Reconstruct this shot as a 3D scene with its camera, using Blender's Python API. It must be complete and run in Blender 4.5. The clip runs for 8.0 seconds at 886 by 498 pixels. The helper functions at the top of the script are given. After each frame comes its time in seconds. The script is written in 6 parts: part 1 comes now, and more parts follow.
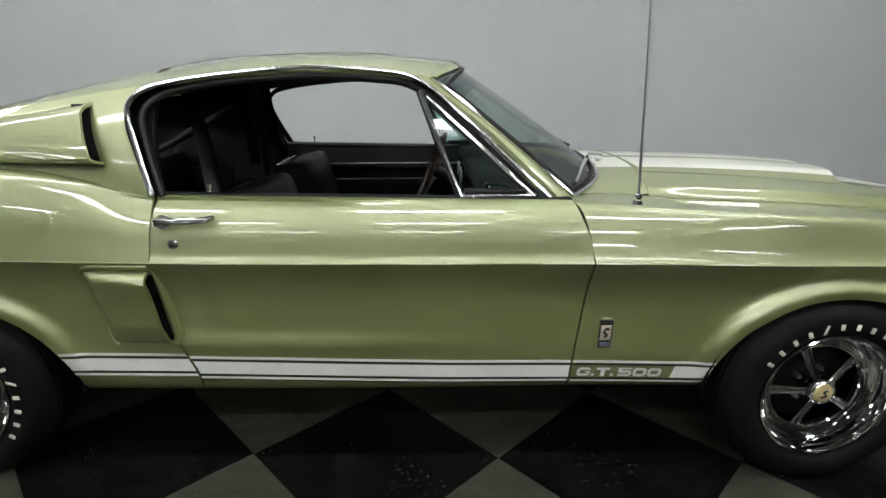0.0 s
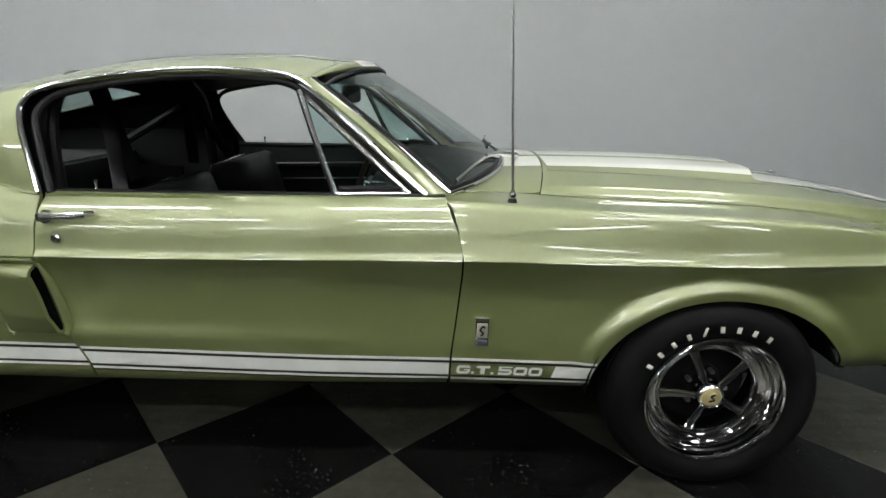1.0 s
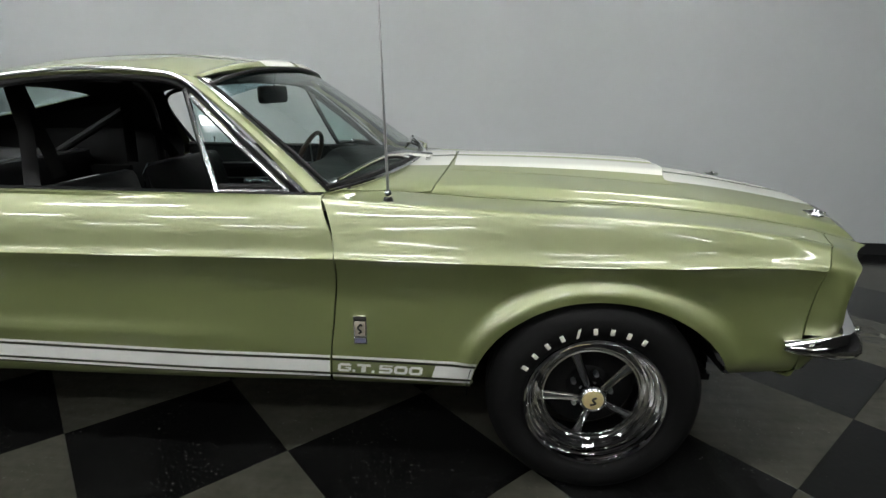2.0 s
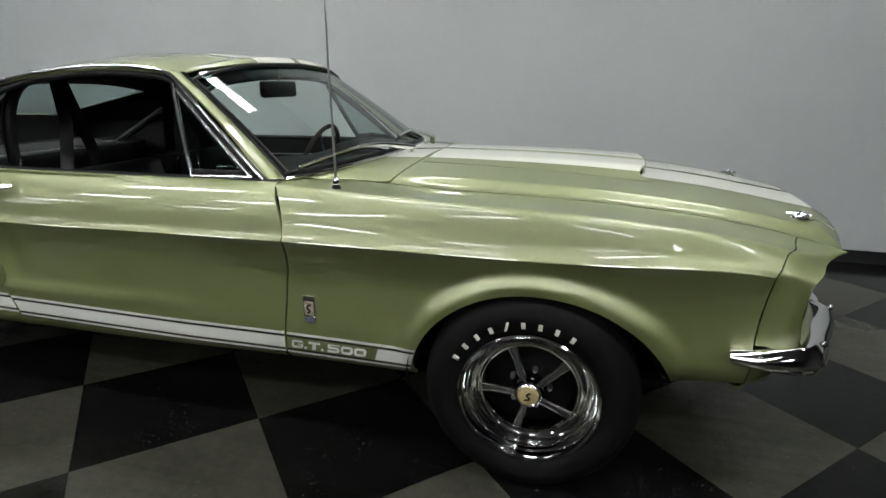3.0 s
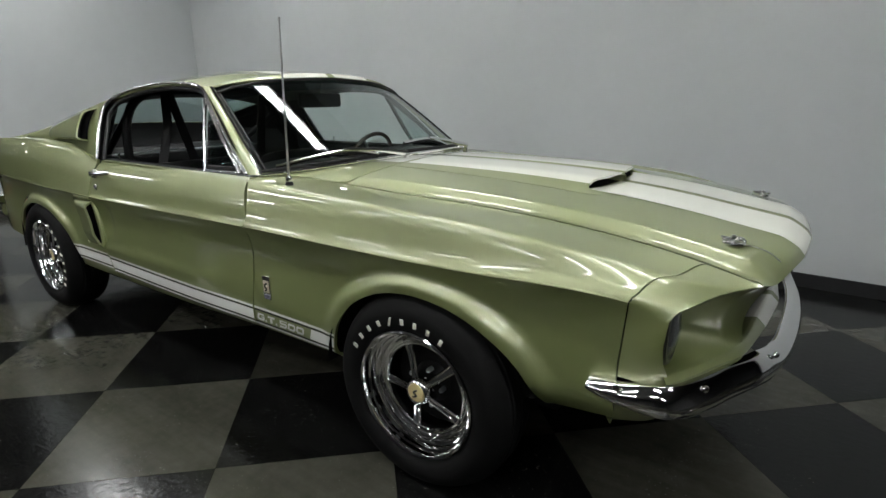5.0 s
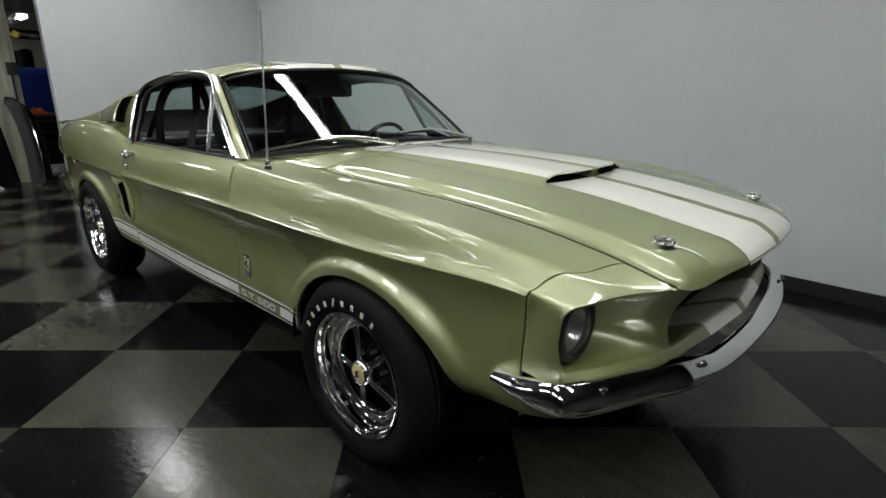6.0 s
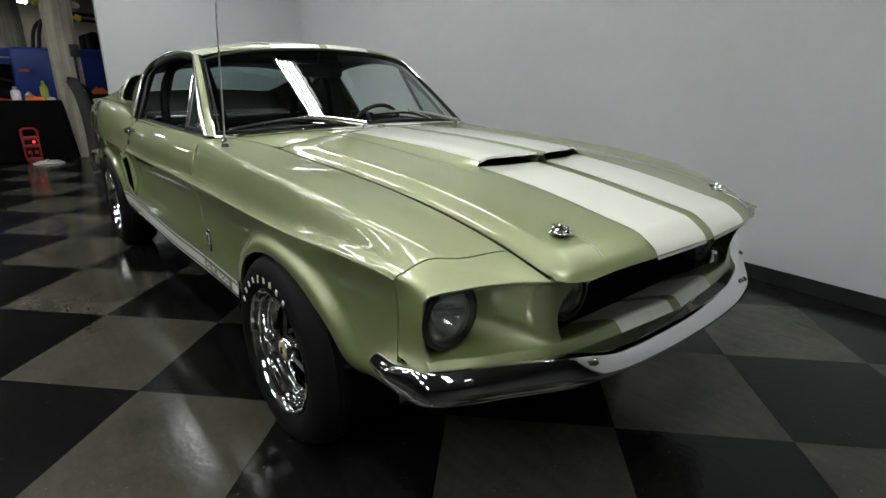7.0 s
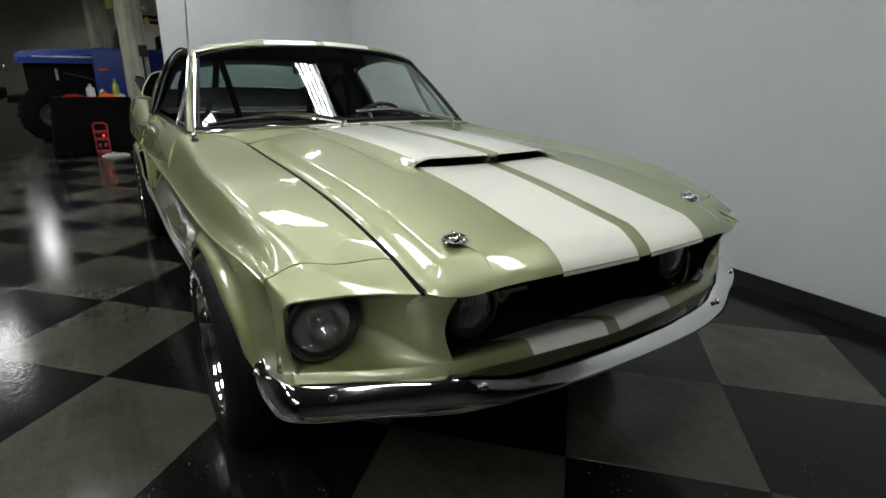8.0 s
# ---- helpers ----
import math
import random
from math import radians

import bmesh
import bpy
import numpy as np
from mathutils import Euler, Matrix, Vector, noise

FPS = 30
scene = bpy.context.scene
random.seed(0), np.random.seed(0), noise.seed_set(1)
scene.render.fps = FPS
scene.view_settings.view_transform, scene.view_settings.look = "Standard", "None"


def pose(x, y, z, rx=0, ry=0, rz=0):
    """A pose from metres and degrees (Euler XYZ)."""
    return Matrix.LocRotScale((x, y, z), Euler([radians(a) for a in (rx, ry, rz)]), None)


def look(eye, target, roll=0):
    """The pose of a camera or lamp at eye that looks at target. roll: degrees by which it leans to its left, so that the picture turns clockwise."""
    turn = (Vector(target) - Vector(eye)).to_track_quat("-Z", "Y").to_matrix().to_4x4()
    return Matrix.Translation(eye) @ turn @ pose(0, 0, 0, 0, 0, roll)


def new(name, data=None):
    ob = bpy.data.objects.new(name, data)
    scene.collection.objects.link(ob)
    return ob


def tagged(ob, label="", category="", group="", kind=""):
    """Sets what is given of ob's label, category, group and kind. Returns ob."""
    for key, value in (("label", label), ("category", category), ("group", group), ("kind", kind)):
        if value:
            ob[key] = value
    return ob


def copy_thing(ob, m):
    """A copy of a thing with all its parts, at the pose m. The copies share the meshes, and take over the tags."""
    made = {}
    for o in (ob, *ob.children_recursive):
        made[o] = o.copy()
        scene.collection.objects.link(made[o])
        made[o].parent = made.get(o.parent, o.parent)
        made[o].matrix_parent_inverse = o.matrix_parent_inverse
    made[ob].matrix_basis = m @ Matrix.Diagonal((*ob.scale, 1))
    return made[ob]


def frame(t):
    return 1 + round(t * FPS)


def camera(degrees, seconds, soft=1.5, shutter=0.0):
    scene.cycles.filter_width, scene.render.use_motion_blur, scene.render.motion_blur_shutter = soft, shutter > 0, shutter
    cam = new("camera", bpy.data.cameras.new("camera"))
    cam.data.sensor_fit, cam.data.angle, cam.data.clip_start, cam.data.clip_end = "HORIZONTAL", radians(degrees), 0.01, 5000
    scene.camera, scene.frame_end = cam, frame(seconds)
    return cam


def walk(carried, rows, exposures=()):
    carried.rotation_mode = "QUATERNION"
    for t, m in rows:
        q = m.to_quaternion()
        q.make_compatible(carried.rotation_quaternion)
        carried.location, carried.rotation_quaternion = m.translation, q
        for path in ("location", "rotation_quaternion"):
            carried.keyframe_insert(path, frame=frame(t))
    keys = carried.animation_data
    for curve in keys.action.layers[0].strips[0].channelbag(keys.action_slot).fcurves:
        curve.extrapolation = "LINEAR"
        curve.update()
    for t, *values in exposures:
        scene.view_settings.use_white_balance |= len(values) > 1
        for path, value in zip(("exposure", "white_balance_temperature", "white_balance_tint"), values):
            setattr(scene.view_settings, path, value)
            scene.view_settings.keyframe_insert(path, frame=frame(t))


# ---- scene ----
cam = camera(80.4, 8.0)
PATH = [
    (0, (-1.25, -2.231, 1.225), (-1.197, -0.323, 0.627), 1.0),
    (0.5, (-1.025, -2.246, 1.225), (-1.049, -0.337, 0.629), 0.7),
    (1, (-0.791, -2.248, 1.222), (-0.847, -0.338, 0.629), 0.6),
    (1.5, (-0.578, -2.237, 1.231), (-0.657, -0.332, 0.627), 0.6),
    (2, (-0.359, -2.229, 1.215), (-0.496, -0.322, 0.63), 0.5),
    (2.2, (-0.274, -2.228, 1.206), (-0.455, -0.323, 0.625), 0.5),
    (3.3, (0.224, -2.184, 1.202), (-0.34, -0.36, 0.605), -0.0),
    (3.5, (0.311, -2.166, 1.196), (-0.303, -0.357, 0.604), -0.0),
    (4, (0.522, -2.11, 1.194), (-0.273, -0.367, 0.621), -0.2),
    (4.2, (0.581, -2.102, 1.182), (-0.268, -0.375, 0.637), 0.0),
    (5.3, (0.998, -1.884, 1.191), (-0.172, -0.36, 0.635), -0.3),
    (5.5, (1.055, -1.856, 1.184), (-0.15, -0.359, 0.631), 0.1),
    (6, (1.213, -1.728, 1.181), (-0.088, -0.322, 0.607), 0.4),
    (6.5, (1.363, -1.574, 1.175), (-0.043, -0.284, 0.575), 0.6),
    (7, (1.487, -1.406, 1.169), (0.044, -0.172, 0.541), 0.8),
    (7.5, (1.585, -1.22, 1.163), (0.08, -0.068, 0.525), 0.8),
    (8, (1.651, -1.027, 1.157), (0.058, 0.006, 0.529), 1.0),
]
walk(cam, [(t, look(eye, target, roll)) for t, eye, target, roll in PATH], [(0, 0.16), (2.0, 0.15), (3.5, -0.06), (8, -0.10)])

# ---- world and light ----
world = bpy.data.worlds.new("world")
scene.world = world
world.use_nodes = True
world.node_tree.nodes["Background"].inputs[0].default_value = (0.55, 0.6, 0.65, 1)
world.node_tree.nodes["Background"].inputs[1].default_value = 0.004
TUBE_POWER = 46.0


# ---- materials ----
def mat(name, color, rough=0.5, metal=0.0, coat=0.0, coat_rough=0.03, spec=0.5):
    m = bpy.data.materials.new(name)
    m.use_nodes = True
    b = m.node_tree.nodes["Principled BSDF"]
    b.inputs["Base Color"].default_value = (*color, 1)
    b.inputs["Roughness"].default_value = rough
    b.inputs["Metallic"].default_value = metal
    b.inputs["Coat Weight"].default_value = coat
    b.inputs["Coat Roughness"].default_value = coat_rough
    b.inputs["Specular IOR Level"].default_value = spec
    return m


def node(m, kind, **values):
    n = m.node_tree.nodes.new(kind)
    for key, value in values.items():
        n.inputs[key].default_value = value
    return n


def vary(m, low, high, scale, detail=4.0, bump=0.0, bump_scale=None, rough=None):
    """Two scales of noise on the base colour, with a fine bump and an uneven roughness."""
    t, b = m.node_tree, m.node_tree.nodes["Principled BSDF"]
    co = t.nodes.new("ShaderNodeNewGeometry")
    n = node(m, "ShaderNodeTexNoise", Scale=scale, Detail=detail, Roughness=0.6)
    t.links.new(co.outputs["Position"], n.inputs["Vector"])
    fine = node(m, "ShaderNodeTexNoise", Scale=scale * 9, Detail=3.0)
    t.links.new(co.outputs["Position"], fine.inputs["Vector"])
    mix = t.nodes.new("ShaderNodeMath")
    mix.operation = "MULTIPLY_ADD"
    mix.inputs[1].default_value = 0.35
    t.links.new(fine.outputs["Fac"], mix.inputs[0])
    t.links.new(n.outputs["Fac"], mix.inputs[2])
    ramp = t.nodes.new("ShaderNodeValToRGB")
    ramp.color_ramp.elements[0].position, ramp.color_ramp.elements[1].position = 0.4, 0.95
    ramp.color_ramp.elements[0].color, ramp.color_ramp.elements[1].color = (*low, 1), (*high, 1)
    t.links.new(mix.outputs[0], ramp.inputs[0])
    t.links.new(ramp.outputs[0], b.inputs["Base Color"])
    if bump:
        bn = node(m, "ShaderNodeTexNoise", Scale=bump_scale or scale * 20, Detail=4.0)
        t.links.new(co.outputs["Position"], bn.inputs["Vector"])
        bp = node(m, "ShaderNodeBump", Strength=bump, Distance=0.002)
        t.links.new(bn.outputs["Fac"], bp.inputs["Height"])
        t.links.new(bp.outputs["Normal"], b.inputs["Normal"])
    if rough:
        rr = node(m, "ShaderNodeMapRange")
        rr.inputs["To Min"].default_value, rr.inputs["To Max"].default_value = rough
        t.links.new(mix.outputs[0], rr.inputs["Value"])
        t.links.new(rr.outputs[0], b.inputs["Roughness"])
    return m


def glass(name, tint, ior=1.52, milk=0.0):
    m = bpy.data.materials.new(name)
    m.use_nodes = True
    t = m.node_tree
    t.nodes.remove(t.nodes["Principled BSDF"])
    clear = node(m, "ShaderNodeBsdfTransparent", Color=(*tint, 1))
    if milk:
        # pressed glass scatters a little
        soft = node(m, "ShaderNodeBsdfDiffuse", Color=(0.75, 0.77, 0.77, 1))
        both = t.nodes.new("ShaderNodeMixShader")
        both.inputs[0].default_value = milk
        t.links.new(clear.outputs[0], both.inputs[1])
        t.links.new(soft.outputs[0], both.inputs[2])
        clear = both
    gloss = node(m, "ShaderNodeBsdfGlossy", Roughness=0.0)
    rim = node(m, "ShaderNodeLayerWeight", Blend=0.5)
    steep = t.nodes.new("ShaderNodeMath")
    steep.operation = "POWER"
    steep.inputs[1].default_value = 4.5
    t.links.new(rim.outputs["Facing"], steep.inputs[0])
    fres = t.nodes.new("ShaderNodeMath")
    fres.operation = "MULTIPLY_ADD"
    fres.inputs[1].default_value, fres.inputs[2].default_value = 0.92, 2.0 * ((ior - 1) / (ior + 1)) ** 2 * 0.9
    t.links.new(steep.outputs[0], fres.inputs[0])
    mix = t.nodes.new("ShaderNodeMixShader")
    t.links.new(fres.outputs[0], mix.inputs[0])
    t.links.new(clear.outputs[0], mix.inputs[1])
    t.links.new(gloss.outputs[0], mix.inputs[2])
    t.links.new(mix.outputs[0], t.nodes["Material Output"].inputs[0])
    return m


def flake_paint(name, flake, pigment, share, rough):
    """Metallic car paint: pale fine flakes in a deeper green pigment, all below one clear coat."""
    m = mat(name, pigment, 0.6, 0.0, coat=1.0, coat_rough=0.02)
    t, base = m.node_tree, m.node_tree.nodes["Principled BSDF"]
    metal = t.nodes.new("ShaderNodeBsdfPrincipled")
    metal.inputs["Metallic"].default_value = 1.0
    metal.inputs["Roughness"].default_value = rough
    metal.inputs["Coat Weight"].default_value = 1.0
    metal.inputs["Coat Roughness"].default_value = 0.02
    co = t.nodes.new("ShaderNodeTexCoord")
    big = node(m, "ShaderNodeTexNoise", Scale=2.5, Detail=3.0)
    fine = node(m, "ShaderNodeTexNoise", Scale=900.0, Detail=2.0)
    peel = node(m, "ShaderNodeTexNoise", Scale=60.0, Detail=2.0)
    for n in (big, fine, peel):
        t.links.new(co.outputs["Object"], n.inputs["Vector"])
    both = t.nodes.new("ShaderNodeMix")
    both.inputs["Factor"].default_value = 0.5
    t.links.new(big.outputs["Fac"], both.inputs["A"])
    t.links.new(fine.outputs["Fac"], both.inputs["B"])
    bump = node(m, "ShaderNodeBump", Strength=0.02, Distance=0.001)
    t.links.new(peel.outputs["Fac"], bump.inputs["Height"])
    for shader, color in ((base, pigment), (metal, flake)):
        ramp = t.nodes.new("ShaderNodeValToRGB")
        ramp.color_ramp.elements[0].position, ramp.color_ramp.elements[1].position = 0.25, 0.75
        ramp.color_ramp.elements[0].color = (*[c * 0.9 for c in color], 1)
        ramp.color_ramp.elements[1].color = (*[min(1, c * 1.1) for c in color], 1)
        t.links.new(both.outputs["Result"], ramp.inputs[0])
        t.links.new(ramp.outputs[0], shader.inputs["Base Color"])
        t.links.new(bump.outputs["Normal"], shader.inputs["Coat Normal"])
    mix = t.nodes.new("ShaderNodeMixShader")
    mix.inputs[0].default_value = share
    t.links.new(base.outputs[0], mix.inputs[1])
    t.links.new(metal.outputs[0], mix.inputs[2])
    t.links.new(mix.outputs[0], t.nodes["Material Output"].inputs["Surface"])
    return m


PAINT = flake_paint("lime_gold_metallic_paint", (0.390, 0.402, 0.278), (0.178, 0.228, 0.032), 0.64, 0.50)
WHITE = mat("white_stripe_paint", (0.84, 0.84, 0.74), 0.35, 0, coat=1.0)
VINYL_WHITE = vary(mat("white_stripe_vinyl", (0.78, 0.78, 0.74), 0.4, coat=0.5), (0.74, 0.74, 0.70), (0.80, 0.80, 0.76), 25)
PINLINE = mat("dark_pinstripe_vinyl", (0.018, 0.020, 0.010), 0.4, coat=0.4)
CHROME = mat("chrome", (0.86, 0.86, 0.86), 0.06, 1.0)
TRIM = mat("polished_trim", (0.82, 0.82, 0.82), 0.16, 1.0)
SATIN = mat("satin_metal", (0.55, 0.55, 0.55), 0.28, 1.0)
REFLECTOR = mat("lamp_reflector", (0.62, 0.62, 0.60), 0.22, 1.0)
DIM_REFLECTOR = mat("dim_lamp_reflector", (0.45, 0.45, 0.43), 0.3, 1.0)
DULL = mat("dull_emblem_metal", (0.16, 0.14, 0.11), 0.45, 0.8)
BADGE_PALE = mat("pale_enamel", (0.46, 0.40, 0.33), 0.3, 0.3)
BADGE_BLUE = mat("grey_blue_enamel", (0.10, 0.10, 0.15), 0.3)
RING = mat("black_lamp_ring", (0.012, 0.012, 0.012), 0.3, coat=0.6)
RUBBER = vary(mat("tyre_rubber", (0.005, 0.005, 0.005), 0.6, spec=0.12), (0.003, 0.003, 0.003), (0.0065, 0.0065, 0.0065), 12, bump=0.15, rough=(0.55, 0.75))
LETTER = vary(mat("raised_white_lettering", (0.7, 0.68, 0.58), 0.6), (0.62, 0.60, 0.50), (0.75, 0.73, 0.64), 40)
TREAD = vary(mat("dusty_tyre_rubber", (0.006, 0.006, 0.006), 0.85, spec=0.04), (0.004, 0.004, 0.004), (0.008, 0.008, 0.008), 8)
BLACK = vary(mat("black_trim", (0.008, 0.008, 0.008), 0.5, spec=0.3), (0.005, 0.005, 0.005), (0.011, 0.011, 0.011), 8)
GAP = mat("underbody_black", (0.004, 0.004, 0.004), 0.85, spec=0.08)
VINYL = vary(mat("black_vinyl", (0.005, 0.005, 0.0052), 0.5, spec=0.22), (0.003, 0.003, 0.0032), (0.0065, 0.0065, 0.0068), 15, bump=0.3, bump_scale=350, rough=(0.38, 0.55))
VINYL_DULL = mat("dull_black_vinyl", (0.006, 0.006, 0.006), 0.8, spec=0.06)
CARPET = vary(mat("black_carpet", (0.01, 0.01, 0.01), 0.95), (0.006, 0.006, 0.006), (0.016, 0.016, 0.016), 60, bump=0.6, bump_scale=600)
WINDSHIELD = glass("tinted_windshield_glass", (0.70, 0.80, 0.77))
BAND = glass("blue_shade_band", (0.42, 0.56, 0.60))
GLASS = glass("tinted_side_glass", (0.60, 0.74, 0.72))
LENS = glass("headlamp_glass", (0.9, 0.92, 0.92), milk=0.10)
WOOD = vary(mat("wood_rim", (0.05, 0.03, 0.02), 0.35, coat=0.4), (0.035, 0.02, 0.014), (0.065, 0.04, 0.025), 30)
GOLD = mat("cream_gold_cap", (0.62, 0.52, 0.26), 0.35, 0.3)
WALL = vary(mat("grey_painted_wall", (0.48, 0.50, 0.505), 0.55), (0.455, 0.475, 0.48), (0.502, 0.522, 0.527), 0.9, bump=0.12, bump_scale=240, rough=(0.5, 0.62))
BASE = vary(mat("black_vinyl_skirting", (0.012, 0.012, 0.013), 0.4), (0.010, 0.010, 0.011), (0.020, 0.020, 0.021), 3)
CEIL = vary(mat("ceiling_paint", (0.18, 0.18, 0.18), 0.9), (0.13, 0.13, 0.13), (0.18, 0.18, 0.18), 2)
SHOP_WALL = vary(mat("beige_workshop_wall", (0.34, 0.32, 0.26), 0.6), (0.28, 0.265, 0.21), (0.38, 0.36, 0.295), 1.4, bump=0.15, bump_scale=120, rough=(0.5, 0.7))
# unlit depth of the hall, put into the colour of its unseen walls
HALL = vary(mat("dark_closing_wall", (0.07, 0.07, 0.072), 0.6), (0.06, 0.06, 0.062), (0.08, 0.08, 0.082), 1.5)


def tile_mat(name, low, high):
    """Worn linoleum tile: mottling, scuffs, pale specks and a waxed, uneven sheen; every tile differs a little."""
    m = vary(mat(name, low, 0.3, spec=0.16), low, high, 3.5, 6.0, bump=0.38, bump_scale=42, rough=(0.06, 0.18))
    t, b = m.node_tree, m.node_tree.nodes["Principled BSDF"]
    link = b.inputs["Base Color"].links[0].from_socket
    geo = t.nodes.new("ShaderNodeObjectInfo")
    place = t.nodes.new("ShaderNodeNewGeometry")
    speck = node(m, "ShaderNodeTexNoise", Scale=95.0, Detail=2.0, Roughness=0.7)
    t.links.new(place.outputs["Position"], speck.inputs["Vector"])
    cut = node(m, "ShaderNodeMapRange")
    cut.inputs["From Min"].default_value, cut.inputs["From Max"].default_value = 0.665, 0.72
    t.links.new(speck.outputs["Fac"], cut.inputs["Value"])
    patch = node(m, "ShaderNodeTexNoise", Scale=4.0, Detail=5.0)
    t.links.new(place.outputs["Position"], patch.inputs["Vector"])
    some = node(m, "ShaderNodeMapRange")
    some.inputs["From Min"].default_value, some.inputs["From Max"].default_value = 0.46, 0.60
    t.links.new(patch.outputs["Fac"], some.inputs["Value"])
    both = t.nodes.new("ShaderNodeMath")
    both.operation = "MULTIPLY"
    t.links.new(cut.outputs[0], both.inputs[0])
    t.links.new(some.outputs[0], both.inputs[1])
    mix = t.nodes.new("ShaderNodeMix")
    mix.data_type = "RGBA"
    t.links.new(both.outputs[0], mix.inputs["Factor"])
    t.links.new(link, mix.inputs["A"])
    mix.inputs["B"].default_value = (0.16, 0.16, 0.145, 1)
    # long faint scuffs, all dragged one way
    drag = t.nodes.new("ShaderNodeMapping")
    drag.inputs["Scale"].default_value = (2.2, 26.0, 1.0)
    drag.inputs["Rotation"].default_value = (0, 0, radians(12))
    t.links.new(place.outputs["Position"], drag.inputs["Vector"])
    scuff = node(m, "ShaderNodeTexNoise", Scale=1.0, Detail=6.0, Roughness=0.65)
    t.links.new(drag.outputs[0], scuff.inputs["Vector"])
    worn = node(m, "ShaderNodeMapRange")
    worn.inputs["From Min"].default_value, worn.inputs["From Max"].default_value = 0.35, 0.70
    worn.inputs["To Min"].default_value, worn.inputs["To Max"].default_value = 0.88, 1.12
    t.links.new(scuff.outputs["Fac"], worn.inputs["Value"])
    hsv = t.nodes.new("ShaderNodeHueSaturation")
    value = node(m, "ShaderNodeMapRange")
    value.inputs["To Min"].default_value, value.inputs["To Max"].default_value = 0.85, 1.15
    t.links.new(geo.outputs["Random"], value.inputs["Value"])
    wear = t.nodes.new("ShaderNodeMath")
    wear.operation = "MULTIPLY"
    t.links.new(value.outputs[0], wear.inputs[0])
    t.links.new(worn.outputs[0], wear.inputs[1])
    t.links.new(wear.outputs[0], hsv.inputs["Value"])
    t.links.new(mix.outputs["Result"], hsv.inputs["Color"])
    t.links.new(hsv.outputs[0], b.inputs["Base Color"])
    return m


TILE_DARK = tile_mat("black_floor_tile", (0.0028, 0.0028, 0.0028), (0.0075, 0.0075, 0.0072))
TILE_GREY = tile_mat("grey_floor_tile", (0.026, 0.025, 0.0195), (0.056, 0.055, 0.043))


def lamp_mat(name, color, strength):
    m = bpy.data.materials.new(name)
    m.use_nodes = True
    t = m.node_tree
    t.nodes.remove(t.nodes["Principled BSDF"])
    e = node(m, "ShaderNodeEmission", Color=(*color, 1), Strength=strength)
    t.links.new(e.outputs[0], t.nodes["Material Output"].inputs[0])
    return m


TUBE = lamp_mat("fluorescent_tube", (0.98, 1.0, 0.99), TUBE_POWER)


# ---- mesh helpers ----
def cv(*pts):
    """A smooth curve through (x, value) pairs, held flat past its ends."""
    xs, ys = [p[0] for p in pts], [p[1] for p in pts]
    n = len(xs)
    d = [(ys[i + 1] - ys[i]) / (xs[i + 1] - xs[i]) for i in range(n - 1)]
    m = [d[0]] + [0.0 if d[i - 1] * d[i] <= 0 else 2 * d[i - 1] * d[i] / (d[i - 1] + d[i]) for i in range(1, n - 1)] + [d[-1]]

    def f(x):
        if x <= xs[0]:
            return ys[0]
        if x >= xs[-1]:
            return ys[-1]
        i = max(k for k in range(n - 1) if xs[k] <= x)
        h = xs[i + 1] - xs[i]
        t = (x - xs[i]) / h
        return ((2 * t ** 3 - 3 * t * t + 1) * ys[i] + (t ** 3 - 2 * t * t + t) * h * m[i]
                + (3 * t * t - 2 * t ** 3) * ys[i + 1] + (t ** 3 - t * t) * h * m[i + 1])
    return f


def fair(*pts):
    """A curve through (x, value) pairs with even curvature (natural cubic spline), held flat past its ends."""
    xs, ys = [p[0] for p in pts], [p[1] for p in pts]
    n = len(xs)
    a, r = np.zeros((n, n)), np.zeros(n)
    a[0, 0] = a[-1, -1] = 1
    for i in range(1, n - 1):
        h0, h1 = xs[i] - xs[i - 1], xs[i + 1] - xs[i]
        a[i, i - 1], a[i, i], a[i, i + 1] = h0, 2 * (h0 + h1), h1
        r[i] = 6 * ((ys[i + 1] - ys[i]) / h1 - (ys[i] - ys[i - 1]) / h0)
    m = [float(v) for v in np.linalg.solve(a, r)]

    def f(x):
        if x <= xs[0]:
            return ys[0]
        if x >= xs[-1]:
            return ys[-1]
        i = max(k for k in range(n - 1) if xs[k] <= x)
        h, u, v = xs[i + 1] - xs[i], xs[i + 1] - x, x - xs[i]
        return (m[i] * u ** 3 + m[i + 1] * v ** 3) / (6 * h) + (ys[i] / h - m[i] * h / 6) * u + (ys[i + 1] / h - m[i + 1] * h / 6) * v
    return f


def lin(a, b, n):
    return [a + (b - a) * i / (n - 1) for i in range(n)]


def crom(pts, t):
    """A point at t in 0..1 on a Catmull-Rom curve through pts."""
    n = len(pts) - 1
    i = min(int(t * n), n - 1)
    u = t * n - i
    p = [Vector(pts[max(0, min(n, i + k))]) for k in (-1, 0, 1, 2)]
    return 0.5 * (2 * p[1] + (p[2] - p[0]) * u + (2 * p[0] - 5 * p[1] + 4 * p[2] - p[3]) * u * u + (3 * p[1] - p[0] - 3 * p[2] + p[3]) * u ** 3)


def grid(bm, rows, slot=0, close=False):
    vs = [[bm.verts.new(p) for p in row] for row in rows]
    for a, b in zip(vs, vs[1:]):
        n = len(a)
        for i in range(n if close else n - 1):
            q = []
            for v in (a[i], a[(i + 1) % n], b[(i + 1) % n], b[i]):
                if all((v.co - w.co).length > 1e-7 for w in q):
                    q.append(v)
            if len(q) > 2:
                f = bm.faces.new(q)
                f.material_index = slot
    return vs


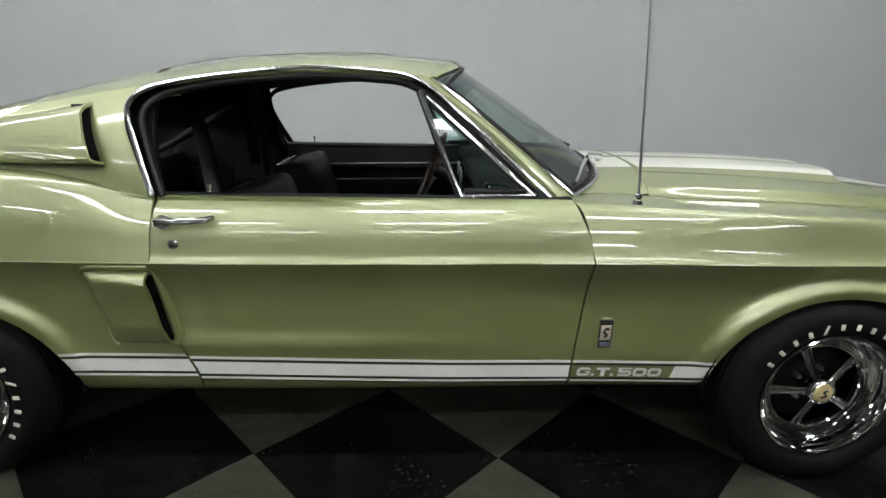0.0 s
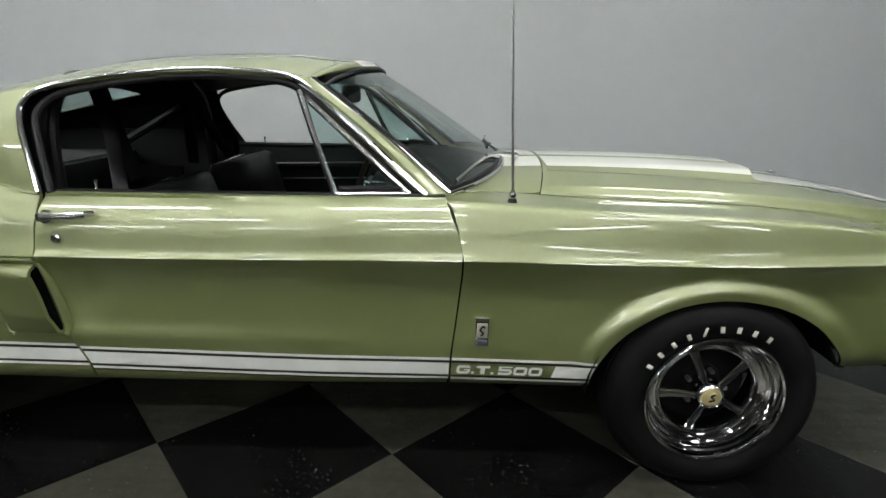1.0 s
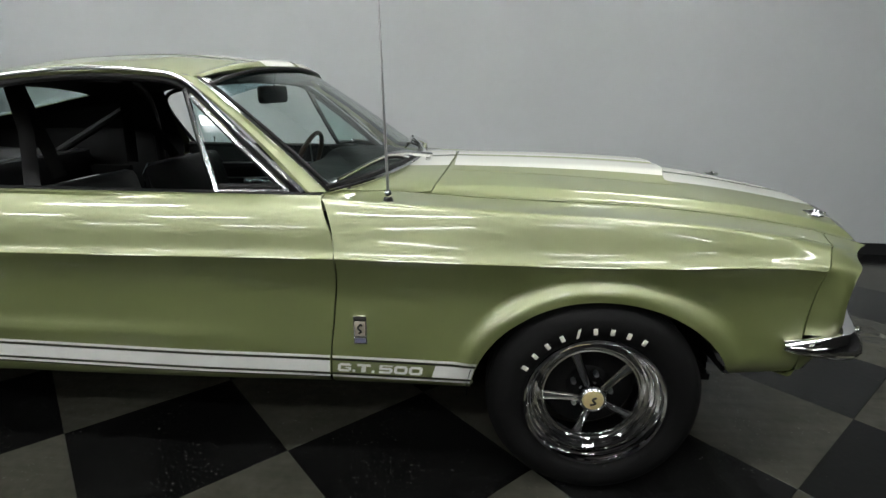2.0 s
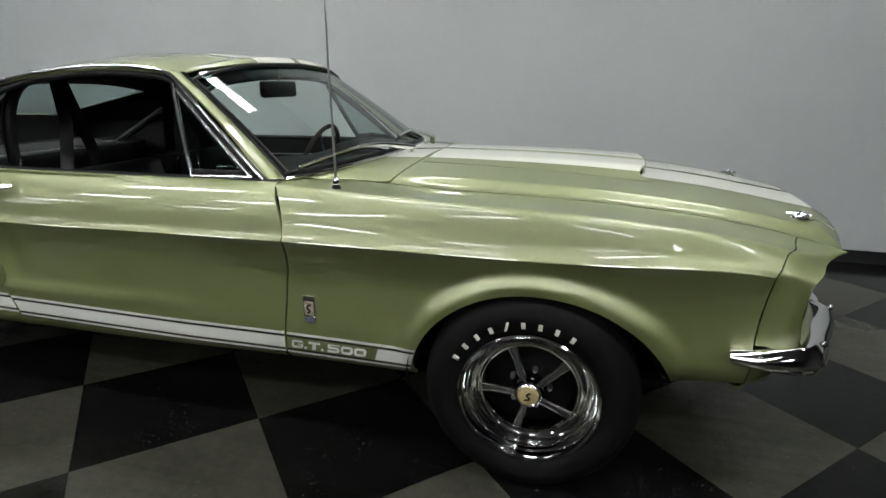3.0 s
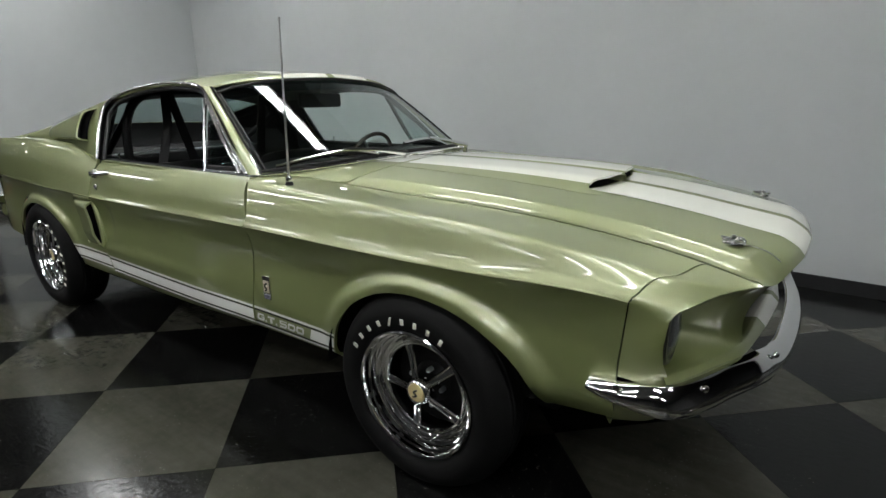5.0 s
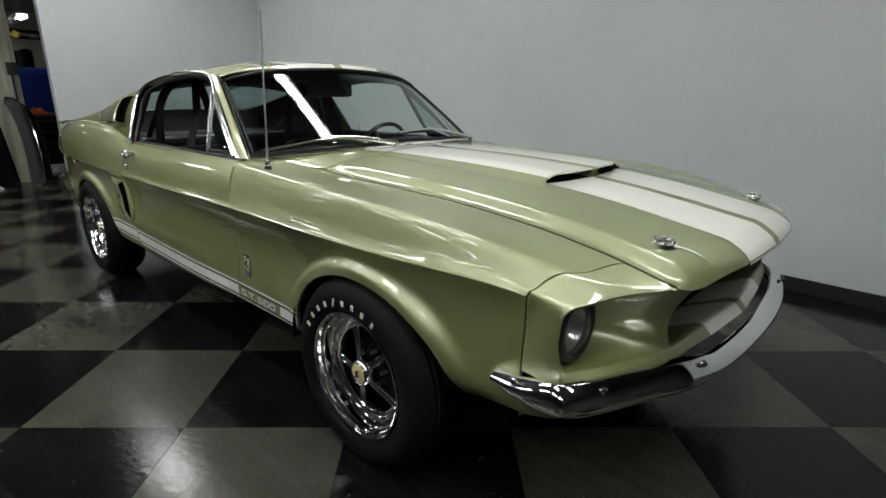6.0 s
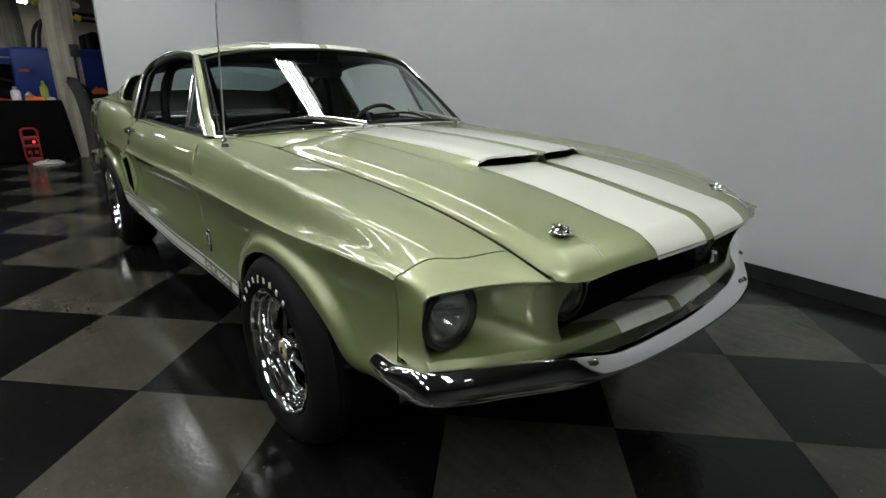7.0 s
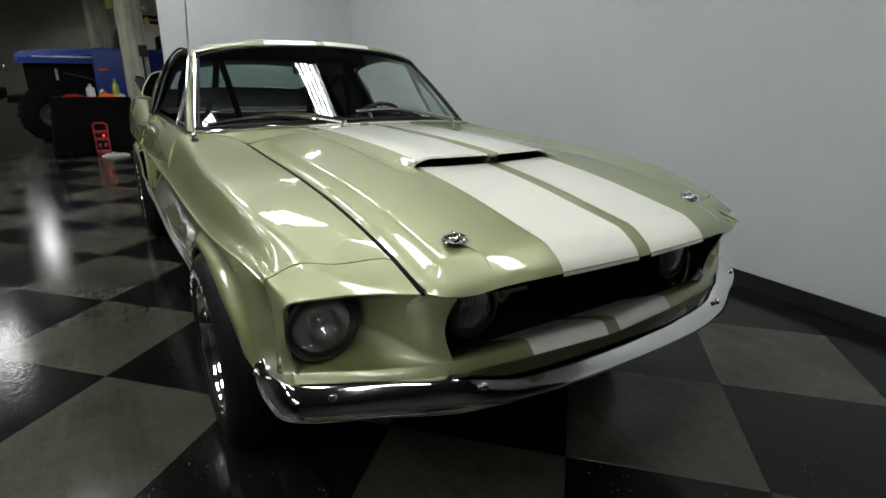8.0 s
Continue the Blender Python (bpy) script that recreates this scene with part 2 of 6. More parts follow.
def facing(bm, ref):
    """Turns all faces of an open patch to the side of ref."""
    bm.normal_update()
    if sum((f.normal.dot(Vector(ref)) * f.calc_area() for f in bm.faces)) < 0:
        bmesh.ops.reverse_faces(bm, faces=bm.faces[:])
    bm.normal_update()
    return bm


def flange(bm, depth):
    """Turns the free edges of a panel inward, so that it has a visible thickness."""
    bm.normal_update()
    edges = [e for e in bm.edges if e.is_boundary]
    normal = {tuple(round(c, 6) for c in v.co): v.normal.copy() for e in edges for v in e.verts}
    made = bmesh.ops.extrude_edge_only(bm, edges=edges)
    for v in (g for g in made["geom"] if isinstance(g, bmesh.types.BMVert)):
        v.co -= depth * normal[tuple(round(c, 6) for c in v.co)]
    return bm


def part(name, bm, material, parent=None, label="", sharp=35, weld=True):
    if weld:
        bmesh.ops.remove_doubles(bm, verts=bm.verts[:], dist=1e-5)
    bm.normal_update()
    for f in bm.faces:
        f.smooth = True
    for e in bm.edges:
        if len(e.link_faces) == 2 and e.calc_face_angle(0) > radians(sharp):
            e.smooth = False
    me = bpy.data.meshes.new(name)
    bm.to_mesh(me)
    bm.free()
    for m in material if isinstance(material, (list, tuple)) else [material]:
        me.materials.append(m)
    ob = new(name, me)
    if parent:
        ob.parent = parent
        ob.matrix_parent_inverse = WORLD_OF[parent].inverted()
    WORLD_OF[ob] = Matrix()
    if label:
        ob["label"] = label
    return ob


WORLD_OF = {}


def thing(name, at, label, category, group="", kind=""):
    ob = new(name)
    ob.empty_display_size = 0.1
    ob.matrix_basis = Matrix.Translation(at)
    WORLD_OF[ob] = Matrix.Translation(at)
    return tagged(ob, label, category, group, kind)


def box(bm, lo, hi, slot=0, bevel=0.0, turn=None):
    """A box between two corners, its edges rounded by bevel."""
    c = [(a + b) / 2 for a, b in zip(lo, hi)]
    m = Matrix.Translation(c) @ (turn or Matrix()) @ Matrix.Diagonal([b - a for a, b in zip(lo, hi)] + [1])
    made = bmesh.ops.create_cube(bm, size=1, matrix=m)
    faces = {f for v in made["verts"] for f in v.link_faces}
    for f in faces:
        f.material_index = slot
    if bevel:
        bmesh.ops.bevel(bm, geom=list({e for f in faces for e in f.edges}), offset=bevel, segments=2, affect="EDGES", profile=0.5)
    return bm


def lathe(bm, profile, at, axis="y", n=48, slot=0, k=1):
    """Turns (radius, along) pairs round an axis through at."""
    rows = []
    for i in range(n + 1):
        a = 2 * math.pi * i / n
        row = []
        for r, h in profile:
            c, s = r * math.cos(a), r * math.sin(a)
            v = {"y": (c, k * h, s), "x": (k * h, c, s), "z": (c, s, k * h)}[axis]
            row.append(Vector(at) + Vector(v))
        rows.append(row)
    return grid(bm, rows, slot)


def tube(bm, pts, r, n=8, slot=0, smooth=0, flat=1.0, cap=True):
    """A round bar of radius r (or a list of radii) along pts; smooth: that many points on a curve through them."""
    if smooth:
        pts = [crom(pts, t) for t in lin(0, 1, smooth)]
    pts = [Vector(p) for p in pts]
    rad = r if isinstance(r, list) else [r] * len(pts)
    up, rows = None, []
    for i, p in enumerate(pts):
        d = (pts[min(i + 1, len(pts) - 1)] - pts[max(i - 1, 0)]).normalized()
        if up is None:
            up = d.orthogonal().normalized() if abs(d.z) > 0.9 else d.cross(Vector((0, 0, 1))).cross(d).normalized()
        up = (up - d * up.dot(d)).normalized()
        side = d.cross(up)
        rows.append([p + rad[i] * (math.cos(a) * up + flat * math.sin(a) * side) for a in [2 * math.pi * j / n for j in range(n)]])
    vs = grid(bm, rows, slot, close=True)
    if cap:
        for ring in (vs[0][::-1], vs[-1]):
            bm.faces.new(ring).material_index = slot
    return vs


def blade(bm, path, section, slot=0):
    """Sweeps a closed section of (out, up) pairs along a plan path; out points away from the path's own left."""
    rows = []
    for i, p in enumerate(path):
        a, b = Vector(path[max(i - 1, 0)]), Vector(path[min(i + 1, len(path) - 1)])
        d = (b - a).normalized()
        out = Vector((d.y, -d.x, 0)).normalized()
        rows.append([Vector(p) + o * out + Vector((0, 0, u)) for o, u in section])
    vs = grid(bm, rows, slot, close=True)
    bm.faces.new(vs[0][::-1]).material_index = slot
    bm.faces.new(vs[-1]).material_index = slot
    return vs


# ---- the room ----
WALL_TURN = math.atan(-0.045)


def room_point(x, y):
    """Plan place from a point along the long wall and the distance in front of it."""
    c, s = math.cos(WALL_TURN), math.sin(WALL_TURN)
    return Vector((x * c + y * s, 2.05 + x * s - y * c, 0))


def wall_piece(name, a, b, z0, z1, thick, material, label, category):
    """An upright slab from plan point a to b, its thickness on the left of that way."""
    d = (b - a).normalized()
    o = Vector((-d.y, d.x, 0)) * thick
    bm = bmesh.new()
    rows = [[Vector((p.x, p.y, z)) for p in (a, b, b + o, a + o)] for z in (z0, z1)]
    vs = grid(bm, rows, close=True)
    bm.faces.new(vs[0][::-1])
    bm.faces.new(vs[1])
    bmesh.ops.recalc_face_normals(bm, faces=bm.faces[:])
    return tagged(part(name, bm, material), label, category, kind="structure")


CEIL_Z = 4.2
wall_piece("wall_back", room_point(4.4, 0), room_point(-6.25, 0), 0, CEIL_Z, -0.15, WALL, "plain grey painted wall behind the car", "wall")
PARTITION_END = room_point(-6.1, 2.52)
wall_piece("wall_partition", room_point(-6.1, 0.0), PARTITION_END, 0, CEIL_Z, -0.15, WALL, "grey painted partition wall that ends at the workshop", "wall")
wall_piece("baseboard", room_point(4.4, 0.006), room_point(-6.09, 0.006), 0, 0.092, -0.005, BASE, "black vinyl skirting along the grey wall", "baseboard")
wall_piece("baseboard", room_point(-6.094, 0.01), room_point(-6.094, 2.52), 0, 0.092, -0.005, BASE, "black vinyl skirting along the partition", "baseboard")
FAR_X = -27.5
wall_piece("wall_far", room_point(FAR_X, 6), room_point(FAR_X, 14), 0, CEIL_Z, -0.2, SHOP_WALL, "beige far workshop wall in shade", "wall")
wall_piece("wall_side", room_point(-6.25, -6), room_point(FAR_X, -6), 0, CEIL_Z, -0.2, SHOP_WALL, "beige workshop side wall in shade", "wall")
wall_piece("wall_far", room_point(FAR_X, -6), room_point(FAR_X, 6), 0, CEIL_Z, -0.2, SHOP_WALL, "beige far workshop wall in shade", "wall")
wall_piece("wall_return", room_point(4.4, -3.0), room_point(4.4, -0.15), 0, CEIL_Z, 0.15, WALL, "grey painted end of the wall behind the car", "wall")
# unseen walls added to close the hall, dark so the car's sides stay dim
wall_piece("wall_hall", room_point(9, -3.0), room_point(4.25, -3.0), 0, CEIL_Z, -0.15, HALL, "plain unseen wall added to close the hall, kept dark to hold light off the car", "wall")
wall_piece("wall_front", room_point(9, 14), room_point(9, -3.2), 0, CEIL_Z, -0.2, HALL, "plain unseen wall added to close the hall, kept dark to hold light off the car", "wall")
wall_piece("wall_near", room_point(FAR_X, 14), room_point(9, 14), 0, CEIL_Z, -0.2, HALL, "plain unseen wall added to close the hall, kept dark to hold light off the car", "wall")
bm = bmesh.new()
grid(bm, [[room_point(x, y) + Vector((0, 0, CEIL_Z)) for x in (FAR_X - 0.3, 9.3)] for y in (-6.3, 14.3)])
facing(bm, (0, 0, -1))
tagged(part("ceiling", bm, CEIL), "dark ceiling of the hall with hanging strip lights", "ceiling", kind="structure")


# ---- strip lights ----
LIGHT_Z = 3.6


def strip_light(at):
    """A long open fluorescent fitting with four tubes, hung along the car."""
    ob = thing("ceiling_light", at, "long white fluorescent fitting with four lit tubes, hung from the ceiling", "light", "ceiling lights")
    x, y, z = at
    bm = bmesh.new()
    for lo, hi in (((x - 0.66, y - 0.15, z + 0.05), (x + 0.66, y + 0.15, z + 0.08)), ((x - 0.66, y - 0.162, z - 0.06), (x + 0.66, y - 0.15, z + 0.08)),
                   ((x - 0.66, y + 0.15, z - 0.06), (x + 0.66, y + 0.162, z + 0.08))):
        box(bm, lo, hi, bevel=0.003)
    part("housing", bm, LAMP_WHITE, ob)
    for j in range(4):
        bm = bmesh.new()
        tube(bm, [(x - 0.64, y - 0.105 + j * 0.07, z + 0.025), (x + 0.64, y - 0.105 + j * 0.07, z + 0.025)], 0.019, 10)
        part("tube", bm, TUBE, ob)
    for dx in (-0.5, 0.5):
        bm = bmesh.new()
        tube(bm, [(x + dx, y, z + 0.08), (x + dx, y, CEIL_Z)], 0.006, 6)
        part("hanger", bm, SATIN, ob)
    return ob


LAMP_WHITE = mat("white_lamp_housing", (0.7, 0.7, 0.7), 0.4)
first_light = strip_light((0, 0, LIGHT_Z))
LIGHTS = [(-1.5, 0.58), (-3.65, 0.58), (1.17, 0.58), (-5.35, 0.1), (-1.27, -1.75), (-3.65, -1.75), (1.17, -1.75), (3.6, -1.75)]
LIGHTS += [(x, -4.1) for x in (-1.27, -3.65, 1.17, -6.05)] + [(x, -6.45) for x in (-1.27, -3.65, 1.17, 3.6, -6.05)]
LIGHTS += [(-9.5, -3.0), (-9.6, -6.45), (-13.3, -8.8), (-16.5, -2.7), (-23.4, 2.75), (-25.3, 0.45), (-22.0, -6.0)]
for x, y in LIGHTS[1:]:
    copy_thing(first_light, Matrix.Translation((x, y, LIGHT_Z)))
first_light.matrix_basis = Matrix.Translation((*LIGHTS[0], LIGHT_Z))

# ---- the car: its lines ----
AXLE_R = -2.72
W = fair((-3.74, 0.70), (-3.66, 0.745), (-3.5, 0.785), (-3.3, 0.806), (-2.75, 0.838), (-2.3, 0.834), (-2.0, 0.83), (-1.4, 0.832), (-0.77, 0.83), (0, 0.832), (0.35, 0.82), (0.6, 0.79), (0.72, 0.772), (0.84, 0.74))
ZC = fair((-3.72, 0.76), (-2.9, 0.75), (-2.03, 0.735), (-0.77, 0.745), (0.2, 0.748), (0.6, 0.740), (0.72, 0.722), (0.84, 0.705))
LOW = cv((-0.47, -0.115), (-0.45, -0.085), (-0.435, -0.060), (-0.42, -0.040), (-0.39, -0.026), (-0.30, -0.022), (-0.22, -0.027), (-0.14, -0.029), (-0.07, -0.024), (-0.03, -0.0145), (-0.01, -0.0055), (0, 0))
FRONT_LOW = cv((-1.2, 0.0), (-0.7, -0.010), (0.6, -0.014))
NOSE_FADE = cv((0.25, 1.0), (0.45, 0.75), (0.60, 0.42), (0.72, 0.25))
HIGH = cv((0, 0), (0.005, -0.006), (0.013, -0.0115), (0.03, -0.017), (0.07, -0.027), (0.11, -0.043), (0.135, -0.060), (0.15, -0.075), (0.16, -0.09))
ARCHES = ((0.0, 0.375, 0.34, 0.30), (AXLE_R, 0.415, 0.33, 0.30))
ZT = fair((-0.85, 0.905), (-0.55, 0.892), (-0.27, 0.882), (0.0, 0.873), (0.25, 0.858), (0.42, 0.838), (0.55, 0.814), (0.66, 0.788), (0.76, 0.767), (0.84, 0.757))
SE = fair((-0.86, 0.69), (-0.72, 0.604), (-0.60, 0.558), (-0.48, 0.543), (-0.3, 0.543), (0, 0.55), (0.5, 0.553), (0.73, 0.551), (0.86, 0.546))
ZE = fair((-0.86, 0.912), (-0.65, 0.898), (-0.5, 0.885), (0, 0.868), (0.4, 0.842), (0.6, 0.815), (0.73, 0.788), (0.80, 0.769), (0.86, 0.754))
SILL = 0.282
FRONT_RX = 0.412


def side_s(x, z):
    """Half width of the body side at x and height z, between sill and belt."""
    d = z - ZC(x)
    s = W(x) + ((LOW(d) + FRONT_LOW(x) * min(1, -d / 0.1)) * NOSE_FADE(x) if d <= 0 else HIGH(d))
    if d < -0.02 and -2.2 < x < -1.0:
        # ridge along the lower door and the hollow ahead of the scoop
        s += 0.009 * math.exp(-((d + 0.258) / 0.024) ** 2) * min(1, (-1.0 - x) / 0.6) * min(1, (x + 2.2) / 0.2)
        s -= 0.014 * math.exp(-((x + 1.925) / 0.048) ** 2 - ((d + 0.11) / 0.10) ** 2)
    if x > 0.3 and z < 0.47:
        s -= 0.05 * ((0.47 - z) / 0.085) ** 2 * min(1, (x - 0.3) / 0.12)
    for cx, rx, rz, cz in ARCHES:
        if cx == 0 and x > 0:
            rx = FRONT_RX
        q = math.hypot((x - cx) / rx, (z - cz) / rz)
        e = (q - 1) * rz
        if e > -0.05 and d < 0.02:
            s += (0.036 if cx == 0 else 0.024) * NOSE_FADE(x) * math.exp(-(max(e - 0.010, 0) / (0.038 if cx == 0 else 0.032)) ** 3) * min(1, max(0, (z - 0.37) / 0.20))
    return s


def side_bottom(x):
    z = SILL if x < 0.1 else 0.385 + 0.025 * max(0, min(1, (x - 0.42) / 0.16))
    if x < -3.05:
        z = 0.36
    for cx, rx, rz, cz in ARCHES:
        if cx == 0 and x > 0:
            rx = FRONT_RX
        if abs(x - cx) < rx:
            z = max(z, cz + rz * math.sqrt(max(0, 1 - ((x - cx) / rx) ** 2)))
    return z


def stations(a, b, step, arches=()):
    """x places from a to b, close together where a wheel arch runs steep."""
    xs = set(lin(a, b, max(2, round((b - a) / step) + 1)))
    for cx, rx, rz, cz in arches:
        xs |= {cx + rx * math.cos(radians(t)) for t in range(0, 181, 5) if a < cx + rx * math.cos(radians(t)) < b}
    out = []
    for x in sorted(xs):
        if not out or x - out[-1] > 0.0015 or x == b:
            out.append(x)
    return out


DOOR_FRONT = cv((0.30, -0.812), (0.42, -0.806), (0.56, -0.790), (0.745, -0.774), (0.80, -0.782), (0.86, -0.806), (0.905, -0.825))
DOOR_REAR = cv((0.30, -1.94), (0.36, -1.942), (0.43, -1.967), (0.47, -1.985), (0.70, -2.028), (0.73, -2.035), (0.905, -2.03))
SEAM_LOW = cv((0.36, 0.585), (0.55, 0.585), (0.66, 0.592), (0.74, 0.601))

car = thing("car", (-1.36, 0, 0), "lime green classic fastback coupe with white stripes, parked on tiles", "car")


def paired(name, make, material, label="", depth=0.012, sharp=35, ref=None):
    """Builds a panel for the right side (k = -1) and the left (k = 1)."""
    out = []
    for k in (-1, 1):
        bm = bmesh.new()
        make(bm, k)
        bmesh.ops.remove_doubles(bm, verts=bm.verts[:], dist=2e-4)
        facing(bm, ref(k) if ref else (0, k, 0.15))
        if depth:
            flange(bm, depth)
        out.append(part(name, bm, material, car, label, sharp, weld=False))
    return out


# ---- front fenders ----
def ease(t):
    t = max(0, min(1, t))
    return t * t * (3 - 2 * t)


def upper_section(x):
    """From the crease up over the fender's peak to the edge of the hood: (s, z) pairs."""
    w, zc, zt, se, ze = W(x), ZC(x), ZT(x), SE(x), ZE(x)
    h = zt - zc
    top = w - 0.056 - 0.026 * ease((x - 0.40) / 0.30) - 0.026 * ease((0.0 - x) / 0.85)
    f = w - top
    g = 0.016 * ease((0.64 - x) / 0.12)
    return [(w, zc), (w - 0.3 * g, zc + 0.004), (w - 0.75 * g, zc + 0.016), (w - g - 0.16 * (f - g), zc + 0.30 * h), (w - g - 0.40 * (f - g), zc + 0.60 * h), (w - g - 0.68 * (f - g), zc + 0.86 * h),
            (top + 0.006, zt - 0.002), (top - 0.008, zt + 0.001), (top - 0.036, zt), ((top + se) / 2 - 0.02, (zt + ze) / 2 + 0.001), (se + 0.005, ze)]


def seam_shift(t):
    return 0.13 * t ** 1.3


def fender(bm, k):
    xs = stations(-0.81, 0.60, 0.022, ARCHES[:1] + ((0, FRONT_RX, 0, 0),))
    rows = []
    for x0 in xs:
        back = max(0, (-0.45 - x0) / 0.36)
        zb, row = side_bottom(x0), []
        for v in lin(0, 1, 19):
            z = zb + (ZC(x0) - zb) * v
            shift = back * (DOOR_FRONT(z) + 0.0025 + 0.81)
            if x0 > 0.40:
                shift += (x0 - 0.40) / 0.20 * (SEAM_LOW(z) - 0.60)
            x = x0 + shift
            row.append(Vector((x, k * side_s(x, z), z)))
        rows.append(row)
    grid(bm, rows)
    rows = []
    for x0 in lin(-0.81, 0.60, 72):
        back = max(0, (-0.45 - x0) / 0.36)
        front = max(0, (x0 - 0.2) / 0.40)
        row = []
        for t in lin(0, 1, 41):
            z0 = ZC(x0) + 0.16 * min(1, t * 2)
            shift = back * ((DOOR_FRONT(z0) + 0.0025 + 0.81) if t < 0.5 else (-0.0125 - 0.05 * (t - 0.5)))
            x = x0 + shift + front ** 2 * seam_shift(t)
            s, z = sec(x, t)
            row.append(Vector((x, k * s, z)))
        rows.append(row)
    grid(bm, rows)


def bspl(pts, t):
    """A point at t in 0..1 on a smooth cubic B-spline that starts and ends on the first and last of pts."""
    pts = [pts[0]] * 2 + list(pts) + [pts[-1]] * 2
    n = len(pts) - 3
    i = min(int(t * n), n - 1)
    u = t * n - i
    w = ((1 - u) ** 3, 3 * u ** 3 - 6 * u * u + 4, -3 * u ** 3 + 3 * u * u + 3 * u + 1, u ** 3)
    return sum((Vector(pts[i + j]) * (w[j] / 6) for j in range(4)), Vector((0, 0, 0)))


def sec(x, t):
    i = 8 * t
    p = bspl([(s, z, 0) for s, z in upper_section(x)], min(1, (i + 2 * (1 - math.exp(-1.6 * i))) / 10))
    return p.x, p.y


paired("front_fender", fender, PAINT, "lime green metallic front fender with a flared wheel arch")


# ---- nose: fender extensions, lamp buckets ----
# edge of the brow over the headlamp, from the crease to the hood
RIM = [fair((0, 0.692), (0.12, 0.708), (0.25, 0.728), (0.45, 0.758), (0.65, 0.797), (0.85, 0.832), (1, 0.850)),
       fair((0, 0.779), (0.12, 0.764), (0.25, 0.735), (0.45, 0.668), (0.65, 0.608), (0.85, 0.571), (1, 0.557)),
       fair((0, 0.712), (0.06, 0.726), (0.12, 0.733), (0.25, 0.740), (0.45, 0.746), (0.65, 0.751), (0.85, 0.755), (1, 0.757))]
# front edge of the side below the crease, cut back beside the headlamp
EDGE_X = cv((0.540, 0.702), (0.566, 0.701), (0.600, 0.692), (0.640, 0.687), (0.675, 0.688), (0.712, 0.691))
LIP_BACK = cv((0, 0.858), (0.26, 0.836), (0.39, 0.829), (0.46, 0.819), (0.52, 0.803), (0.58, 0.778), (0.65, 0.750), (0.715, 0.717), (0.767, 0.690))
LIP_FRONT = cv((0, 0.880), (0.25, 0.860), (0.40, 0.842), (0.46, 0.833), (0.52, 0.818), (0.58, 0.793), (0.69, 0.746), (0.768, 0.704))


def rim(t):
    return Vector((RIM[0](t), RIM[1](t), RIM[2](t)))


def on_fender(x, t):
    s, z = sec(x, t)
    return Vector((x, s, z))


def side_edge(z):
    """Front edge of the nose's side, rolled in towards the lamp."""
    return Vector((EDGE_X(z) - 0.004, 0.770 + 0.003 * math.sin(math.pi * max(0, min(1, (z - 0.56) / 0.15))) - 0.012 * max(0, (0.60 - z) / 0.04), z))


def nose_top(t, v):
    a = 0.604 + seam_shift(t)
    p0, p1 = on_fender(a, t), rim(t)
    m0 = (on_fender(a + 0.01, t) - on_fender(a - 0.01, t)) / 0.02 * (p1.x - a)
    m1 = (p1 - p0) + Vector((0.0, 0.0, -0.010 * math.sin(math.pi * min(1, t * 1.1))))
    return (2 * v ** 3 - 3 * v * v + 1) * p0 + (v ** 3 - 2 * v * v + v) * m0 + (3 * v * v - 2 * v ** 3) * p1 + (v ** 3 - v * v) * m1


def nose_side(w, v):
    a0 = SEAM_LOW(0.540 + 0.197 * w) + 0.004
    p0 = Vector((a0, 0, 0.540 + (ZC(a0) - 0.540) * w))
    p0.y = side_s(p0.x, p0.z)
    q = p0.lerp(side_edge(0.540 + 0.172 * w), v)
    q.y += 0.016 * math.sin(math.pi * v ** 1.5)
    return q


def nose(bm, k):
    grid(bm, [[Vector((nose_top(t, v).x, k * nose_top(t, v).y, nose_top(t, v).z)) for t in lin(0, 1, 46)] for v in lin(0, 1, 26)])
    rows = []
    for v in lin(0, 1, 26):
        lift = nose_top(0, v) - nose_side(1, v)
        row = []
        for w in lin(0, 1, 26):
            q = nose_side(w, v) + lift * w * w
            row.append(Vector((q.x, k * q.y, q.z)))
        rows.append(row)
    grid(bm, rows)
    bmesh.ops.remove_doubles(bm, verts=bm.verts[:], dist=2e-4)
    inner = [v for v in bm.verts if not v.is_boundary]
    for _ in range(8):
        bmesh.ops.smooth_vert(bm, verts=inner, factor=0.5, use_axis_x=False, use_axis_y=True, use_axis_z=True)


def nose_bead(bm, k):
    curve = [side_edge(z) for z in lin(0.545, 0.708, 24)] + [rim(t) for t in lin(0, 1, 50)]
    tube(bm, [Vector((p.x - 0.0035, k * (p.y - 0.002), p.z - 0.0025)) for p in curve], 0.0036, 8)


paired("nose_panel", nose, PAINT, "lime green nose panel with a brow over the headlamp", depth=0.006, sharp=70)
paired("nose_edge", nose_bead, PAINT, "rolled edge of the headlamp opening", depth=0)

DEEP = cv((0, 0.0), (0.06, 0.060), (0.2, 0.106), (0.35, 0.117), (0.5, 0.110), (0.65, 0.092), (0.8, 0.054), (0.92, 0.014), (1, 0))


def bucket_top(a):
    return rim(a / 0.85) - Vector((0.004, 0.003, 0.004)) if a < 0.85 else rim(1).lerp(Vector((0.866, 0.474, 0.744)), (a - 0.85) / 0.15) - Vector((0.004, 0, 0.004))


def bucket_foot(a):
    s = 0.765 + (0.456 - 0.765) * a
    return Vector((LIP_BACK(s), s, 0.566))


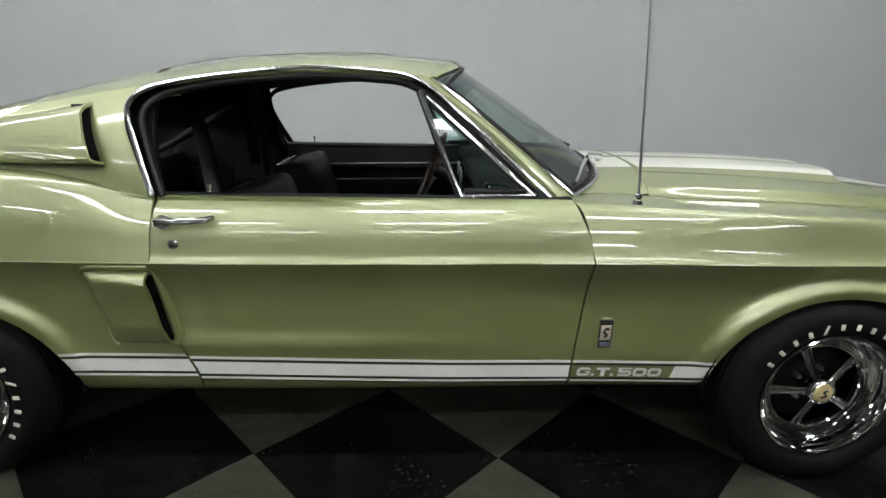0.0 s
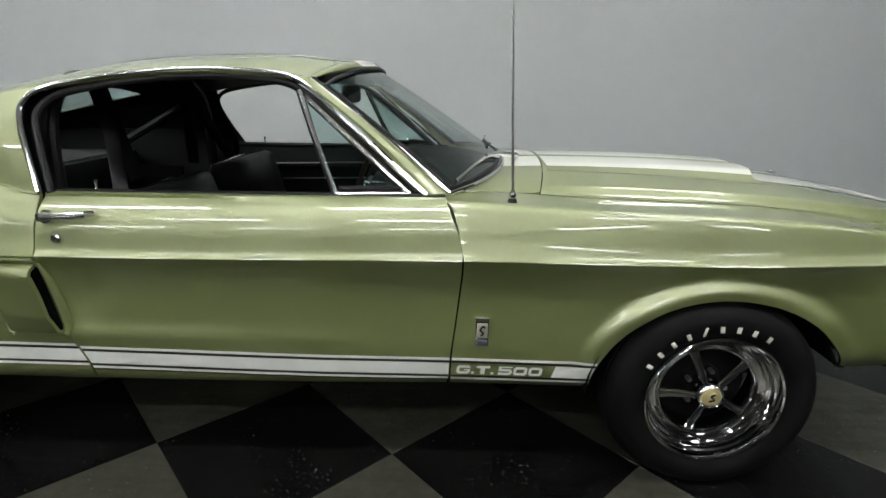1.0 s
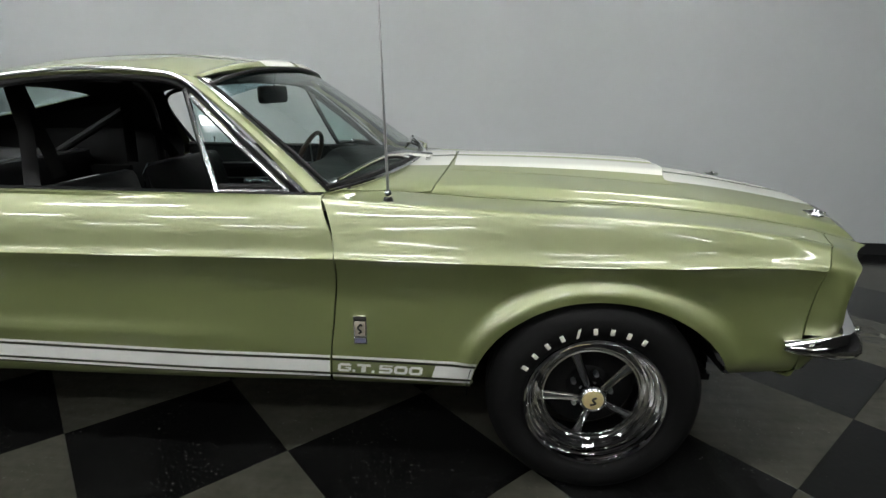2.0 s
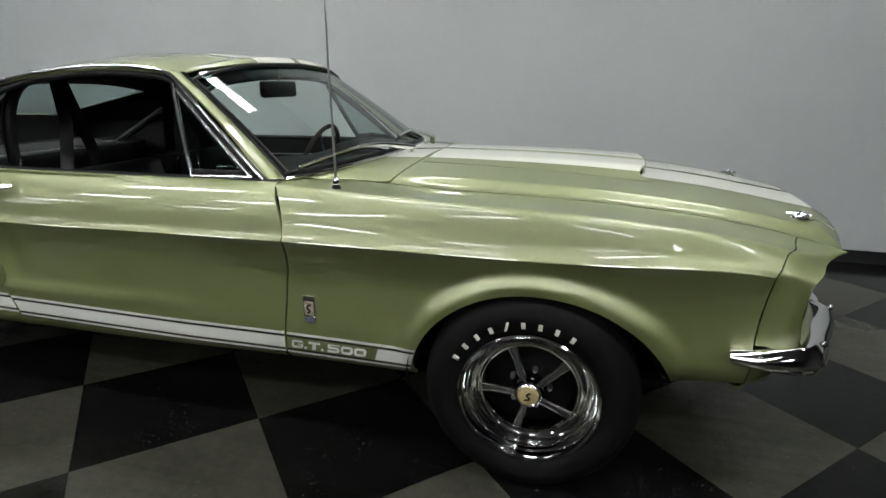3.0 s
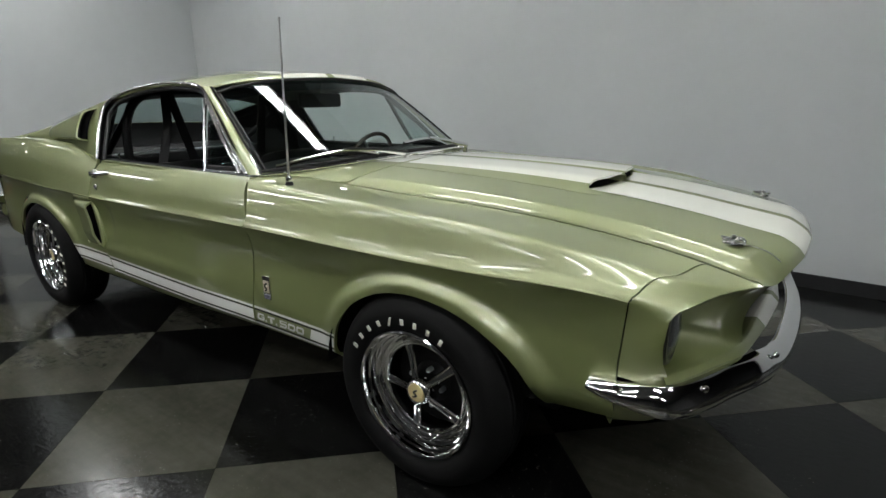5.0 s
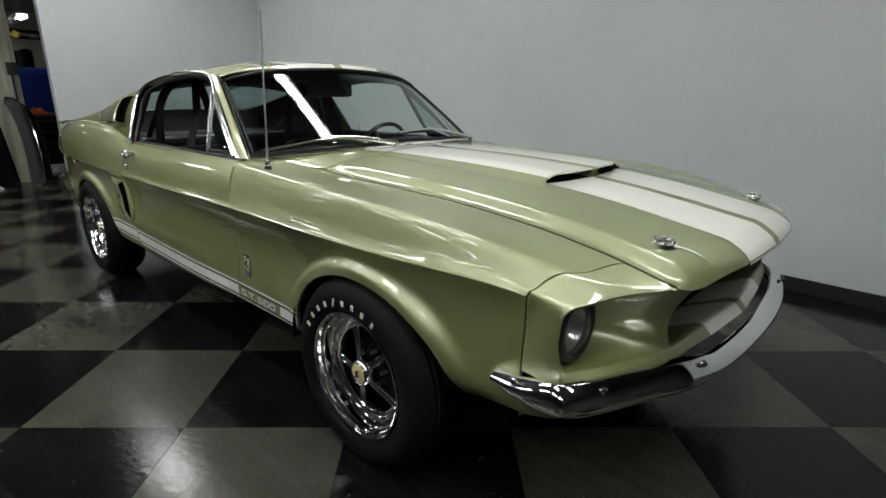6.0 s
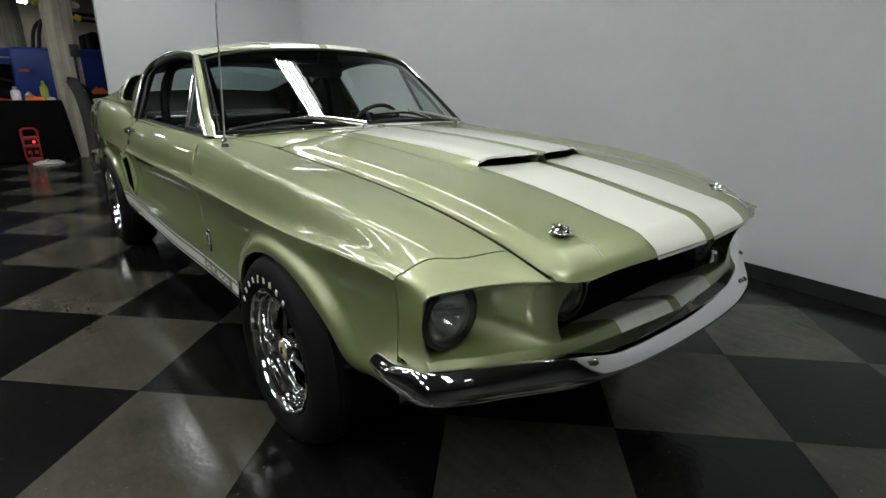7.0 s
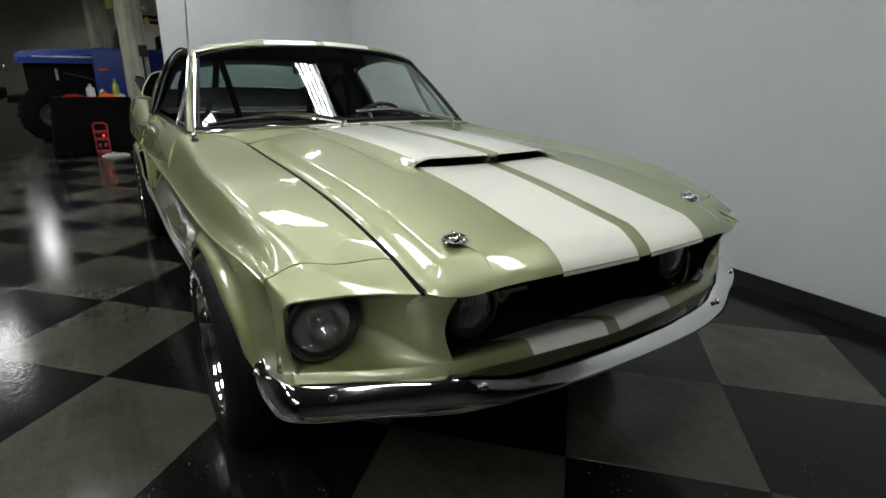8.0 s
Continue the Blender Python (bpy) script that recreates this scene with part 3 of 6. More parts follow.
def bucket_at(a, b):
    """A hollow patch between the brow, the lip, the side's edge and the driving lamp."""
    top, foot = bucket_top(a), bucket_foot(a)
    e = side_edge(0.708 + (0.566 - 0.708) * b) - Vector((0.002, 0.003, 0))
    i = bucket_top(1).lerp(bucket_foot(1), b) - Vector((0.022 * math.sin(math.pi * b), -0.014 * math.sin(math.pi * b), 0))
    flat = bucket_top(0).lerp(bucket_top(1), a).lerp(bucket_foot(0).lerp(bucket_foot(1), a), b)
    p = top.lerp(foot, b) + e.lerp(i, a) - flat
    p.x -= DEEP(a) * min(1, max(0, math.sin(math.pi * b)) * 1.3) ** (0.34 + 0.5 * a)
    return p


def bucket(bm, k):
    rows = []
    for a in lin(0, 1, 48):
        row = []
        for j in range(31):
            p = bucket_at(a, 0.5 - 0.5 * math.cos(math.pi * j / 30))
            row.append(Vector((p.x, k * p.y, p.z)))
        rows.append(row)
    grid(bm, rows)


paired("lamp_bucket", bucket, PAINT, "recessed lime green headlamp surround", depth=0, ref=lambda k: (1, 0, 0), sharp=60)


# ---- hood ----
ZH = fair((-0.52, 0.948), (-0.1, 0.930), (0.3, 0.901), (0.6, 0.866), (0.76, 0.839), (0.86, 0.822), (0.94, 0.805))


def hood_rear(u):
    return -0.465 - 0.058 * u * u


HOOD_FRONT = cv((0, 0.936), (0.46, 0.922), (0.70, 0.898), (0.86, 0.875), (0.93, 0.864), (1, 0.848))
HOOD_LIP = cv((0, 0.766), (0.46, 0.765), (0.70, 0.756), (0.86, 0.742), (0.93, 0.744), (1, 0.754))


def hood_front(u):
    return HOOD_FRONT(abs(u))


def hood_z(x, s):
    u = min(1, abs(s) / SE(x))
    ridge = 0.020 * ease((x + 0.60) / 0.3)
    z = ZE(x) + (ZH(x) - ZE(x) - ridge) * (1 - u ** 2.4) + ridge * (1 - ease((u - 0.885) / 0.088))
    q = max(0, min(1, 1 - (hood_front(u) - x) / 0.075))
    edge = max(0, min(1, 1 - (hood_front(u) - x) / 0.018))
    z -= (z - HOOD_LIP(u) - 0.010) * q ** 1.9 + 0.010 * edge ** 2
    return z


bm = bmesh.new()
rows = []
for u in sorted(set(lin(-0.8, 0.8, 45)) | set(lin(0.8, 1, 21)[1:]) | set(lin(-1, -0.8, 21)[:-1])):
    a, b = hood_rear(u), hood_front(u)
    row = []
    for v in lin(0, 0.9, 54) + lin(0.9, 1, 17)[1:]:
        x = a + (b - a) * v
        row.append(Vector((x, u * (SE(x) - 0.007), hood_z(x, u * SE(x)))))
    rows.append(row)
grid(bm, rows)
facing(bm, (0, 0, 1))
flange(bm, 0.010)
hood = part("hood", bm, PAINT, car, "lime green hood with raised ridges and a cooling scoop", weld=False)

for k in (-1, 1):
    # black strip added below the gap beside the hood, for the seam's shade
    bm = bmesh.new()
    grid(bm, [[Vector((x, k * (SE(x) + d), ZE(x) - 0.002)) for d in (-0.0095, 0.007)] for x in lin(-0.535, 0.84, 60)])
    facing(bm, (0, 0, 1))
    part("hood_gap_strip", bm, GAP, car, "black strip added for the shade in the gap beside the hood")

SCOOP_F = cv((0, 0.345), (0.15, 0.334), (0.245, 0.308), (0.262, 0.306), (0.275, 0.340), (0.290, 0.365), (0.315, 0.30))
SCOOP_H = cv((-0.48, 0.0), (-0.2, 0.011), (0.1, 0.023), (0.35, 0.031))


def scoop_z(x, s):
    side = max(0, min(1, (0.315 - abs(s)) / 0.115))
    side *= 1 - ease((x - 0.285) / 0.08) * ease((abs(s) - 0.250) / 0.02)
    return hood_z(x, s) + 0.0012 + SCOOP_H(x) * (side * side * (3 - 2 * side)) - 0.006 * math.exp(-(s / 0.018) ** 2) * SCOOP_H(x) / 0.029


bm = bmesh.new()
cols = sorted(set(lin(-0.315, 0.315, 65)) | {-0.02, 0.02, -0.01, 0.01})
grid(bm, [[Vector((x, s, scoop_z(x, s))) for x in lin(-0.466, SCOOP_F(abs(s)), 30)] for s in cols])
facing(bm, (0, 0, 1))
flange(bm, 0.006)
scoop = part("hood_scoop", bm, PAINT, hood, "raised twin-nostril scoop", weld=False)
bm = bmesh.new()
for s0, s1 in ((-0.255, -0.022), (0.022, 0.255)):
    grid(bm, [[Vector((x, s, hood_z(x, s) + dz)) for x, dz in ((SCOOP_F(abs(s)) - 0.006, 0.001), (0.10, 0.002), (0.10, 0.012), (SCOOP_F(abs(s)) - 0.004, scoop_z(SCOOP_F(abs(s)), s) - hood_z(SCOOP_F(abs(s)), s) - 0.005))] for s in lin(s0, s1, 16)])
part("scoop_intake", bm, GAP, hood, "black throat of the scoop")
bm = bmesh.new()
grid(bm, [[Vector((x, s, hood_z(x, s) + dz)) for s, dz in ((-0.024, 0), (-0.012, 0.021), (0.012, 0.021), (0.024, 0))] for x in lin(0.20, 0.350, 6)])
facing(bm, (0, 0, 1))
part("scoop_divider", bm, PAINT, hood)


def surface_strip(name, surf, xs_of, s0, s1, material, parent, lift=0.0012, n=9, m=40, label=""):
    """A painted stripe that lies on a surface surf(x, s) -> z."""
    bm = bmesh.new()
    rows = []
    for s in lin(s0, s1, n):
        a, b = xs_of(s)
        rows.append([Vector((x, s, surf(x, s) + lift)) for x in lin(a, b, m)])
    grid(bm, rows)
    facing(bm, (0, 0, 1))
    return part(name, bm, material, parent, label, weld=False)


for k in (-1, 1):
    a, b = sorted((k * 0.022, k * 0.250))
    surface_strip("stripe", hood_z, lambda s: (SCOOP_F(abs(s)) + 0.002, hood_front(s / 0.546) - 0.001), a, b, WHITE, hood, lift=0.0016, m=140, label="white racing stripe on the hood")
    surface_strip("stripe", scoop_z, lambda s: (-0.46, SCOOP_F(abs(s)) - 0.001), a, b, WHITE, hood, label="white racing stripe on the scoop")
    # front edge of the scoop, where the stripe turns down over the intake
    bm = bmesh.new()
    grid(bm, [[Vector((SCOOP_F(abs(s)) + 0.0012, s, scoop_z(SCOOP_F(abs(s)), s) + 0.0012 - d)) for d in (0, 0.003, 0.006)] for s in lin(a, b, 24)])
    facing(bm, (1, 0, 0))
    part("stripe", bm, WHITE, hood, "white racing stripe on the scoop lip")
    # front edge of the hood, where the stripe turns under
    bm = bmesh.new()
    grid(bm, [[Vector((hood_front(s / 0.546) + 0.0012, s, hood_z(hood_front(s / 0.546), s) + 0.0012 - d)) for d in (0, 0.004, 0.008)] for s in lin(a, b, 10)])
    facing(bm, (1, 0, 0))
    part("stripe", bm, WHITE, hood, "white racing stripe on the hood lip")

# ---- cowl and windshield ----
WS_LOW = fair((0, -0.616), (0.15, -0.622), (0.30, -0.643), (0.47, -0.690), (0.59, -0.751), (0.69, -0.822))
WS_LOW_Z = cv((0, 0.946), (0.35, 0.938), (0.69, 0.912))
WS_TOP = fair((0, -1.176), (0.15, -1.180), (0.3, -1.194), (0.45, -1.217), (0.585, -1.245))
WS_TOP_Z = cv((0, 1.312), (0.3, 1.299), (0.5, 1.268), (0.585, 1.240))


def windshield_at(u, v):
    """u: -1..1 across, v: 0 at the cowl to 1 at the roof."""
    lo, hi = abs(u) * 0.69, abs(u) * 0.585
    a, b = Vector((WS_LOW(lo), lo, WS_LOW_Z(lo))), Vector((WS_TOP(hi), hi, WS_TOP_Z(hi)))
    p = a.lerp(b, v)
    bulge = 0.007 * math.sin(math.pi * v)
    p += Vector((bulge * 0.5, 0, bulge * 0.86))
    return Vector((p.x, math.copysign(p.y, u), p.z))


def cowl_front(s):
    """Front edge of the cowl: along the hood's rear edge, then out along the fender."""
    a = hood_rear(min(1, s / 0.548))
    if s > 0.548:
        lo, hi = -0.86, -0.53
        for _ in range(24):
            mid = (lo + hi) / 2
            lo, hi = (mid, hi) if SE(mid) > s else (lo, mid)
        a = lo
    return a - 0.004


def cowl_z(x, s):
    s = abs(s)
    a, b = cowl_front(s), WS_LOW(s) + 0.004
    z0 = hood_z(a, s) + 0.0005
    return z0 + (WS_LOW_Z(s) - 0.006 - z0) * (x - a) / (b - a)


bm = bmesh.new()
rows = []
for u in lin(-1, 1, 61):
    s = u * 0.688
    a, b = cowl_front(abs(s)), WS_LOW(abs(s)) + 0.004
    rows.append([Vector((x, s, cowl_z(x, s))) for x in lin(a, b, 12)])
grid(bm, rows)
facing(bm, (0, 0, 1))
flange(bm, 0.015)
cowl = part("cowl", bm, PAINT, car, "lime green cowl below the windshield", weld=False)

for k in (-1, 1):
    a, b = sorted((k * 0.022, k * 0.250))
    surface_strip("stripe", cowl_z, lambda s: (WS_LOW(abs(s)) + 0.006, cowl_front(abs(s)) - 0.002), a, b, WHITE, cowl, m=6, label="white racing stripe on the cowl")

bm = bmesh.new()
grid(bm, [[windshield_at(u, v) for v in lin(0, 1, 15)] for u in lin(-1, 1, 31)])
facing(bm, (1, 0, 0.5))
windshield = part("windshield", bm, WINDSHIELD, car, "tinted curved windshield", weld=False)
windshield.visible_shadow = False
bm = bmesh.new()
loop = [windshield_at(u, 0) for u in lin(-1, 1, 31)] + [windshield_at(1, v) for v in lin(0, 1, 12)[1:]]
tube(bm, [p + Vector((0.004, 0, 0.002)) for p in loop], 0.0065, 8)
tube(bm, [windshield_at(-1, v) + Vector((0.004, 0, 0.002)) for v in lin(0, 1, 12)], 0.0065, 8)
part("windshield_trim", bm, CHROME, windshield, "chrome windshield moulding")
bm = bmesh.new()
tube(bm, [windshield_at(u, 0.915) + Vector((0.004, 0, 0.006)) for u in lin(-1, 1, 31)], 0.006, 8)
for u in (-0.975, 0.975):
    tube(bm, [windshield_at(u, v) for v in lin(0.02, 0.92, 14)], 0.010, 8, flat=0.5)
tube(bm, [windshield_at(u, 0.025) for u in lin(-1, 1, 31)], 0.012, 8, flat=0.5)
part("windshield_seal", bm, BLACK, windshield, "black rubber seal")
bm = bmesh.new()
grid(bm, [[windshield_at(u, v) - Vector((0.002, 0, 0.003)) for v in lin(0.80, 0.93, 5)] for u in lin(-0.985, 0.985, 25)])
facing(bm, (1, 0, 0.5))
band = part("shade_band", bm, BAND, windshield, "bluish tinted band along the top of the glass", weld=False)
band.visible_shadow = False

# ---- roof and greenhouse ----
RAIL_S = cv((-3.72, 0.66), (-3.2, 0.64), (-2.6, 0.612), (-2.14, 0.602), (-1.6, 0.596), (-1.22, 0.585))
RAIL_Z = cv((-3.72, 0.935), (-3.3, 0.985), (-3.0, 1.035), (-2.5, 1.135), (-2.14, 1.200), (-1.8, 1.250), (-1.5, 1.262), (-1.22, 1.240))
ROOF_Z = cv((-3.72, 0.985), (-3.6, 0.985), (-3.4, 0.995), (-3.1, 1.055), (-2.75, 1.140), (-2.3, 1.252), (-1.85, 1.323), (-1.5, 1.337), (-1.18, 1.315))


def roof_z(x, s):
    a = min(1, abs(s) / RAIL_S(x))
    return RAIL_Z(x) + (ROOF_Z(x) - RAIL_Z(x)) * (1 - a ** 2.4)


def header_at(u, q):
    """The roof's leading edge, rolled down over the top of the windshield (q: 0) and back to the roof (1)."""
    p = windshield_at(u if u else 1e-6, 0.925 + 0.07 * abs(u) ** 4) + Vector((0.006, 0, 0.010)) * (1 - 0.8 * abs(u) ** 4)
    x = WS_TOP(abs(u) * 0.585) - 0.012
    s = u * RAIL_S(x)
    e = Vector((x, s, roof_z(x, s)))
    return p.lerp(e, q) + Vector((0.5, 0, 0.86)) * (0.008 * math.sin(math.pi * q))


bm = bmesh.new()
rows = []
for u in lin(-1, 1, 45):
    a = WS_TOP(abs(u) * 0.585) - 0.012
    row = [header_at(u, q) for q in lin(0, 1, 5)[:-1]]
    for x in lin(a, -2.30, 40):
        s = u * RAIL_S(x)
        row.append(Vector((x, s, roof_z(x, s))))
    rows.append(row)
grid(bm, rows)
facing(bm, (0, 0, 1))
flange(bm, 0.012)
roof = part("roof", bm, PAINT, car, "lime green fastback roof", weld=False)
for k in (-1, 1):
    a, b = sorted((k * 0.022, k * 0.275))
    surface_strip("stripe", roof_z, lambda s: (WS_TOP(abs(s)) - 0.010, -2.29), a, b, WHITE, roof, label="white racing stripe on the roof")
    bm = bmesh.new()
    grid(bm, [[header_at(s / 0.585, q) + Vector((0.001, 0, 0.0012)) for q in lin(0, 1, 6)] for s in lin(a, b, 9)])
    facing(bm, (1, 0, 1))
    part("stripe", bm, WHITE, roof, "white racing stripe on the windshield header")

# rear quarter: valley between the pillar and the hip
VALLEY_S = cv((-3.72, 0.69), (-3.3, 0.72), (-2.8, 0.715), (-2.4, 0.715), (-2.2, 0.73), (-2.03, 0.745))
VALLEY_Z = cv((-3.72, 0.935), (-3.3, 0.968), (-2.8, 0.985), (-2.4, 0.972), (-2.2, 0.940), (-2.1, 0.913), (-2.03, 0.905))
PILLAR_X = cv((0.90, -2.036), (0.965, -2.060), (1.045, -2.094), (1.105, -2.119), (1.15, -2.127), (1.185, -2.108), (1.215, -2.045), (1.24, -1.96))


def pillar(bm, k):
    rows = []
    for x0 in lin(-3.60, -2.04, 46):
        row = []
        near = max(0, (x0 + 2.75) / 0.71) ** 1.5
        for t in lin(0, 1, 14):
            x = x0
            for _ in range(3):
                z = VALLEY_Z(x) + (RAIL_Z(x) - VALLEY_Z(x)) * t
                x = x0 + near * (PILLAR_X(z) + 2.035)
            s = VALLEY_S(x) + (RAIL_S(x) - VALLEY_S(x)) * t + 0.028 * math.sin(math.pi * t)
            row.append(Vector((x, k * s, z)))
        rows.append(row)
    grid(bm, rows)
    # over the rail to the edge of the rear glass
    rows = []
    for x in lin(-3.60, -2.29, 40):
        inner = cv((-3.6, 0.0), (-3.16, 0.0), (-3.14, 0.52), (-2.42, 0.52), (-2.40, 0.0), (-2.29, 0.0))(x)
        rows.append([Vector((x, k * s, roof_z(x, s))) for s in lin(RAIL_S(x), inner, 14)])
    grid(bm, rows)


def pillar_lining(bm, k):
    for lo, hi in ((-3.55, -2.07),):
        grid(bm, [[Vector((x, k * (VALLEY_S(x) - 0.03 + (RAIL_S(x) - 0.018 - VALLEY_S(x) + 0.03) * t), VALLEY_Z(x) - 0.02 + (RAIL_Z(x) - 0.016 - VALLEY_Z(x) + 0.02) * t)) for t in lin(0, 1, 8)] for x in lin(lo, hi, 30)])
    grid(bm, [[Vector((x, k * s, roof_z(x, s) - 0.008)) for s in lin(RAIL_S(x) - 0.018, 0.519, 5)] for x in lin(-3.55, -2.07, 30)])


paired("rear_lining", pillar_lining, VINYL, "black lining inside the sail panel", depth=0)
paired("rear_pillar", pillar, PAINT, "lime green sail panel beside the rear window", depth=0.003, ref=lambda k: (0, k, 0.6))


def quarter(bm, k):
    xs = stations(-3.735, -2.035, 0.028, ARCHES[1:])
    rows, tops = [], []
    for x0 in xs:
        near = max(0, (x0 + 2.33) / 0.295)
        zb = side_bottom(x0)
        row = []
        for v in lin(0, 1, 18):
            z = zb + (ZC(x0) - zb) * v
            x = x0 + near * (DOOR_REAR(z) - 0.0025 + 2.035)
            row.append(Vector((x, k * side_s(x, z), z)))
        rows.append(row)
        row = []
        zv, sv, w, zc = VALLEY_Z(x0), VALLEY_S(x0), W(x0), ZC(x0)
        h = zv + 0.006 * min(1, max(0, (-2.04 - x0) / 0.2)) - zc
        lean = ease((x0 + 2.9) / 0.8)
        pts = [(w, zc, 0), (w - 0.004 - 0.012 * lean, zc + 0.25 * h, 0), (w - 0.014 - 0.016 * lean, zc + 0.52 * h, 0), (w - 0.036 - 0.018 * lean, zc + 0.78 * h, 0), (w - 0.062 - 0.011 * lean, zc + 0.95 * h, 0), (sv + 0.016, zc + h, 0), (sv, zv, 0)]
        for t in lin(0, 1, 18):
            p = crom(pts, t)
            row.append(Vector((x0 + near * 0.0025, k * p.x, p.y)))
        tops.append(row)
    grid(bm, rows)
    grid(bm, tops)


paired("quarter_panel", quarter, PAINT, "lime green rear quarter panel with a full hip and wheel arch")


# ---- doors and rockers ----
def door(bm, k):
    rows = []
    for v in lin(0, 1, 52):
        row = []
        zs = lin(0.353, 0.74, 22)[:-1] + lin(0.74, 0.905, 20)
        for z in zs:
            a, b = DOOR_REAR(z) + 0.0025, DOOR_FRONT(z) - 0.0025
            x = a + (b - a) * v
            zz = z + (ZC(x) - 0.74) * max(0, 1 - abs(z - 0.74) / 0.15)
            row.append(Vector((x, k * side_s(x, zz), zz)))
        x = DOOR_REAR(0.905) + 0.0025 + (DOOR_FRONT(0.905) - DOOR_REAR(0.905) - 0.005) * v
        s = side_s(x, 0.905)
        row += [Vector((x, k * (s - 0.008), 0.909)), Vector((x, k * (s - 0.03), 0.909)), Vector((x, k * (s - 0.036), 0.903)), Vector((x, k * (s - 0.036), 0.86))]
        rows.append(row)
    grid(bm, rows)


doors = paired("door", door, PAINT, "lime green door, window wound down", depth=0.012)


def door_cap(bm, k):
    rows = []
    for v in lin(0, 1, 40):
        x = DOOR_REAR(0.905) + 0.006 + (DOOR_FRONT(0.905) - DOOR_REAR(0.905) - 0.012) * v
        s = side_s(x, 0.905)
        rows.append([Vector((x, k * (s - d), z)) for d, z in ((0.014, 0.9085), (0.016, 0.912), (0.05, 0.912), (0.058, 0.904), (0.06, 0.85))])
    grid(bm, rows)


paired("door_sill_trim", door_cap, VINYL, "black vinyl cap on the door's upper edge", depth=0, ref=lambda k: (0, -k, 1))


def rocker(bm, k):
    rows = []
    for x in lin(-1.938, -0.818, 40):
        rows.append([Vector((x, k * (side_s(x, z) - 0.002), z)) for z in lin(SILL, 0.348, 8)] + [Vector((x, k * (side_s(x, 0.348) - 0.03), 0.350))])
        rows[-1].insert(0, Vector((x, k * 0.70, SILL - 0.012)))
    grid(bm, rows)


paired("rocker_panel", rocker, PAINT, "lime green rocker panel below the door", depth=0)

# ---- lower nose: lip, grille, bumper, valance ----
def lip_point(s, j):
    a = abs(s)
    c, f = LIP_BACK(a), LIP_FRONT(a)
    return [Vector((c - 0.012, s, 0.5665)), Vector((c - 0.002, s, 0.567)), Vector((c + 0.002, s, 0.565)), Vector((f - 0.002, s, 0.546)),
            Vector((f, s, 0.541)), Vector((f - 0.006, s, 0.536)), Vector((f - 0.05, s, 0.532))][j]


bm = bmesh.new()
grid(bm, [[lip_point(s, j) for j in range(7)] for s in lin(-0.768, 0.768, 71)])
SHELF = ((0.0, 0.5665), (0.12, 0.562), (0.4, 0.543), (0.8, 0.515), (1, 0.502))
grid(bm, [[Vector((LIP_BACK(abs(s)) - 0.012 + (0.70 - LIP_BACK(abs(s))) * q, s, z)) for q, z in SHELF] for s in lin(-0.468, 0.468, 30)])
facing(bm, (0.2, 0, 1))
lip = part("grille_lip", bm, PAINT, car, "lime green panel below the grille", sharp=60)
for k in (-1, 1):
    bm = bmesh.new()
    grid(bm, [[lip_point(s, j) + Vector((0.0012, 0, 0.0012)) for j in range(6)] for s in lin(k * 0.022, k * 0.257, 12)])
    grid(bm, [[Vector((LIP_BACK(abs(s)) - 0.0108 + (0.70 - LIP_BACK(abs(s))) * q, s, z + 0.0012)) for q, z in SHELF] for s in lin(k * 0.022, k * 0.257, 12)])
    facing(bm, (0, 0, 1))
    part("stripe", bm, WHITE, lip, "white racing stripe on the panel below the grille", sharp=60)

bm = bmesh.new()
box(bm, (0.690, -0.50, 0.49), (0.700, 0.50, 0.80))
grille_back = part("grille", bm, GAP, car, "dark recessed grille between the lamps")
bm = bmesh.new()
grid(bm, [[Vector((x, s, z - 0.02 * (s / 0.47) ** 2)) for x, z in ((0.69, 0.755), (0.80, 0.760), (0.855, 0.757), (0.895 - 0.045 * (s / 0.47) ** 2, 0.754))] for s in lin(-0.47, 0.47, 24)])
facing(bm, (0, 0, 1))
flange(bm, 0.012)
part("grille_header", bm, GAP, grille_back, "black panel under the hood lip")
for i in range(15):
    bm = bmesh.new()
    tube(bm, [(0.707, -0.455, 0.592 + i * 0.0125), (0.707, 0.455, 0.592 + i * 0.0125)], 0.0022, 6)
    part("grille_bar", bm, GAP, grille_back)
for i in range(46):
    bm = bmesh.new()
    y = -0.45 + i * 0.02
    tube(bm, [(0.710, y, 0.585), (0.710, y, 0.755)], 0.0018, 6)
    part("grille_bar", bm, GAP, grille_back)
bm = bmesh.new()
box(bm, (0.727, -0.318, 0.645), (0.735, -0.175, 0.658), bevel=0.002)
box(bm, (0.727, -0.262, 0.632), (0.737, -0.236, 0.674), bevel=0.004, turn=Matrix.Rotation(radians(20), 4, "X"))
box(bm, (0.727, -0.274, 0.628), (0.736, -0.248, 0.640), bevel=0.003, turn=Matrix.Rotation(radians(-30), 4, "X"))
part("grille_emblem", bm, DULL, grille_back, "dull metal emblem on a bar")


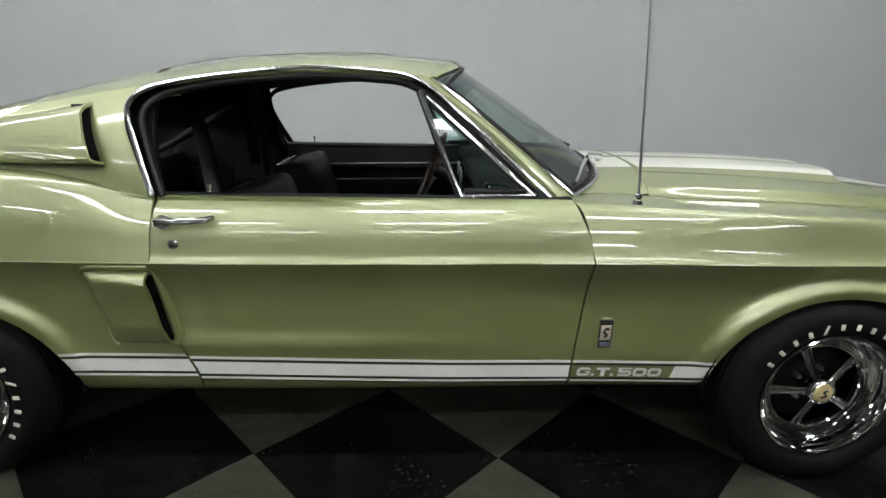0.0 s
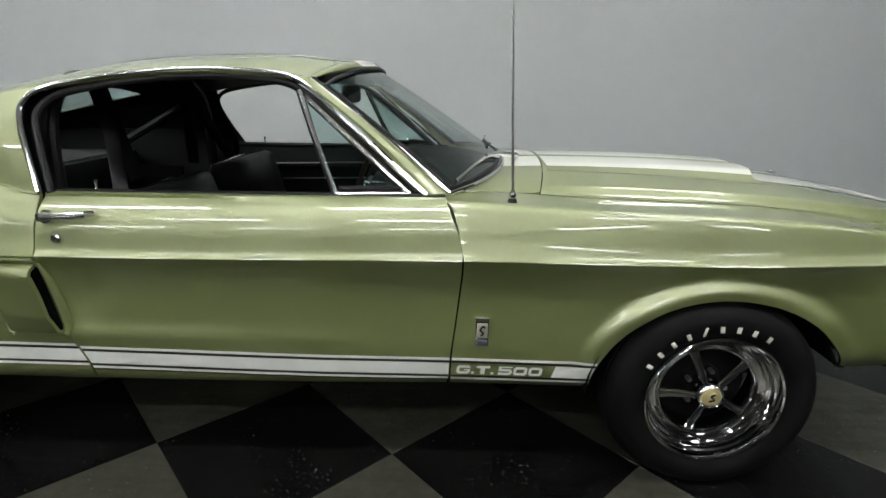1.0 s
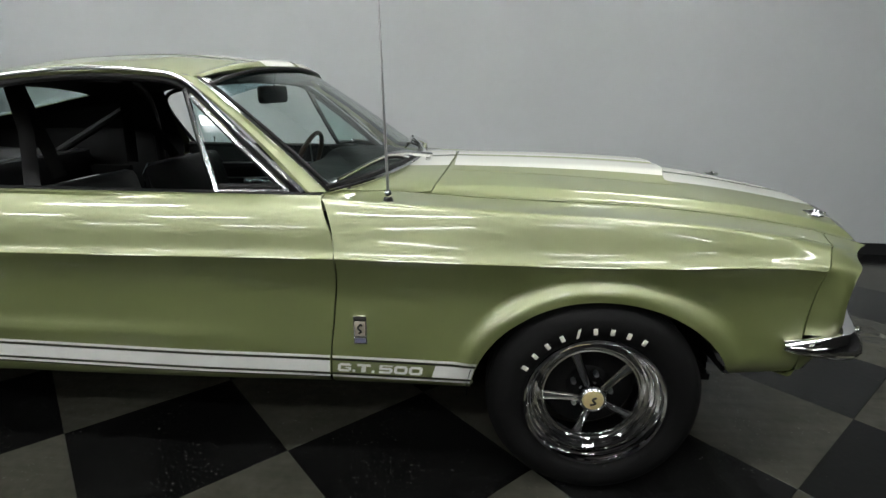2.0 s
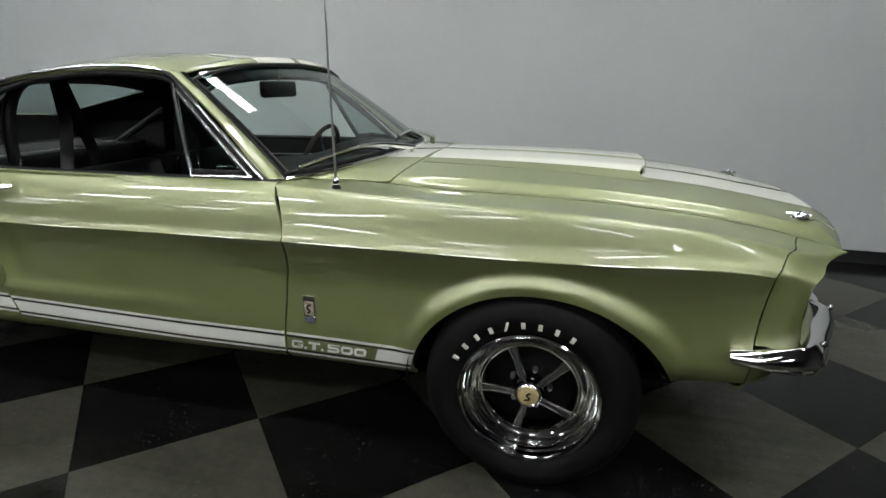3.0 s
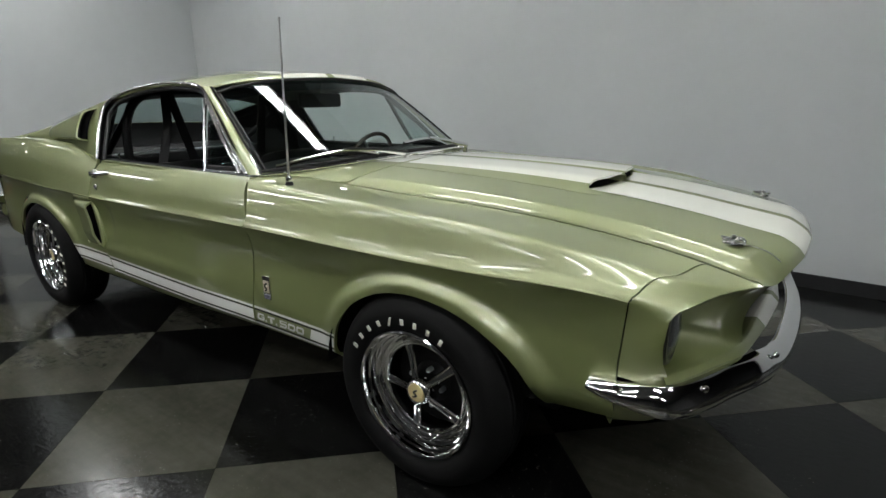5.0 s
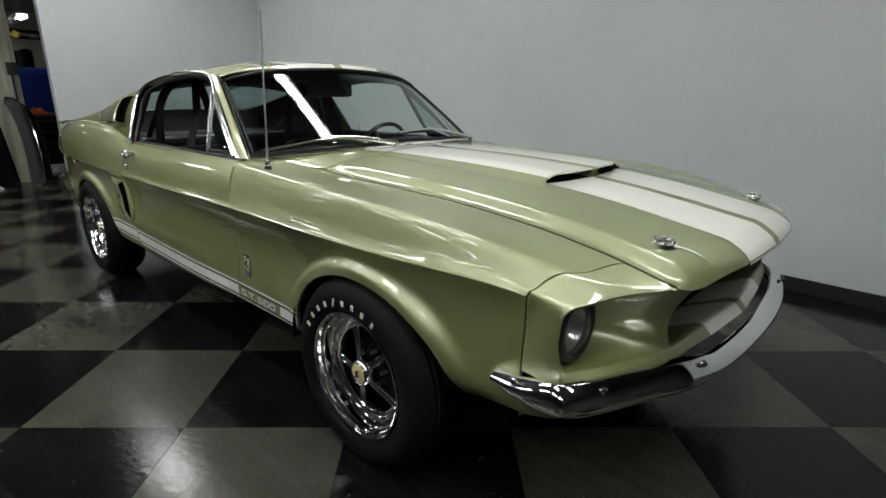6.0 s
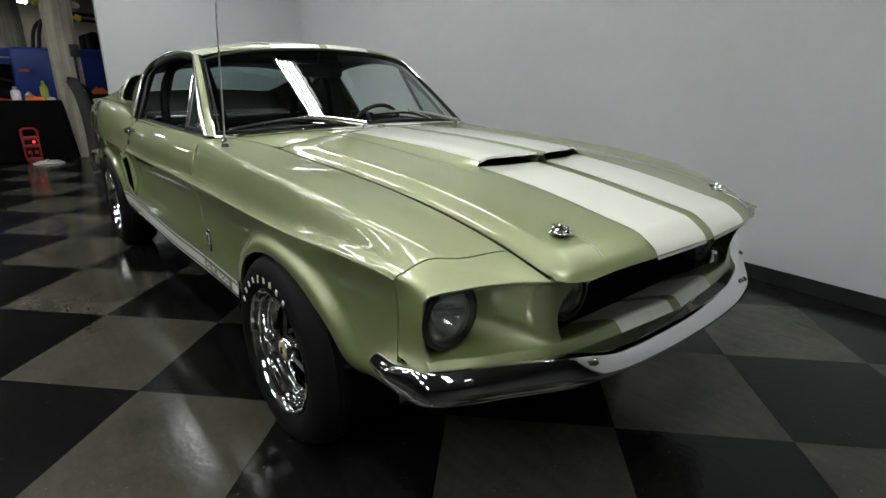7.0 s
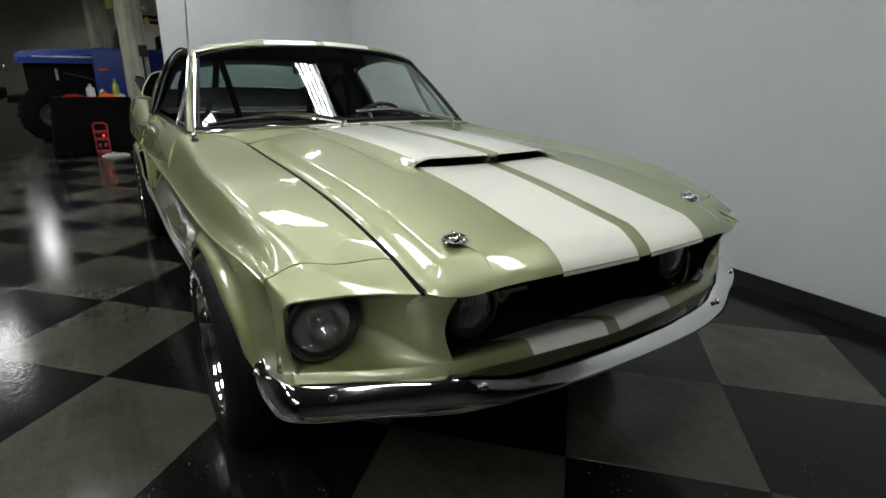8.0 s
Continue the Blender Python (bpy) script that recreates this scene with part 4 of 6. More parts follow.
def lamp(at, r, name, label, bowl):
    """A round sealed-beam lamp that looks forward: bezel, bowl, fluted lens."""
    x, y, z = at
    bm = bmesh.new()
    lathe(bm, [(r + 0.013, -0.06), (r + 0.017, -0.006), (r + 0.016, 0.004), (r + 0.012, 0.008), (r + 0.003, 0.009), (r, 0.0), (r - 0.002, -0.012)], at, "x", 40)
    head = part(name, bm, RING, car, label)
    bm = bmesh.new()
    lathe(bm, [(r, -0.01), (r * 0.8, -0.035), (r * 0.45, -0.055), (0.012, -0.062), (0.0, -0.062)], at, "x", 32)
    part("reflector", bm, bowl, head, "silvery reflector bowl")
    bm = bmesh.new()
    lathe(bm, [(r, 0.0), (r * 0.86, 0.009), (r * 0.6, 0.016), (r * 0.3, 0.020), (0.0, 0.021)], at, "x", 40)
    part("lens", bm, LENS, head, "clear domed glass lens")
    bm = bmesh.new()
    for j in range(-4, 5):
        yy = j * r * 0.19
        h = math.sqrt(max(0, (r * 0.95) ** 2 - yy * yy))
        tube(bm, [(x + 0.001 + 0.014 * (1 - (yy / r) ** 2 - (q / r) ** 2), y + yy, z + q) for q in lin(-h, h, 7)], 0.0011, 5)
    part("lens_flutes", bm, LENS, head)
    bm = bmesh.new()
    bmesh.ops.create_uvsphere(bm, u_segments=16, v_segments=8, radius=r * 0.16, matrix=Matrix.Translation((x - 0.03, y, z)))
    part("bulb_shield", bm, CHROME, head)
    return head


for k in (-1, 1):
    lamp((0.682, k * 0.695, 0.654), 0.066, "headlamp", "round headlamp set deep in its green surround", REFLECTOR)
    lamp((0.768, k * 0.372, 0.652), 0.056, "driving_lamp", "round driving lamp at the edge of the grille", DIM_REFLECTOR)

BUMPER = [(0.525, 0.804), (0.60, 0.815), (0.67, 0.813), (0.712, 0.799), (0.742, 0.766), (0.774, 0.706), (0.815, 0.612), (0.861, 0.515), (0.886, 0.44), (0.911, 0.30), (0.924, 0.15), (0.928, 0.0)]
plan = [(x, -y, 0) for x, y in BUMPER] + [(x, y, 0) for x, y in BUMPER[-2::-1]]
bm = bmesh.new()
rows = []
FACE = ((-0.020, 0.490), (0.000, 0.4845), (0.012, 0.4835), (0.0185, 0.486), (0.0205, 0.491), (0.0155, 0.501), (0.0080, 0.509), (-0.001, 0.5155), (-0.011, 0.5205), (-0.0175, 0.523), (-0.021, 0.5235))
for t in lin(0, 1, 161):
    p, q = crom(plan, t), crom(plan, min(1, t + 0.004)) - crom(plan, max(0, t - 0.004))
    out = Vector((q.y, -q.x, 0)).normalized()
    s = abs(p.y)
    wide = ease((s - 0.46) / 0.10)
    tall = 1 + 0.80 * ease((s - 0.30) / 0.22) * (1 if s < 0.7 else 1 - 0.5 * ease((0.72 - p.x) / 0.18))
    deep = 0.014 + wide * (0.024 if p.x < 0.70 else max(0.0, (p.x - LIP_FRONT(min(0.768, s))) * abs(out.x) - 0.012))
    end = 0.35 + 0.30 * math.sqrt(max(0, min(1, (p.x - 0.520) / 0.04))) + 0.35 * ease((p.x - 0.54) / 0.17) if s > 0.7 else 1
    crest = 0.4835 + 0.041 * tall
    lift = 0.006 * (1 - ease(s / 0.6))
    round_in = ease((s - 0.42) / 0.26)
    row = []
    for d, z in FACE:
        f = (z - 0.4835) / 0.040
        d += 0.6 * ease((s - 0.28) / 0.34) * max(0, 0.0205 - d) * min(1, max(0, f))
        d *= 1 - 0.55 * ease((0.75 - p.x) / 0.08) if s > 0.7 else 1
        d -= round_in * (0.030 * max(0, f - 0.25) ** 2 + 0.010 * max(0, 0.3 - f))
        row.append(p + out * d + Vector((0, 0, 0.520 + lift + (0.4835 + (z - 0.4835) * tall - 0.520) * end)))
    row += [p - out * max(0.026 + 0.012 * round_in, deep * 0.6) + Vector((0, 0, 0.520 + lift + (crest - 0.521 - 0.006 * wide) * end)), p - out * max(0.030 + 0.014 * round_in, deep) + Vector((0, 0, 0.520 + lift + (crest - 0.526 - 0.016 * wide) * end)),
            p - out * max(0.031 + 0.014 * round_in, deep + 0.003) + Vector((0, 0, 0.520 + 0.004 * end))]
    rows.append(row)
grid(bm, rows)
facing(bm, (0.3, 0, 1))
bumper = part("front_bumper", bm, CHROME, car, "slim chrome bumper blade with round bolt heads", sharp=50)
for k in (-1, 1):
    for x, y in ((0.774, 0.716), (0.898, 0.428), (0.60, 0.822)):
        bm = bmesh.new()
        d = Vector((1, 0.5 * k, 0)).normalized() if y < 0.8 else Vector((0, k, 0))
        m = Matrix.Translation((x, k * y, 0.538)) @ d.to_track_quat("Z", "Y").to_matrix().to_4x4()
        bmesh.ops.create_uvsphere(bm, u_segments=14, v_segments=8, radius=0.010, matrix=m @ Matrix.Diagonal((1, 1, 0.7, 1)))
        part("bumper_bolt", bm, CHROME, bumper)

bm = bmesh.new()
rows = []
for t in lin(0, 1, 61):
    p = crom([(0.588, -0.772, 0), (0.640, -0.752, 0), (0.69, -0.690, 0), (0.75, -0.52, 0), (0.78, -0.28, 0), (0.79, 0, 0), (0.78, 0.28, 0), (0.75, 0.52, 0), (0.69, 0.690, 0), (0.640, 0.752, 0), (0.588, 0.772, 0)], t)
    inward = Vector((-1, -(2 * t - 1) * 1.2, 0)) * (1 - 0.9 * abs(2 * t - 1) ** 6)
    rows.append([p - inward * dx + Vector((0, 0, z + (0.40 - 0.36) * abs(2 * t - 1) ** 3 * max(0, (0.525 - z) / 0.17))) for dx, z in ((-0.01, 0.525), (0.0, 0.50), (-0.004, 0.44), (-0.02, 0.395), (-0.06, 0.365), (-0.12, 0.355))])
grid(bm, rows)
facing(bm, (1, 0, -0.2))
part("front_valance", bm, PAINT, car, "lime green valance under the bumper")

# ---- underbody, wheel wells, tail ----
def dark_panel(name, lo, hi, label=""):
    bm = bmesh.new()
    box(bm, lo, hi)
    return part(name, bm, GAP, car, label, weld=False)


dark_panel("floor_pan", (-3.6, -0.66, 0.315), (0.40, 0.66, 0.335), "black underbody")
dark_panel("firewall", (-0.93, -0.66, 0.335), (-0.90, 0.66, 0.86))
dark_panel("rear_bulkhead", (-3.62, -0.66, 0.335), (-3.60, 0.66, 0.90))
dark_panel("radiator_support", (0.44, -0.52, 0.34), (0.66, 0.52, 0.55))
for x, k in ((0.0, -1), (0.0, 1), (AXLE_R, -1), (AXLE_R, 1)):
    lo, hi = sorted((k * 0.50, k * 0.52))
    dark_panel("inner_fender", (x - 0.45, lo, 0.25), (x + 0.45, hi, 0.80))


def well(cx, rx):
    def make(bm, k):
        rows = []
        for t in lin(-8, 188, 30):
            c, s = math.cos(radians(t)), math.sin(radians(t))
            z = 0.30 + (rx * 0.94) * s
            rows.append([Vector((cx + (rx + 0.012) * c, k * y, max(z + 0.006, 0.42 if c > 0.8 and cx == 0 else 0.31))) for y in (0.51, 0.70, 0.80 if cx == 0 and c > 0.8 else 0.812)])
        grid(bm, rows)
    return make


for cx, rx in ((0.0, 0.375), (AXLE_R, 0.41)):
    paired("wheel_well", well(cx, rx), GAP, "black wheel well", depth=0)

bm = bmesh.new()
rows = []
for s in lin(-0.70, 0.70, 41):
    a = abs(s) / 0.70
    e = a ** 6 * 0.02
    top = 0.970 - 0.038 * a ** 4
    rows.append([Vector((x + e, s, z)) for x, z in ((-3.70, 0.36), (-3.74, 0.46), (-3.735, 0.62), (-3.71, 0.76), (-3.715, top - 0.05), (-3.735, top - 0.008), (-3.72, top), (-3.60, top - 0.004))])
grid(bm, rows)
facing(bm, (-1, 0, 0))
part("tail_panel", bm, PAINT, car, "lime green tail with a lipped spoiler")
bm = bmesh.new()
plan = [(-3.42, -0.80, 0.47), (-3.60, -0.80, 0.47), (-3.74, -0.77, 0.47), (-3.80, -0.68, 0.47), (-3.83, -0.3, 0.47), (-3.83, 0.3, 0.47), (-3.80, 0.68, 0.47), (-3.74, 0.77, 0.47), (-3.60, 0.80, 0.47), (-3.42, 0.80, 0.47)]
blade(bm, [crom(plan, t) for t in lin(1, 0, 50)], [(-0.012, 0.0), (0.004, 0.004), (0.012, 0.025), (0.012, 0.055), (0.004, 0.076), (-0.012, 0.08)])
bmesh.ops.recalc_face_normals(bm, faces=bm.faces[:])
part("rear_bumper", bm, CHROME, car, "chrome rear bumper")

bm = bmesh.new()
grid(bm, [[Vector((x, s, roof_z(x, s) - 0.004)) for s in lin(-0.525, 0.525, 15)] for x in lin(-3.15, -2.41, 14)])
facing(bm, (0, 0, 1))
rear_glass = part("rear_window", bm, GLASS, car, "large sloping tinted rear window")
rear_glass.visible_shadow = False

bm = bmesh.new()
grid(bm, [[Vector((x, s, z)) for x, z in ((-3.128, roof_z(-3.128, s) - 0.010), (-3.132, 0.95), (-3.10, 0.88), (-2.75, 0.86), (-2.70, 0.60))] for s in lin(-0.60, 0.60, 13)])
facing(bm, (1, 0, 1))
part("package_shelf", bm, VINYL, car, "black shelf and trim behind the rear seat")

# ---- window frames ----
def a_pillar(bm, k):
    rows = []
    for v in lin(0, 1, 18):
        a = windshield_at(k, v) + Vector((-0.004, 0, 0))
        b = Vector((-0.890, k * 0.702, 0.909)).lerp(Vector((-1.300, k * 0.592, 1.249)), v) + 0.020 * math.sin(math.pi * v) * Vector((0.4, k * 0.2, 0.8))
        rows.append([a, a.lerp(b, 0.3) + Vector((0.002, k * 0.008, 0.004)), a.lerp(b, 0.7) + Vector((0.0, k * 0.010, 0.003)), b])
    grid(bm, rows)


paired("windshield_pillar", a_pillar, PAINT, "lime green windshield pillar", depth=0.02, ref=lambda k: (0.4, k, 0.3))

FRAME = [(-0.890, 0.704, 0.910), (-1.00, 0.680, 1.005), (-1.15, 0.643, 1.135), (-1.285, 0.602, 1.238), (-1.42, 0.601, 1.263), (-1.62, 0.604, 1.267), (-1.85, 0.608, 1.246),
         (-2.02, 0.613, 1.217), (-2.092, 0.621, 1.192), (-2.122, 0.643, 1.152), (-2.114, 0.668, 1.105), (-2.090, 0.695, 1.045), (-2.058, 0.728, 0.965), (-2.035, 0.750, 0.910)]


def framed(points, k, shift=(0, 0, 0)):
    return [Vector((x + shift[0], k * (s + shift[1]), z + shift[2])) for x, s, z in points]


for k in (-1, 1):
    bm = bmesh.new()
    curve = [crom(framed(FRAME, k, (0, 0.003, 0)), t) for t in lin(0, 1, 90)]
    tube(bm, curve, [0.0060 + 0.003 * max(0, min(1, (-1.95 - q.x) / 0.08)) if q.z > 1.0 or q.x < -1.5 else 0.0095 for q in curve], 8)
    trim = part("window_trim", bm, TRIM, car, "chrome moulding round the side window")
    bm = bmesh.new()
    inner = [(-0.925, 0.690, 0.905), (-1.15, 0.630, 1.112), (-1.295, 0.590, 1.216), (-1.42, 0.588, 1.238), (-1.62, 0.590, 1.243), (-1.85, 0.594, 1.222), (-2.01, 0.600, 1.192),
             (-2.070, 0.612, 1.162), (-2.090, 0.640, 1.115), (-2.062, 0.680, 1.02), (-2.012, 0.735, 0.905)]
    tube(bm, framed(inner, k), 0.011, 8, smooth=70, flat=0.8)
    part("window_seal", bm, BLACK, trim, "black rubber window seal")
    # vent window
    bm = bmesh.new()
    tube(bm, framed([(-1.158, 0.712, 0.902), (-1.222, 0.655, 1.05), (-1.283, 0.594, 1.205)], k), 0.0125, 8, smooth=12, flat=0.7)
    vent = part("vent_window", bm, TRIM, car, "small triangular vent window in a chrome frame")
    bm = bmesh.new()
    tube(bm, framed([(-0.945, 0.698, 0.918), (-1.10, 0.660, 1.052), (-1.262, 0.603, 1.190)], k), 0.0085, 8, smooth=12)
    tube(bm, framed([(-0.935, 0.700, 0.915), (-1.155, 0.712, 0.912)], k), 0.0085, 8)
    part("vent_frame", bm, TRIM, vent)
    bm = bmesh.new()
    tube(bm, framed([(-0.965, 0.695, 0.928), (-1.11, 0.656, 1.055), (-1.25, 0.606, 1.172)], k), 0.008, 8, smooth=12)
    tube(bm, framed([(-0.965, 0.697, 0.928), (-1.15, 0.706, 0.926)], k), 0.009, 8)
    part("vent_seal", bm, BLACK, vent)
    bm = bmesh.new()
    bm.faces.new([bm.verts.new(p) for p in framed([(-0.955, 0.682, 0.922), (-1.155, 0.690, 0.915), (-1.272, 0.594, 1.192)], k)])
    facing(bm, (0, k, 0))
    pane = part("pane", bm, GLASS, vent, "tinted glass")
    pane.visible_shadow = False
    bm = bmesh.new()
    lathe(bm, [(0.010, 0), (0.010, 0.012), (0.006, 0.016), (0, 0.016)], (-1.075, k * 0.682, 0.938), "y", 12, k=-k)
    tube(bm, framed([(-1.075, 0.672, 0.938), (-1.045, 0.668, 0.942), (-1.01, 0.668, 0.936)], k), [0.005, 0.006, 0.004], 8)
    part("latch", bm, CHROME, vent, "chrome vent latch")
    # lock knob on the door sill
    bm = bmesh.new()
    lathe(bm, [(0.0035, 0), (0.0035, 0.03), (0.006, 0.034), (0.006, 0.040), (0, 0.042)], (-1.885, k * 0.715, 0.903), "z", 10)
    part("lock_knob", bm, CHROME, doors[0 if k < 0 else 1], "chrome lock knob")


# ---- scoops on the pillar and the quarter ----
def pillar_s(x, z):
    t = (z - VALLEY_Z(x)) / (RAIL_Z(x) - VALLEY_Z(x))
    return VALLEY_S(x) + (RAIL_S(x) - VALLEY_S(x)) * t + 0.028 * math.sin(math.pi * max(0, min(1, t)))


def pillar_scoop_at(a, b, grow=1.0):
    """a: 0 at the opening to 1 behind, b: 0 at the top to 1 at the bottom."""
    top, low = 1.160 - 0.092 * a, 0.992 - 0.004 * a
    z = top + (low - top) * b
    x = -2.232 + 0.062 * b - 0.50 * a
    bulge = 0.060 * (1 - a) ** 0.8 * min(1, math.sin(math.pi * b) * 2.6) ** 0.5 if 0 < b < 1 else 0
    return x, pillar_s(x, z) + 0.0015 + bulge * grow, z


def pillar_scoop(bm, k):
    grid(bm, [[Vector((x, k * s, z)) for x, s, z in (pillar_scoop_at(a, b) for b in lin(0, 1, 22))] for a in lin(0, 1, 26)])


def pillar_mouth(bm, k):
    rows = []
    for b in lin(0.03, 0.97, 14):
        x, s, z = pillar_scoop_at(0, b, 0.90)
        rows.append([Vector((x - 0.012, k * s, z)), Vector((x - 0.05, k * (pillar_s(x, z) + 0.02), z)), Vector((x - 0.006, k * (pillar_s(x, z) + 0.003), z))])
    grid(bm, rows)


paired("pillar_scoop", pillar_scoop, PAINT, "lime green air scoop on the sail panel", depth=0.008, ref=lambda k: (0, k, 0.2))
paired("scoop_mouth", pillar_mouth, GAP, "black mouth of the sail panel scoop", depth=0)


def side_scoop_at(a, b, grow=1.0):
    z = 0.706 + (0.480 - 0.706) * b
    front, back = -2.046 + 0.040 * b, -2.230 + 0.052 * b
    x = front + (back - front) * a
    edge = min(1, 9 * b, 3.5 * (1 - b)) ** 0.5
    rise = (0.046 - 0.026 * a) * edge * min(1, (1 - a) * 7) ** 0.5
    return x, side_s(x, z) + 0.001 + rise * grow, z


def side_scoop(bm, k):
    grid(bm, [[Vector((x, k * s, z)) for x, s, z in (side_scoop_at(a, b) for b in lin(0, 1, 26))] for a in lin(0, 1, 26)])


def side_mouth(bm, k):
    rows = []
    for b in lin(0.04, 0.97, 16):
        x, s, z = side_scoop_at(0, b, 0.85)
        rows.append([Vector((x - 0.01, k * s, z)), Vector((x - 0.035, k * (side_s(x, z) + 0.004), z)), Vector((x + 0.016, k * (side_s(x, z) + 0.0025), z))])
    grid(bm, rows)


def side_frame(bm, k):
    tube(bm, [Vector((x, k * (side_s(x, z) + 0.004), z)) for x, z in ((-2.030, 0.712), (-2.018, 0.66), (-2.000, 0.57), (-1.986, 0.505), (-1.992, 0.484), (-2.012, 0.480))], [0.004, 0.012, 0.016, 0.015, 0.012, 0.006] , 8)


paired("side_scoop", side_scoop, PAINT, "lime green brake scoop ahead of the rear wheel", depth=0.010)
paired("scoop_mouth", side_mouth, GAP, "black slot of the side scoop", depth=0)
for k in (-1, 1):
    bm = bmesh.new()
    side_frame(bm, k)
    part("scoop_rim", bm, PAINT, car, "lime green rim of the side scoop")


# ---- side stripes and lettering ----
def stripe_top(x):
    return 0.436 - 0.012 * (x + 1.97) + (0.008 if x < -1.97 else 0)


def arch_edge(cx, rx, rz, cz, z, side):
    return cx + side * rx * math.sqrt(max(0, 1 - ((z - cz) / rz) ** 2))


for k in (-1, 1):
    for drop0, drop1, gap, ink in ((0.0, 0.009, False, VINYL_WHITE), (0.010, 0.0175, False, PINLINE), (0.0185, 0.060, True, VINYL_WHITE), (0.061, 0.068, False, PINLINE), (0.069, 0.077, False, VINYL_WHITE), (0.078, 0.0815, None, PINLINE)):
        runs = [("quarter", lambda z: arch_edge(*ARCHES[1], z, 1) + 0.003, lambda z: DOOR_REAR(z) - 0.004), ("door", lambda z: DOOR_REAR(z) + 0.004, lambda z: DOOR_FRONT(z) - 0.004)]
        if gap is not None:
            runs.append(("fender", (lambda z: -0.478 + (z - 0.41) * 0.3) if gap else (lambda z: DOOR_FRONT(z) + 0.004), lambda z: arch_edge(*ARCHES[0], z, -1) - 0.003))
        else:
            runs = runs[1:]
        for where, x0, x1 in runs:
            bm = bmesh.new()
            rows = []
            for d in lin(drop0, drop1, 6):
                mid = {"quarter": -2.1, "door": -1.5, "fender": -0.5}[where]
                a, b = x0(stripe_top(mid if where != "door" else -1.95) - d), x1(stripe_top(mid if where != "door" else -0.82) - d)
                row = []
                for x in lin(a, b, 70):
                    z = stripe_top(min(x, -1.98) if where == "quarter" else max(x, -1.969)) - d
                    row.append(Vector((x, k * (side_s(x, z) + 0.0022), z)))
                rows.append(row)
            grid(bm, rows)
            facing(bm, (0, k, 0))
            part("side_stripe" if ink == VINYL_WHITE else "pinstripe", bm, ink, car, "white rocker stripe" if ink == VINYL_WHITE else "dark pinstripe between the white ones")

GLYPHS = {
    "G": ("011111110", "111111111", "110000000", "110001111", "110000011", "111111111", "011111110"),
    "T": ("111111111", "111111111", "000111000", "000111000", "000111000", "000111000", "000111000"),
    ".": ("00", "00", "00", "00", "00", "11", "11"),
    "5": ("111111111", "110000000", "111111110", "111111111", "000000011", "111111111", "111111110"),
    "0": ("011111110", "111111111", "110000011", "110000011", "110000011", "111111111", "011111110")}
column_at = 0
CELL, ROW, TEXT_X = 0.00465, 0.0043, -0.785
for char in "G.T. 500":
    if char == " ":
        column_at += 2
        continue
    bm = bmesh.new()
    corners = {}
    for r, line in enumerate(GLYPHS[char]):
        for c, on in enumerate(line):
            if on == "1":
                q = []
                for dc, dr in ((0, 0), (1, 0), (1, 1), (0, 1)):
                    key = (c + dc, r + dr)
                    if key not in corners:
                        down = (r + dr) * ROW
                        x = TEXT_X + (column_at + c + dc) * CELL - 0.15 * down
                        z = stripe_top(x) - 0.0255 - down
                        corners[key] = bm.verts.new((x, -(side_s(x, z) + 0.003), z))
                    q.append(corners[key])
                bm.faces.new(q)
    facing(bm, (0, -1, 0))
    part("letter", bm, VINYL_WHITE, car, "white squared character in the rocker stripe")
    column_at += len(GLYPHS[char][0]) + 1

# rolled crease along the body side
for k in (-1, 1):
    for x0, x1 in ((-3.66, -2.040), (-2.030, -0.780), (-0.772, 0.598)):
        bm = bmesh.new()
        tube(bm, [Vector((x, k * (W(x) - 0.0028), ZC(x) - 0.0005)) for x in lin(x0, x1, 50)], 0.0038, 8)
        part("body_crease", bm, PAINT, car)
    bm = bmesh.new()
    tube(bm, [Vector((x, k * (side_s(x, z) + 0.001), z)) for x, z in ((-2.165, 0.474), (-2.182, 0.490), (-2.200, 0.570), (-2.222, 0.655), (-2.232, 0.696), (-2.220, 0.716), (-2.190, 0.722), (-2.12, 0.723), (-2.042, 0.722))], 0.006, 8, smooth=40)
    part("scoop_ledge", bm, PAINT, car)

